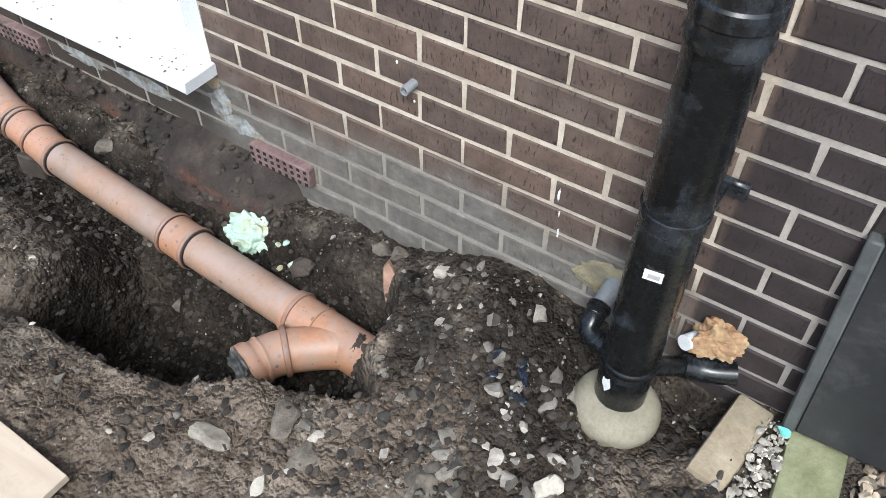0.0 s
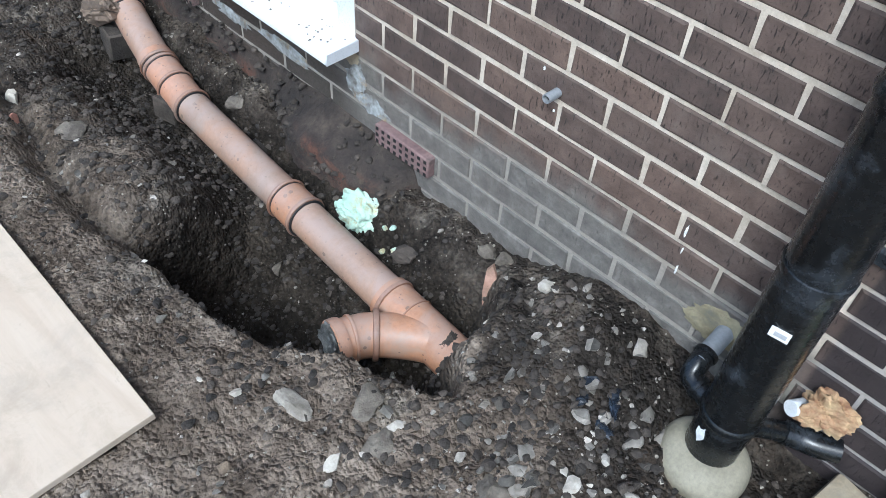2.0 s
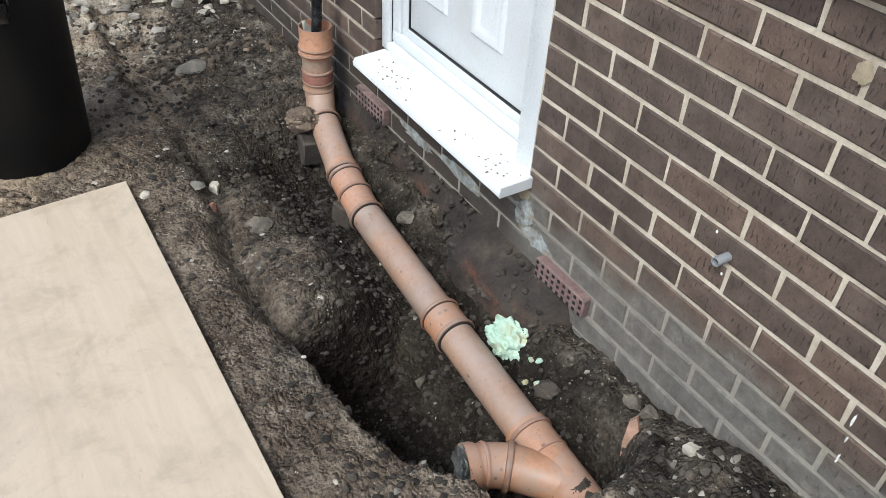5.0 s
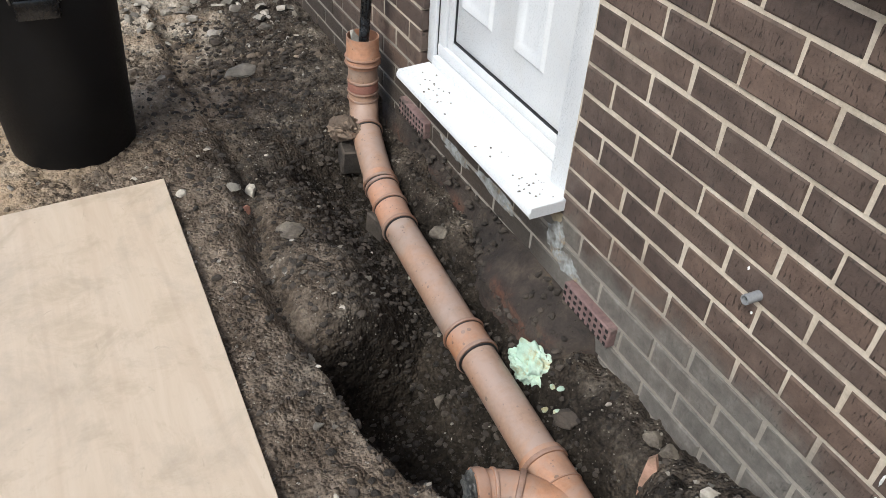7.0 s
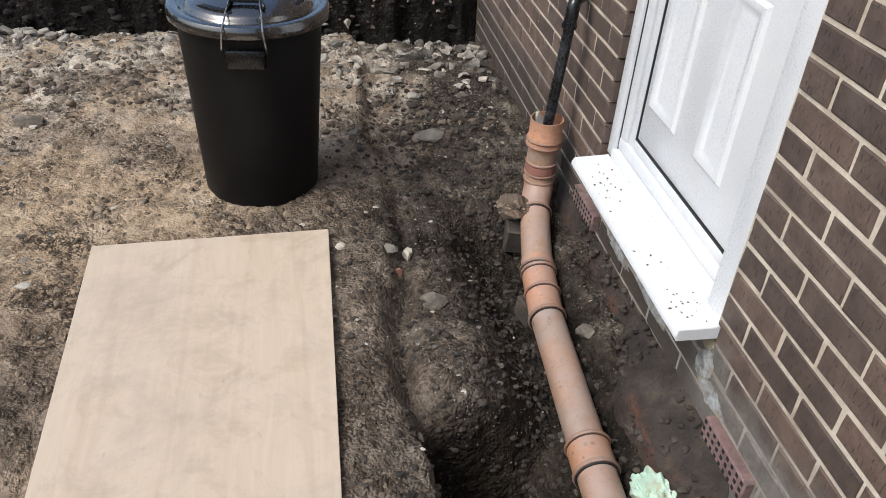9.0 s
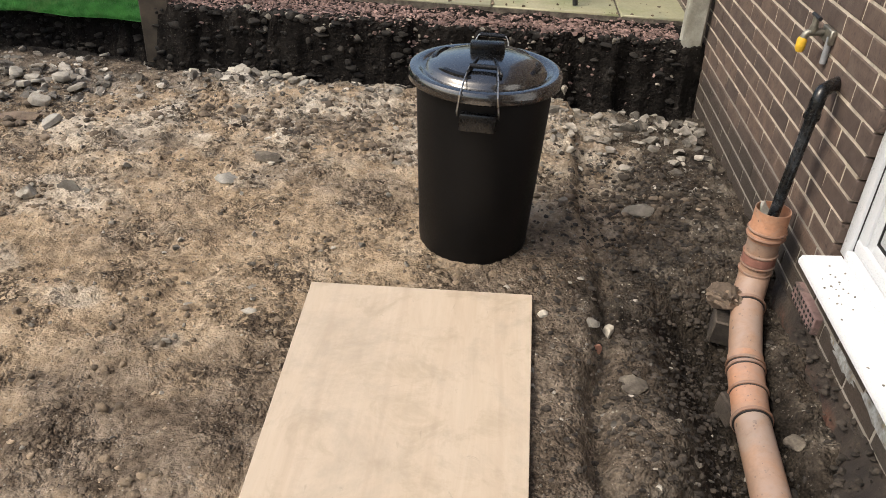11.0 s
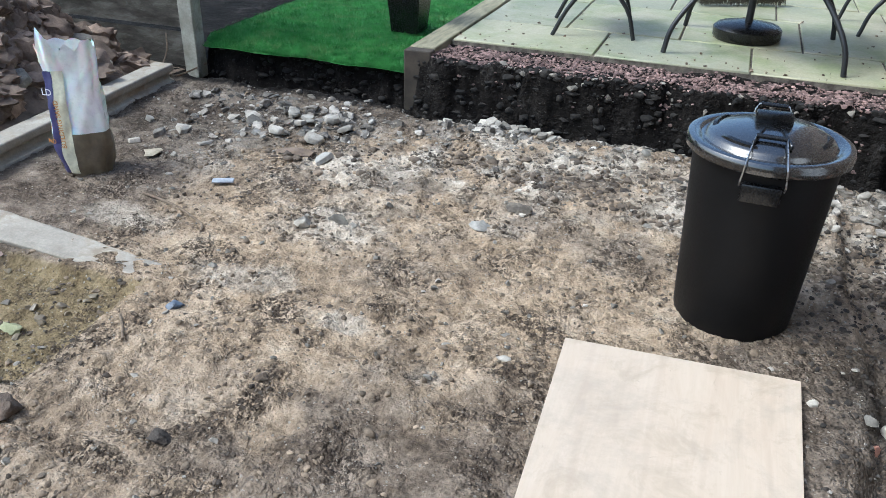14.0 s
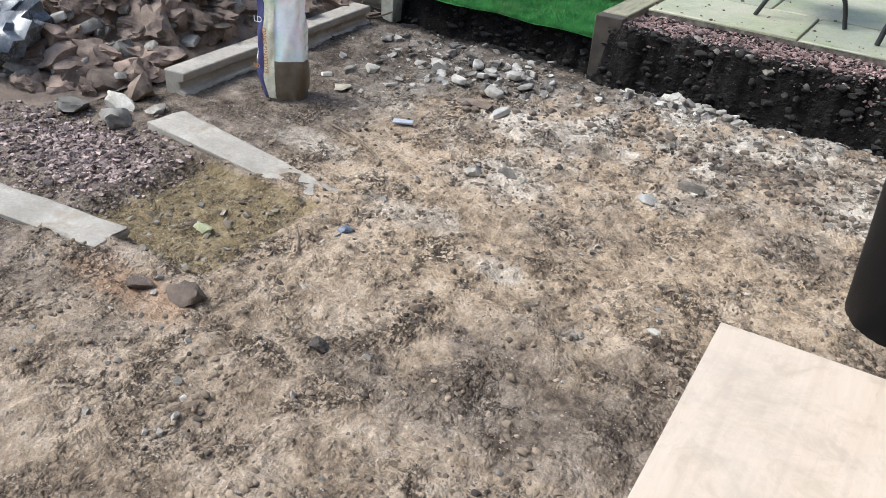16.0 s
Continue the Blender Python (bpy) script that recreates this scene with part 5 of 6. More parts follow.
# plywood board
bm = box(-0.37, 0.37, -0.66, 0.66, -0.009, 0.009)
for v in bm.verts:
    # the sheet is a tapering offcut, narrower at its near end
    if v.co.y < 0:
        v.co.x = -0.315 if v.co.x < 0 else 0.35
    else:
        v.co.y += 0.022 if v.co.x > 0 else -0.022
bmesh.ops.bevel(bm, geom=list(bm.edges), offset=0.0015, segments=1, affect="EDGES")
ply = part("plywood_board", bm, "plywood")
ply.matrix_world = pose(-1.291, 0.857, 0.067)
put(ply, "bare plywood sheet lying flat on the soil", "board")

# ---- dustbin ----
BX, BY, BZ = -1.146, 1.938, 0.034
bin_ = thing("dustbin", pose(BX, BY, BZ, 0, 0, 0), "black plastic dustbin with its lid clipped on", "dustbin")
part("body", lathe([(0.0, 0.0), (0.186, 0.0), (0.199, 0.01), (0.202, 0.024), (0.233, 0.63), (0.242, 0.636), (0.243, 0.655), (0.236, 0.662), (0.23, 0.66), (0.226, 0.63), (0.0, 0.62)], 72), "black_body", bin_)
lid = part("lid", lathe([(0.244, 0.636), (0.253, 0.634), (0.26, 0.64), (0.262, 0.652), (0.261, 0.667), (0.256, 0.675), (0.247, 0.678), (0.222, 0.676), (0.216, 0.671), (0.208, 0.67), (0.203, 0.675), (0.2, 0.683), (0.19, 0.69), (0.15, 0.705), (0.1, 0.716), (0.05, 0.722), (0.0, 0.724)], 88), "lid", bin_)


def ridge(a0, a1, r0, r1):
    """A raised curved rib pressed into the lid."""
    bm = bmesh.new()
    n = 16
    rows = []
    for i in range(n + 1):
        a = radians(a0 + (a1 - a0) * i / n)
        k = 0.011 * min(1.0, 4 * min(i, n - i) / n + 0.15)
        rows.append([bm.verts.new((r * math.cos(a), r * math.sin(a), mix(0.719, 0.686, (r - 0.08) / 0.115) + dz)) for r, dz in ((r0, -0.008), (r0 + 0.003, k), (r1 - 0.003, k), (r1, -0.008))])
    for a, b in zip(rows, rows[1:]):
        for i in range(3):
            bm.faces.new((a[i], a[i + 1], b[i + 1], b[i]))
    bm.faces.new(rows[0]), bm.faces.new(list(reversed(rows[-1])))
    bmesh.ops.recalc_face_normals(bm, faces=bm.faces)
    return part("ridge", bm, "black_bin", lid)


for a in (-125, -10, 60, 160):
    ridge(a - 24, a + 24, 0.168, 0.186)
for x in (-0.03, 0.03):
    rb = part("ridge", box(-0.005, 0.005, -0.07, 0.05, -0.008, 0.007, 0.003), "black_bin", lid)
    rb.matrix_local = pose(x * 1.3, -0.1, 0.715, 6, 0, -14 if x < 0 else 14)
hb = part("lid_handle", box(-0.058, 0.058, -0.024, 0.024, -0.008, 0.036, 0.008, seg=2), "black_bin", lid)
hb.matrix_local = pose(0.0, 0.015, 0.722, 0, 0, 5)


def clip(angle, raised=False):
    """A wire bail with a moulded catch below it."""
    g = part("catch", box(-0.06, 0.06, -0.012, 0.024, 0.0, 0.062, 0.008, seg=2), "black_bin", bin_)
    g.matrix_local = pose(0.236 * math.cos(radians(angle)), 0.236 * math.sin(radians(angle)), 0.54, 0, 0, angle + 90)
    if raised:
        wire = [(-0.066, 0.0, 0.04), (-0.066, -0.03, 0.08), (-0.06, -0.042, 0.14), (-0.05, -0.05, 0.158), (0.05, -0.05, 0.158), (0.06, -0.042, 0.14), (0.066, -0.03, 0.08), (0.066, 0.0, 0.04)]
    else:
        wire = [(-0.066, 0.0, 0.05), (-0.066, -0.03, 0.075), (-0.06, -0.034, 0.13), (-0.052, 0.05, 0.163), (-0.045, 0.1, 0.182), (0.045, 0.1, 0.182), (0.052, 0.05, 0.163), (0.06, -0.034, 0.13), (0.066, -0.03, 0.075), (0.066, 0.0, 0.05)]
    top = wire[len(wire) // 2]
    part("wire_bail", tube([(x, y, z) for x, y, z in wire], 0.0028, 8), "steel", g, "bent steel wire handle")
    part("grip", tube([(-0.045, top[1], top[2]), (0.045, top[1], top[2])], 0.008, 12), "black_bin", g)


clip(-92)
clip(88, True)

# ---- dug bank: gravel, patio, turf, timber, posts ----
patio = thing("patio", pose(0, 0, 0.36), "green-stained sandstone patio flags with leaf litter", "patio", kind="structure")
rng = random.Random(9)
y0 = 4.06
for row, depth in enumerate((0.62, 0.9, 0.62, 0.9, 0.62)):
    x = -2.98
    j = 0
    while x < -0.02:
        w = min(rng.choice((0.6, 0.9, 0.75)), -0.02 - x)
        if w > 0.12:
            part("flag", box(x + 0.006, x + w - 0.006, y0 + 0.006, y0 + depth - 0.006, -0.055, rng.uniform(-0.004, 0.002), 0.006), "flag", patio)
        x += w
    y0 += depth
base = part("patio_bed", box(-2.985, -0.0, 4.065, 7.8, -0.2, -0.014), "dirty_stone", patio)
turf = thing("turf", pose(0, 0, 0.27), "bright green artificial turf with a curled front edge", "turf", kind="structure")
bm = bmesh.new()
ys = spaced((3.70, 3.82, 0.02), (3.82, 7.5, 0.12))
xs = spaced((-4.62, -3.16, 0.04))
rows = []
for y in ys:
    rows.append([bm.verts.new((x, y + 0.02 * fbm(x, 0, 4, 2), -0.055 * sstep(3.80 - y, 0, 0.09) + 0.008 * fbm(x, y, 5, 3) + 0.012 * max(0, y - 3.8))) for x in xs])
for a, b in zip(rows, rows[1:]):
    for i in range(len(xs) - 1):
        bm.faces.new((a[i], a[i + 1], b[i + 1], b[i]))
bmesh.ops.solidify(bm, geom=list(bm.faces), thickness=0.015)
part("mat", shade(bm), "turf", turf)
# pile of the turf
rng = random.Random(3)
tv, tf = [], []
for i in range(26000):
    x, y = rng.uniform(-4.61, -3.17), 3.71 + 2.2 * rng.random() ** 1.8
    z = -0.055 * sstep(3.80 - y, 0, 0.09) + 0.008 * fbm(x, y, 5, 2) + 0.012 * max(0, y - 3.8)
    a, L = rng.uniform(0, 6.28), rng.uniform(0.015, 0.03)
    dx, dy = math.cos(a) * 0.002, math.sin(a) * 0.002
    lx, ly = rng.gauss(0, 0.008), rng.gauss(-0.004, 0.008)
    k = len(tv)
    tv += [(x - dx, y - dy, z), (x + dx, y + dy, z), (x + lx, y + ly, z + L)]
    tf.append((k, k + 1, k + 2))
me = bpy.data.meshes.new("turf_pile")
me.from_pydata(tv, [], tf)
me.materials.append(M["turf"])
tp = new("turf_pile", me)
tp.parent = turf
tp["kind"] = "stuff"
slp = thing("timber_sleeper", pose(-3.07, 3.68, 0), "weathered timber sleeper edging between turf and patio", "sleeper")
part("beam", box(-0.08, 0.08, 0.085, 3.6, 0.255, 0.365, 0.006), "sleeper", slp)
part("end_post", box(-0.085, 0.085, 0.0, 0.083, -0.02, 0.36, 0.006), "sleeper_end", slp, "dark sawn timber post end")


def post(x, y, top, w, d, label):
    """A concrete fence post with chamfered corners and a slot down one side."""
    o = part("fence_post", box(-w / 2, w / 2, -d / 2, d / 2, 0, top, 0.012), "paint_post")
    o.matrix_world = pose(x, y, 0.0)
    return put(o, label, "fence post", "concrete fence posts")


post(-0.075, 3.73, 2.0, 0.11, 0.1, "grey concrete fence post standing by the brick wall")
post(-4.68, 3.7, 2.0, 0.12, 0.1, "mossy grey concrete fence post at the edge of the turf")
fence = thing("garden_fence", pose(-6.1, 3.74, 0.0), "weathered rock-faced concrete fence boards", "fence")
for i in range(6):
    bm = bmesh.new()
    xs, zs = spaced((-1.36, 1.36, 0.04)), spaced((0.012, 0.288, 0.0345))
    g = [[bm.verts.new((x, -0.02 - (0.016 * fbm(x + i * 7, z, 5, 4) + 0.012 * noise.noise(Vector((x * 3.2, z * 8, i))) if 0.02 < z < 0.28 else 0), z + i * 0.302)) for x in xs] for z in zs]
    for a, b in zip(g, g[1:]):
        for k in range(len(xs) - 1):
            bm.faces.new((a[k], a[k + 1], b[k + 1], b[k]))
    bmesh.ops.solidify(bm, geom=list(bm.faces), thickness=0.04)
    part("board", bm, "fence_board", fence)

# gravel on the bank and other counted-by-nobody scatters, each joined into one object
def small_meshes(n, seed, fine_, cut=1.0, rough=0.55):
    out = []
    for i in range(n):
        bm = lump((1, 1, 1), seed + i, fine_, rough, cut=cut)
        bm.verts.index_update()
        out.append(([v.co.copy() for v in bm.verts], [[v.index for v in f.verts] for f in bm.faces]))
        bm.free()
    return out


SHAPES, BIG, HUGE = small_meshes(14, 300, 1), small_meshes(14, 300, 2), small_meshes(14, 300, 3)
SOFT, SOFT_BIG = small_meshes(14, 400, 2, 0.55, 0.65), small_meshes(14, 400, 3, 0.75, 0.95)


def scatter(name, material, label, category, spots, seed, lift=0.1, earth=False):
    """spots: x, y, z or None, size."""
    rng = random.Random(seed)
    vs, fs = [], []
    for x, y, z, s in spots:
        co, fa = ((SOFT_BIG if s > 0.03 else SOFT if s > 0.007 else SHAPES) if earth else (HUGE if s > 0.028 else BIG if s > 0.007 else SHAPES))[rng.randrange(14)]
        m = Euler((rng.uniform(0, 6.3), rng.uniform(0, 6.3), rng.uniform(0, 6.3))).to_matrix()
        st = Vector((s * rng.uniform(0.7, 1.4), s * rng.uniform(0.7, 1.2), s * rng.uniform(0.45, 0.9)))
        zz = (height(x, y) if z is None else z) + s * lift
        k = len(vs)
        for c in co:
            q = m @ c
            vs.append((x + q.x * st.x, y + q.y * st.y, zz + q.z * st.z))
        fs += [[k + i for i in f] for f in fa]
    me = bpy.data.meshes.new(name)
    me.from_pydata(vs, [], fs)
    me.polygons.foreach_set("use_smooth", [True] * len(fs))
    me.set_sharp_from_angle(angle=radians(50 if earth else 30))
    me.materials.append(M[material])
    return tagged(new(name, me), label, category, kind="stuff")


rng = random.Random(77)


def sizes(lo, hi, p=2.5):
    return lo + (hi - lo) * rng.random() ** p


spots = []
for i in range(4200):
    x = rng.uniform(-3.02, -0.12)
    y = rng.triangular(3.64, 4.1, 3.85)
    spots.append((x, y, None, sizes(0.006, 0.016)))
scatter("bank_gravel", "red_gravel", "red and pink gravel along the top of the dug bank", "gravel", spots, 1)
spots = []
for i in range(1700):
    x = rng.uniform(-4.6, -0.1)
    spots.append((x, 3.6 + rng.uniform(-0.03, 0.13) + (0.12 if x < -3.1 else 0), None, sizes(0.005, 0.03)))
scatter("bank_stones", "black_soil", "dark earth clods and stones in the face of the bank", "soil", spots, 2, -0.5, True)
spots = [(rng.uniform(-2.7, -0.1), rng.uniform(3.64, 3.74), None, sizes(0.006, 0.03, 2.5)) for i in range(130)]
scatter("bank_concrete", "stone", "grey broken concrete and stones in the bank face", "rubble", spots, 12, -0.3)
# rubble along the foot of the bank
spots = []
for i in range(800):
    x = rng.uniform(-4.3, -0.1)
    y = 3.5 - abs(rng.gauss(0, 0.3)) - 0.08 * fbm(x, 0, 1.5, 2)
    spots.append((x, y, None, sizes(0.004, 0.026, 3.0)))
for cx, cy, n, r in ((-2.55, 3.42, 90, 0.16), (-3.5, 2.95, 70, 0.2), (-3.35, 3.2, 60, 0.2), (-0.5, 3.1, 70, 0.34), (-0.35, 3.35, 40, 0.2), (-4.1, 3.1, 50, 0.25), (-0.3, 2.75, 30, 0.25)):
    for i in range(n):
        spots.append((min(-0.06, rng.gauss(cx, r)), min(3.5, rng.gauss(cy, r * 0.55)), None, sizes(0.007, 0.042, 2.6)))
for i in range(1500):
    x, y = rng.uniform(-4.2, -0.15), rng.triangular(2.0, 3.5, 3.3)
    spots.append((x, y, None, sizes(0.003, 0.012, 2.5)))
scatter("bank_rubble", "stone_mixed", "broken pale mortar and concrete rubble below the bank", "rubble", spots, 3)
spots = []
for cx, cy, n, r in ((-2.0, 2.75, 260, 0.2), (-1.7, 3.0, 160, 0.25), (-2.6, 2.9, 120, 0.2), (-1.55, 2.6, 120, 0.15), (-3.2, 2.6, 120, 0.2), (-0.5, 2.4, 260, 0.25)):
    for i in range(n):
        spots.append((min(-0.1, rng.gauss(cx, r)), min(3.45, rng.gauss(cy, r * 0.4)), None, sizes(0.004, 0.022, 3)))
for i in range(9000):
    x, y = rng.uniform(-3.9, -0.95), rng.uniform(0.0, 3.3)
    if fbm(x, y, 4.2, 4, 71.0) > 0.12 + 0.4 * rng.random() and not (-1.72 < x < -0.88 and 0.15 < y < 1.58):
        spots.append((x, y, None, sizes(0.003, 0.011, 2.4)))
scatter("dark_clods", "crumb_dark", "clumps of dark crumbled earth on the yard", "soil", spots, 14, -0.05, True)
# larger flat broken pieces in loose piles
def slab_piece(size, seed):
    """A flat angular piece of broken concrete with chipped corners."""
    r = random.Random(seed)
    n = r.choice((5, 6, 7))
    ring_ = [(size * r.uniform(0.7, 1.15) * math.cos(2 * math.pi * (i + r.uniform(-0.25, 0.25)) / n), size * r.uniform(0.5, 0.9) * math.sin(2 * math.pi * (i + r.uniform(-0.25, 0.25)) / n)) for i in range(n)]
    thick = size * r.uniform(0.3, 0.6)
    bm = bmesh.new()
    lo_ = [bm.verts.new((x, y, r.uniform(-0.1, 0.1) * thick)) for x, y in ring_]
    hi_ = [bm.verts.new((x * r.uniform(0.8, 0.98), y * r.uniform(0.8, 0.98), thick * r.uniform(0.85, 1.15))) for x, y in ring_]
    bm.faces.new(list(reversed(lo_)))
    for i in range(n):
        bm.faces.new((lo_[i], lo_[(i + 1) % n], hi_[(i + 1) % n], hi_[i]))
    bm.faces.new(hi_)
    bmesh.ops.bevel(bm, geom=list(bm.edges), offset=size * 0.05, segments=1, affect="EDGES")
    bmesh.ops.triangulate(bm, faces=[f for f in bm.faces if len(f.verts) > 4])
    return bm


pieces = random.Random(61)
for cx, cy, rx, ry, n, lo_s, hi_s, pile in ((-3.45, 2.92, 0.24, 0.15, 24, 0.022, 0.062, True), (-2.36, 3.5, 0.15, 0.05, 26, 0.025, 0.06, True), (-3.36, 3.24, 0.25, 0.1, 14, 0.018, 0.045, False), (-2.8, 3.5, 0.3, 0.05, 9, 0.02, 0.045, False),
                                       (-1.85, 3.42, 0.3, 0.08, 14, 0.018, 0.05, False), (-0.5, 3.15, 0.3, 0.2, 20, 0.018, 0.045, False), (-4.05, 2.75, 0.2, 0.3, 10, 0.02, 0.06, False), (-0.7, 2.62, 0.2, 0.15, 8, 0.015, 0.035, False), (-2.3, 2.35, 0.7, 0.3, 8, 0.012, 0.028, False)):
    for i in range(n):
        x, y = min(-0.08, pieces.gauss(cx, rx)), min(3.56, pieces.gauss(cy, ry))
        sz = pieces.uniform(lo_s, hi_s)
        heap_up = 0.045 * pieces.random() * math.exp(-((x - cx) / rx) ** 2) if pile else 0.0
        o = part("rubble_piece", slab_piece(sz, 700 + i * 13 + int(-cx * 100)), pieces.choice(("stone_pale", "stone_pale", "stone_mixed", "concrete")))
        o.matrix_world = pose(x, y, height(x, y) + heap_up - 0.004, pieces.uniform(-22, 22), pieces.uniform(-22, 22), pieces.uniform(0, 360))
        put(o, "flat broken piece of pale concrete lying in a rubble pile" if pile else "broken flat piece of grey concrete on the dusty soil", "rubble", "broken concrete pieces")
# crumbs over the yard
spots = [(rng.uniform(-4.2, -0.9), rng.uniform(0.0, 3.5), None, sizes(0.002, 0.014, 6)) for i in range(5000)]
for i in range(17000):
    x, y = rng.uniform(-3.9, -0.95), rng.uniform(0.0, 3.4)
    if fbm(x, y, 3.4, 4, 51.0) > 0.05 + 0.35 * rng.random():
        spots.append((x, y, None, sizes(0.003, 0.014, 3.0)))
spots = [s for s in spots if not (-1.7 < s[0] < -0.9 and 0.17 < s[1] < 1.57)]
scatter("yard_crumbs", "yard_crumb", "small brown crumbs of earth over the yard", "soil", spots, 4, -0.15, True)
spots = [(rng.uniform(-4.2, -0.7), rng.uniform(0.0, 3.5), None, sizes(0.003, 0.016, 4)) for i in range(1300)]
spots = [s for s in spots if not (-1.7 < s[0] < -0.9 and 0.17 < s[1] < 1.57)]
scatter("yard_grit", "stone", "small grey stones scattered over the yard", "gravel", spots, 5)
# clods and stones in and beside the trench
spots = []
for i in range(12000):
    x, y = rng.triangular(-0.95, -0.03, -0.3), rng.uniform(-1.1, 2.9)
    spots.append((x, y, None, sizes(0.002, 0.012, 3.5)))
scatter("trench_clods", "clod", "dark damp clods of soil in and beside the trench", "soil", spots, 6, 0.1, True)
spots = []
for i in range(900):
    x, y = rng.uniform(-0.95, -0.04), rng.uniform(-1.0, 2.7)
    spots.append((x, y, None, sizes(0.002, 0.011, 3.5)))
for i in range(210):
    x, y = rng.gauss(-0.5, 0.15), rng.gauss(-0.46, 0.14)
    spots.append((min(-0.08, x), y, None, sizes(0.005, 0.022, 2.5)))
for i in range(50):
    spots.append((min(-0.05, rng.gauss(-0.2, 0.1)), rng.gauss(-0.3, 0.15), None, sizes(0.004, 0.014, 2)))
scatter("trench_stones", "stone_mixed", "small pale stones and grit mixed in the dark soil", "gravel", spots, 7)

# crumbs of earth clinging to the footing
spots = []
for i in range(700):
    y, z = rng.uniform(0.4, 1.6), rng.uniform(-0.14, 0.06)
    reach = 1 - 0.62 * sstep(y, 0.85, 1.1)
    spots.append((0.0 - reach * (0.012 + 0.1 * sstep(0.065 - z, 0.0, 0.13)), y, z, sizes(0.002, 0.012, 3)))
scatter("footing_crumbs", "clod", "dark crumbs of earth clinging to the muddy footing", "soil", spots, 41, 0.0, True)
stone("stone", -0.045, 0.1, (0.024, 0.03, 0.02), 161, "broken brown stone where the brickwork meets the soil", "dirty_stone", 15, 0.2)
stone("stone", -0.05, 0.04, (0.02, 0.024, 0.018), 162, "small tan broken stone at the foot of the wall", "dirty_stone", 60, 0.2)
stone("stone", -0.14, 0.3, (0.045, 0.05, 0.03), 163, "dark lump of clay in the trench side", "clod", 30, 0.4)
stone("stone", -0.16, 0.98, (0.045, 0.055, 0.04), 164, "dark rounded clod beside the drain pipe", "clod", 30, 0.2)
stone("stone", -0.12, 1.14, (0.03, 0.035, 0.03), 165, "crumbly pale mortar lump between pipe and wall", "dirty_stone", 10, 0.2)
stone("stone", -0.36, 0.62, (0.024, 0.02, 0.03), 166, "dark stone in the side of the pit", "dirty_stone", 10, 0.3)

# ---- corner by the stack ----
k1 = part("edging_stone", box(-0.115, 0.115, -0.042, 0.042, -0.05, 0.02, 0.01, seg=2), "kerb")
k1.matrix_world = pose(-0.125, -0.865, 0.042, 3, -2, -8)
put(k1, "tan worn edging stone set in the soil", "edging stone")
k2 = part("flagstone", box(-0.14, 0.12, -0.06, 0.06, -0.04, 0.015, 0.01, seg=2), "mossy")
k2.matrix_world = pose(-0.14, -1.025, 0.052, 1, 2, 4)
put(k2, "mossy green flagstone beside the wall", "flagstone")
spots = [(rng.uniform(-0.35, -0.02), rng.uniform(-1.5, -1.1), 0.06, sizes(0.007, 0.016, 1)) for i in range(500)]
scatter("pebbles", "pebble", "round tan and white pebbles beside the flagstone", "pebbles", spots, 8)
spots = [(rng.uniform(-0.3, -0.03), rng.uniform(-0.965, -0.9), 0.062, sizes(0.003, 0.01, 2)) for i in range(260)]
scatter("corner_grit", "stone_pale", "pale crushed grit between the edging stones", "gravel", spots, 9)
sl = thing("slate_board", pose(-0.035, -0.937, 0.075, -3.5, 3, 0), "scratched black slate panel leaning against the wall", "panel")
bm = box(-0.014, 0.014, -0.75, -0.028, 0.0, 0.52, 0.003)
part("sheet", bm, "slate", sl)
part("edge_strip", box(-0.02, 0.014, -0.0275, 0.0, 0.0, 0.522, 0.004), "slate_edge", sl, "worn grey edge strip")
part("edge_strip", box(-0.02, 0.014, -0.75, -0.028, 0.5205, 0.548, 0.004), "slate_edge", sl, "worn grey edge strip")
tl = part("plastic_clip", lump((0.01, 0.014, 0.012), 5, 2, 0.4), "teal")
tl.matrix_world = pose(-0.06, -0.945, 0.08)
put(tl, "small teal plastic scrap by the slate panel", "plastic scrap")

# ---- far corner: fallen beam, spoil heap, sack, slabs ----
beam = thing("concrete_beam", pose(-4.62, 2.6, 0.03, 0, 0, 5), "fallen pale concrete fence post with a slotted side", "concrete beam")
bm = bmesh.new()
prof = [(-0.075, 0.0), (0.06, 0.0), (0.06, 0.035), (0.025, 0.045), (0.025, 0.085), (0.06, 0.095), (0.06, 0.14), (-0.075, 0.14)]
ends = [[bm.verts.new((x, y, z)) for x, z in prof] for y in (-0.9, 0.8)]
for i in range(8):
    bm.faces.new((ends[0][i], ends[0][(i + 1) % 8], ends[1][(i + 1) % 8], ends[1][i]))
bm.faces.new(ends[0]), bm.faces.new(list(reversed(ends[1])))
bmesh.ops.recalc_face_normals(bm, faces=bm.faces)
bmesh.ops.bevel(bm, geom=list(bm.edges), offset=0.006, segments=1, affect="EDGES")
part("beam", bm, "slab", beam)
part("rust_bar", tube(arc([(0.0, 0.79, 0.06), (0.02, 0.92, 0.03), (0.1, 1.12, 0.06)], 5), 0.006, 8), "twig", beam)
part("rust_bar", tube(arc([(-0.03, 0.79, 0.1), (-0.02, 0.87, 0.2), (-0.03, 0.9, 0.3)], 5), 0.005, 8), "twig", beam)

# spoil heap as one uneven mound with loose lumps on it
def heap_z(x, y):
    a = math.exp(-(((x + 5.75) / 0.75) ** 2 + ((y - 2.5) / 0.95) ** 2))
    return 0.85 * a + 0.09 * fbm(x, y, 3.5, 5, 2.0) * min(1, 3 * a) - 0.02


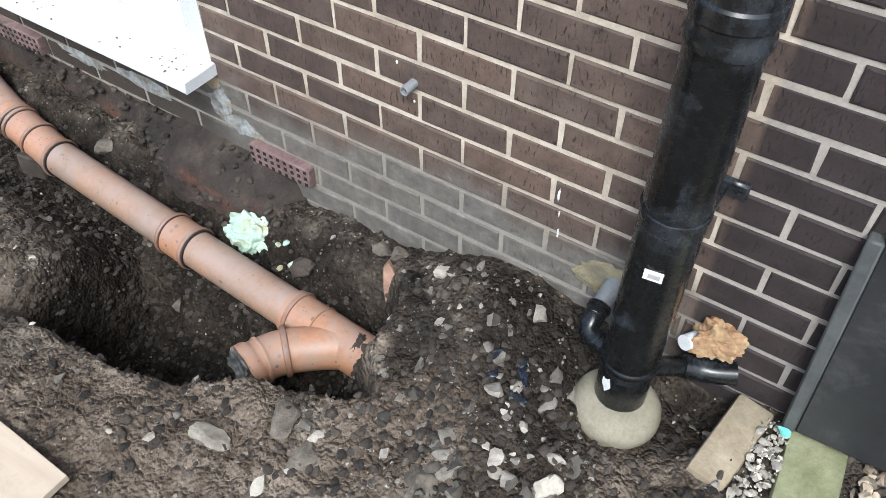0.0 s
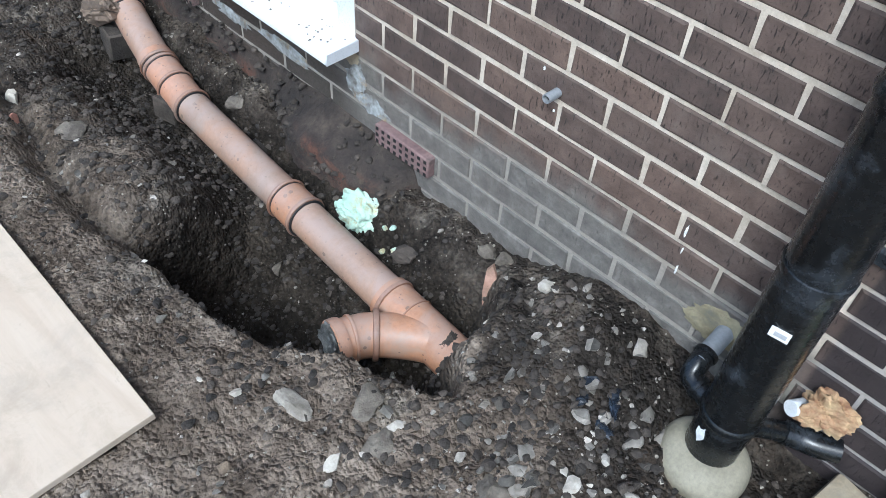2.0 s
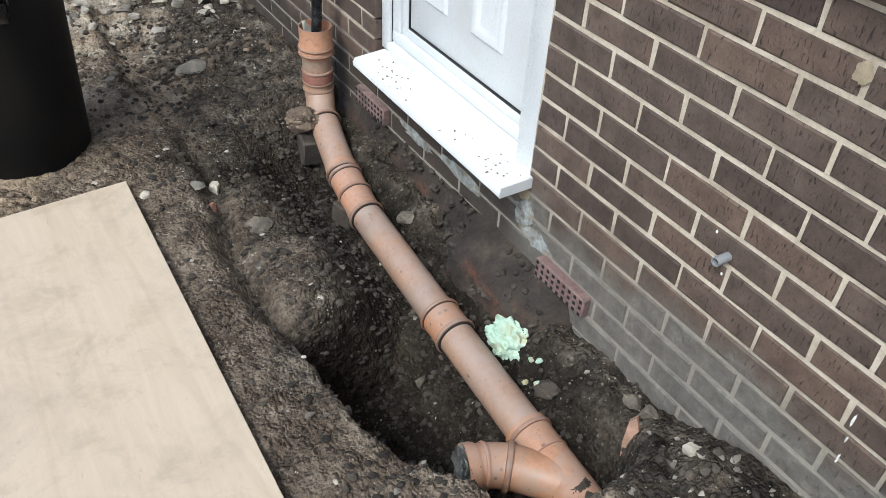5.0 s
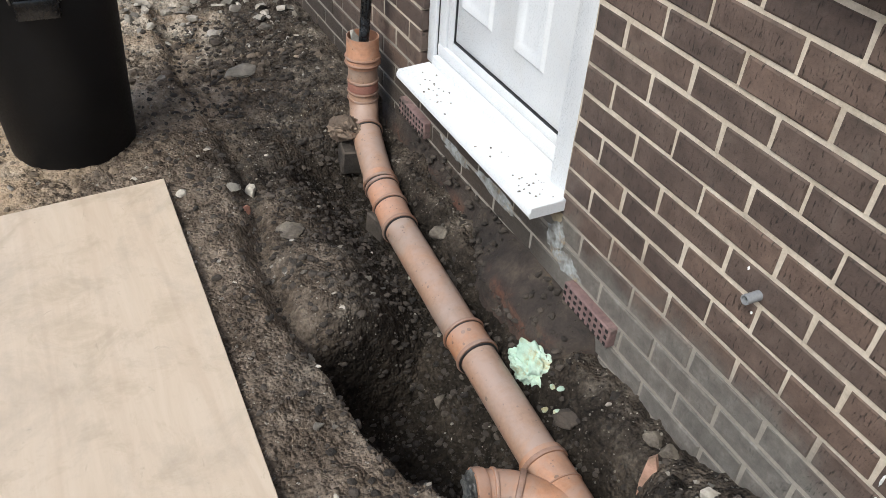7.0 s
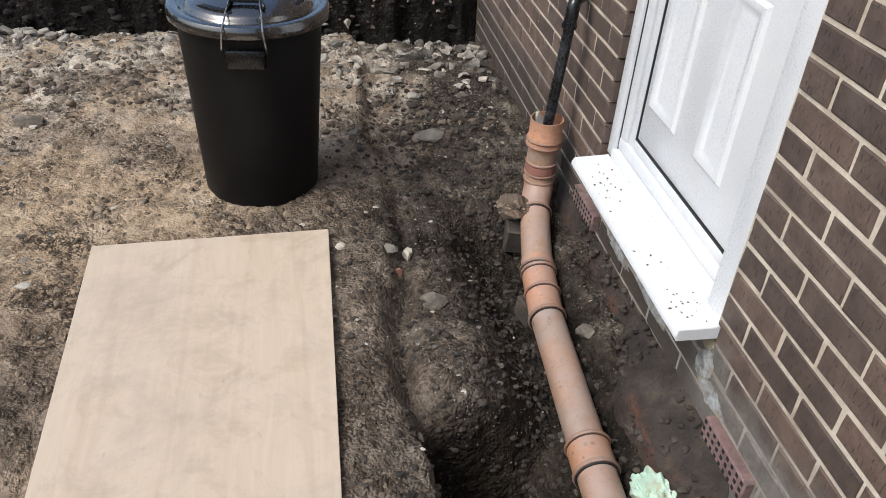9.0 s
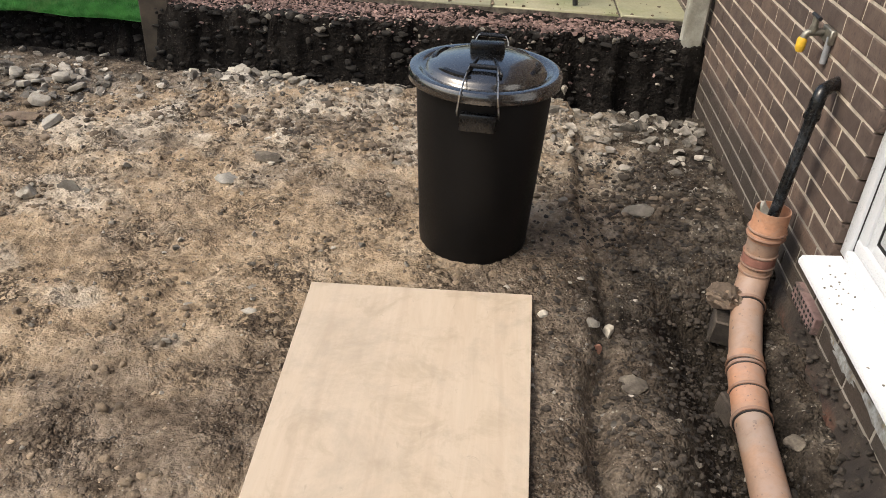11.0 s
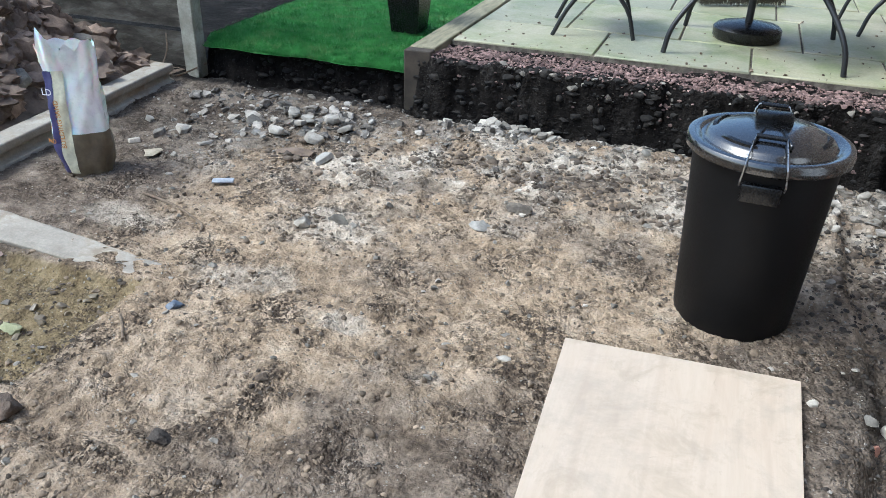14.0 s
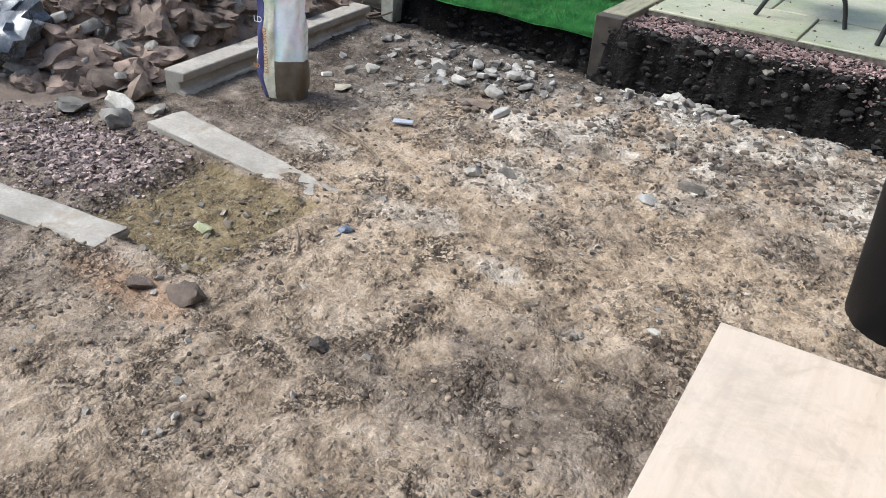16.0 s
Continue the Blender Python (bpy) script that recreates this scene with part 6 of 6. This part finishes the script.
bm = bmesh.new()
xs, ys = spaced((-7.4, -4.74, 0.05)), spaced((0.9, 3.66, 0.05))
g = [[bm.verts.new((x, y, heap_z(x, y) + 0.04)) for x in xs] for y in ys]
for a, b in zip(g, g[1:]):
    for k in range(len(xs) - 1):
        bm.faces.new((a[k], a[k + 1], b[k + 1], b[k]))
hp = part("spoil_heap", shade(bm), "clod_brown")
tagged(hp, "heap of brown clay spoil with rubble against the fence", "spoil heap", kind="stuff")
rng = random.Random(13)
spots = []
for i in range(900):
    x, y = rng.gauss(-5.35, 0.4), rng.gauss(2.35, 0.6)
    if -7.2 < x < -4.82 and 1.2 < y < 3.6:
        spots.append((x, y, max(0.05, heap_z(x, y) + 0.03), sizes(0.02, 0.13, 1.8)))
scatter("heap_clods", "heap_clay", "large brown clay clods tipped on the spoil heap", "soil", spots, 21, 0.1, True)
heap_rng = random.Random(83)
for i in range(110):
    x, y = heap_rng.gauss(-5.1, 0.28), heap_rng.choice((heap_rng.gauss(2.95, 0.35), heap_rng.gauss(2.0, 0.5), heap_rng.gauss(1.6, 0.2)))
    if not (-6.2 < x < -4.8 and 1.2 < y < 3.6):
        continue
    o = part("rubble_piece", slab_piece(heap_rng.uniform(0.03, 0.1), 900 + i), heap_rng.choice(("stone_pale", "stone_mixed", "stone_mixed")))
    o.matrix_world = pose(x, y, max(0.05, heap_z(x, y) + 0.05), heap_rng.uniform(-35, 35), heap_rng.uniform(-35, 35), heap_rng.uniform(0, 360))
    put(o, "broken grey concrete piece lying on the clay heap", "rubble", "broken concrete on the heap")
for i, (x, y, s) in enumerate(((-4.62, 1.42, (0.1, 0.07, 0.06)), (-4.5, 1.3, (0.09, 0.08, 0.05)), (-4.75, 1.25, (0.12, 0.07, 0.04)), (-4.42, 1.48, (0.05, 0.05, 0.03)), (-4.85, 1.55, (0.12, 0.1, 0.09)), (-4.66, 1.58, (0.08, 0.07, 0.09)))):
    stone("rubble_block", x, y, s, 80 + i, "broken rubble block at the foot of the heap", "clod_brown" if i > 3 else "stone_pale", 30 * i, 0.2, "rubble", "rubble blocks by the beam")
# film sack of waste
wb = part("waste_sack", lump((0.32, 0.28, 0.26), 91, 4, 0.5, freq=2.2, smoothed=True), "tarp")
wb.matrix_world = pose(-5.55, 1.35, 0.2)
put(wb, "shiny grey and black plastic sack slumped by the heap", "sack")

bm = bmesh.new()
xs, ys = spaced((-0.3, 0.3, 0.03)), spaced((-0.22, 0.22, 0.03))
g = [[bm.verts.new((x, y, 0.05 * noise.noise(Vector((x * 5, y * 5, 3))) + 0.025 * noise.noise(Vector((x * 14, y * 14, 1))))) for x in xs] for y in ys]
for a, b in zip(g, g[1:]):
    for k in range(len(xs) - 1):
        bm.faces.new((a[k], a[k + 1], b[k + 1], b[k]))
bmesh.ops.solidify(bm, geom=list(bm.faces), thickness=0.004)
fs_ = part("plastic_sheet", shade(bm), "silver_film")
fs_.matrix_world = pose(-5.3, 2.02, heap_z(-5.3, 2.02) + 0.13, 10, 24, 30)
put(fs_, "crumpled silver plastic sheet lying on the spoil heap", "plastic sheet")

# half-empty sand sack, standing
sack = thing("sand_sack", pose(-4.13, 2.06, 0.045, 0, 0, 35), "half-full milky plastic building sand sack standing open", "sack")


def sack_ring(z):
    """Half width and half depth of the sack at a height."""
    t = z / 0.62
    w = mix(0.105, 0.12, sstep(t, 0, 0.25)) + 0.008 * math.sin(7 * t)
    d = mix(0.09, 0.03, sstep(t, 0.3, 0.95)) * (0.85 + 0.15 * sstep(t, 0.0, 0.1))
    return w, d


def sack_shell(z0, z1, grow, a0=0.0, a1=360.0, n=64, ragged=0.0):
    bm = bmesh.new()
    zs = spaced((z0, z1, 0.02))
    full = a1 - a0 >= 359
    cols = n if full else n + 1
    rows = []
    for z in zs:
        w, d = sack_ring(z)
        r = []
        for i in range(cols):
            a = radians(a0 + (a1 - a0) * i / n)
            c, s = math.cos(a), math.sin(a)
            c, s = math.copysign(abs(c) ** 0.7, c), math.copysign(abs(s) ** 0.7, s)
            f = 0.012 * noise.noise(Vector((c * 2.2, s * 2.2, z * 7))) + 0.006 * noise.noise(Vector((c * 4, s * 4, z * 26)))
            zz = z + ragged * (z == zs[-1]) * noise.noise(Vector((c * 2, s * 2, 5)))
            r.append(bm.verts.new(((w + grow + f) * c, (d + grow + f) * s, zz)))
        rows.append(r)
    for a, b in zip(rows, rows[1:]):
        for i in range(n):
            j = (i + 1) % n if full else i + 1
            bm.faces.new((a[i], a[j], b[j], b[i]))
    if full and z0 == 0:
        bm.faces.new(list(reversed(rows[0])))
    return shade(bm)


part("film", sack_shell(0.2, 0.62, 0.0, ragged=0.1), "clear_sack", sack, "milky translucent film, empty above the sand")
part("sand_fill", sack_shell(0.0, 0.215, 0.002), "sack_sand", sack, "brown sand showing through the film")
part("print_panel", sack_shell(0.02, 0.17, 0.004, 196, 236, 14), "purple", sack, "purple printed panel")
part("print_panel", sack_shell(0.33, 0.5, 0.004, 196, 236, 14), "purple", sack, "purple printed panel")
part("print_panel", sack_shell(0.17, 0.33, 0.004, 215, 236, 10), "purple", sack, "purple printed panel")
part("print_stripe", sack_shell(0.02, 0.5, 0.004, 237, 262, 10), "cream", sack, "cream printed stripe")


def lettering(text, size, material, m, parent):
    cu = bpy.data.curves.new("lettering", "FONT")
    cu.body, cu.size, cu.extrude, cu.align_x = text, size, 0.0008, "CENTER"
    tmp = bpy.data.objects.new("lettering", cu)
    scene.collection.objects.link(tmp)
    dg = bpy.context.evaluated_depsgraph_get()
    me = bpy.data.meshes.new_from_object(tmp.evaluated_get(dg))
    bpy.data.objects.remove(tmp)
    me.materials.clear()
    me.materials.append(M[material])
    o = new("lettering", me)
    o.parent = parent
    o.matrix_local = m
    return o


def on_sack(angle, z, turn):
    a = radians(angle)
    w, d = sack_ring(z)
    c, s = math.cos(a), math.sin(a)
    c, s = math.copysign(abs(c) ** 0.7, c), math.copysign(abs(s) ** 0.7, s)
    nrm = Vector((c / w, s / d, 0)).normalized()
    p = Vector(((w + 0.012) * c, (d + 0.012) * s, z)) + nrm * 0.012
    up = Vector((0, 0, 1))
    right = up.cross(nrm)
    rot = Matrix((right, up, nrm)).transposed().to_4x4()
    return Matrix.Translation(p) @ rot @ pose(0, 0, 0, 0, 0, turn)


lettering("BUILDING SAND", 0.031, "letter_orange", on_sack(252, 0.27, 90), sack)
lettering("LD", 0.042, "letter_white", on_sack(222, 0.4, 0), sack)
lettering("ND", 0.03, "letter_orange", on_sack(222, 0.18, 0), sack)

# slabs and gravel at the near left
def worn_slab(length, near_w, far_w, seed):
    """A concrete edging slab with crumbled edges, narrowing to one end."""
    bm = bmesh.new()
    bmesh.ops.create_cube(bm, size=1.0)
    bmesh.ops.subdivide_edges(bm, edges=list(bm.edges), cuts=14, use_grid_fill=True)
    for v in bm.verts:
        x, y, z = v.co
        k = max(abs(x), abs(y)) * 2
        n1 = noise.noise(Vector((x * 9, y * 4, z * 3 + seed)))
        n2 = noise.noise(Vector((x * 26, y * 11, seed)))
        wide = mix(near_w, far_w, x + 0.5) + 0.012 * n1 + 0.006 * n2
        top_ = 0.05 - 0.008 * sstep(k, 0.86, 1.0) + 0.003 * n1 + 0.002 * n2
        v.co = Vector((x * length + 0.015 * n1 * k, y * wide, mix(-0.035, top_ - 0.03, z + 0.5)))
    bmesh.ops.recalc_face_normals(bm, faces=bm.faces)
    return shade(bm)


s1 = part("concrete_slab", worn_slab(1.12, 0.2, 0.13, 3.0), "slab")
s1.matrix_world = pose(-3.74, 1.405, 0.045, 0, 2.2, -3)
put(s1, "pale concrete edging slab lying in the soil", "slab", "concrete edging slabs")
s2 = part("concrete_slab", worn_slab(1.0, 0.17, 0.16, 8.0), "slab")
s2.matrix_world = pose(-4.1, 0.53, 0.058, 0, 1.4, 10)
put(s2, "pale concrete edging slab lying in the soil", "slab", "concrete edging slabs")
spots = []
for i in range(2600):
    x, y = rng.gauss(-4.35, 0.28), rng.gauss(0.98, 0.15)
    if not (-3.85 < x):
        spots.append((x, y, None, sizes(0.005, 0.017, 1.6)))
scatter("brown_gravel", "dark_gravel", "loose brown and grey gravel between the slabs", "gravel", spots, 23)
spots = [(rng.uniform(-3.85, -3.25), rng.uniform(0.66, 1.24), None, sizes(0.005, 0.022, 4)) for i in range(110)]
scatter("sand_clods", "sack_sand", "tan damp sand lumps in the cut patch", "sand", spots, 24)
stone("stone", -3.48, 0.93, (0.05, 0.035, 0.025), 95, "flat greenish stone in the sand patch", "mossy")
stone("stone", -3.12, 0.55, (0.07, 0.045, 0.035), 96, "tan clod at the edge of the sand patch", "clod_brown")
stone("stone", -3.3, 0.5, (0.04, 0.03, 0.025), 97, "small tan clod by the sand patch", "clod_brown")
lf = part("dry_leaf", lump((0.05, 0.04, 0.006), 98, 2, 0.6), "leaf")
lf.matrix_world = pose(-3.98, 2.33, 0.065)
put(lf, "curled pale dead leaf on the soil", "leaf")

# ---- on the turf and patio ----
pl = thing("planter", pose(-3.42, 4.42, 0.29), "tall black square plastic planter on the turf", "planter")
bm = bmesh.new()
r = [[bm.verts.new((sx * w, sy * w, z)) for sx, sy in ((-1, -1), (1, -1), (1, 1), (-1, 1))] for w, z in ((0.095, 0.0), (0.14, 0.5), (0.15, 0.5), (0.15, 0.54), (0.125, 0.54), (0.12, 0.48))]
for a, b in zip(r, r[1:]):
    for i in range(4):
        bm.faces.new((a[i], a[(i + 1) % 4], b[(i + 1) % 4], b[i]))
bm.faces.new(list(reversed(r[0]))), bm.faces.new(r[-1])
part("pot", bm, "black_bin", pl)

PZ = 0.36
umb = thing("parasol_base", pose(-1.23, 4.9, PZ), "round black parasol base with a pole", "parasol base")
part("base", lathe([(0.0, 0.0), (0.2, 0.0), (0.215, 0.02), (0.215, 0.07), (0.195, 0.09), (0.08, 0.11), (0.045, 0.115), (0.0, 0.115)], 48), "black_bin", umb)
part("pole", tube([(0, 0, 0.1), (0, 0, 2.2)], 0.024, 16), "grey_metal", umb)


def chair(x, y, rz, label):
    """A tubular steel garden chair; mostly its legs show."""
    c = thing("garden_chair", pose(x, y, PZ, 0, 0, rz), label, "chair", "chairs on the patio")
    for s in (-1, 1):
        part("leg", tube(arc([(s * 0.26, 0.25, 0.0), (s * 0.255, 0.16, 0.18), (s * 0.25, -0.02, 0.42)], 4), 0.014, 12), "grey_metal", c)
        part("leg", tube(arc([(s * 0.26, -0.27, 0.0), (s * 0.255, -0.2, 0.2), (s * 0.25, 0.02, 0.42), (s * 0.25, 0.2, 0.5)], 4), 0.014, 12), "grey_metal", c)
        part("arm", tube(arc([(s * 0.27, -0.25, 0.62), (s * 0.27, 0.0, 0.65), (s * 0.26, 0.24, 0.62)], 4), 0.014, 12), "grey_metal", c)
    part("seat", box(-0.25, 0.25, -0.24, 0.24, 0.42, 0.435, 0.004), "grey_metal", c)
    part("backrest", box(-0.25, 0.25, 0.24, 0.255, 0.44, 0.95, 0.004), "grey_metal", c)
    return c


chair(-2.22, 4.73, 100, "black tubular steel garden chair on the patio")
table = thing("garden_table", pose(-1.16, 4.66, PZ), "round black metal garden table with splayed bent legs", "table")
for a in (-150, -40, 40, 140):
    ca, sa = math.cos(radians(a)), math.sin(radians(a))
    part("leg", tube(arc([(0.62 * ca, 0.72 * sa, 0.0), (0.58 * ca, 0.68 * sa, 0.16), (0.44 * ca, 0.52 * sa, 0.34), (0.2 * ca, 0.25 * sa, 0.55), (0.1 * ca, 0.12 * sa, 0.7)], 5), 0.016, 12), "grey_metal", table)
part("tabletop", lathe([(0.0, 0.7), (0.48, 0.7), (0.5, 0.705), (0.5, 0.72), (0.0, 0.722)], 48), "grey_metal", table)
chair(0.05 - 0.35, 5.6, -80, "black tubular steel garden chair beside the table")
brm = thing("broom", pose(-1.29, 6.0, PZ, 0, 0, 27), "wide yard broom head with brown bristles", "broom")
part("stock", box(-0.35, 0.35, -0.035, 0.035, 0.075, 0.115, 0.01), "slate_edge", brm)
bv, bf = [], []
for i in range(900):
    x, y = rng.uniform(-0.345, 0.345), rng.uniform(-0.03, 0.03)
    k = len(bv)
    q = rng.gauss(0, 0.01)
    bv += [(x - 0.003, y, 0.076), (x + 0.003, y, 0.076), (x + q, y * 1.5, 0.0)]
    bf.append((k, k + 1, k + 2))
me = bpy.data.meshes.new("bristles")
me.from_pydata(bv, [], bf)
me.materials.append(M["bristle"])
o = new("bristles", me)
o.parent = brm
spots = [(rng.uniform(-3.0, -0.1), 4.08 + 1.6 * rng.random() ** 2, PZ, sizes(0.003, 0.013, 2)) for i in range(170)]
scatter("leaf_litter", "clod_brown", "brown crumbs and leaf litter on the patio", "litter", spots, 31)

# ---- the bricks of the house wall ----
meshes = {}


def place_brick(s0, s1, zc, i):
    L = round(s1 - s0, 3)
    key = (L, i % 6)
    if key not in meshes:
        meshes[key] = brick_mesh(L, hash((i % 6, int(L * 1000))) % 1000)
        meshes[key].materials.append(M["brick"])
    o = new("brick", meshes[key])
    o.parent = wall
    o.location = (0.0008 * ((i * 7) % 5 - 2), (s0 + s1) / 2, zc)


near_bricks.sort(key=lambda b: abs((b[0] + b[1]) / 2 - 0.3))
for i, (s0, s1, zc) in enumerate(near_bricks[:300]):
    place_brick(s0, s1, zc, i)
bm_v, bm_f = [], []
for i, (s0, s1, zc) in enumerate(near_bricks[300:] + far_bricks):
    L = round(s1 - s0, 3)
    key = (L, i % 6)
    if key not in meshes:
        meshes[key] = brick_mesh(L, i % 6 + int(L * 1000))
        meshes[key].materials.append(M["brick"])
    k = len(bm_v)
    bm_v += [(v.co.x, v.co.y + (s0 + s1) / 2, v.co.z + zc) for v in meshes[key].vertices]
    bm_f += [[k + j for j in p.vertices] for p in meshes[key].polygons]
me = bpy.data.meshes.new("brickwork")
me.from_pydata(bm_v, [], bm_f)
me.materials.append(M["brick_rest"])
o = new("brickwork", me)
o.parent = wall
o["kind"] = "stuff"
for v in list(meshes.values()):
    if v.users == 0:
        bpy.data.meshes.remove(v)
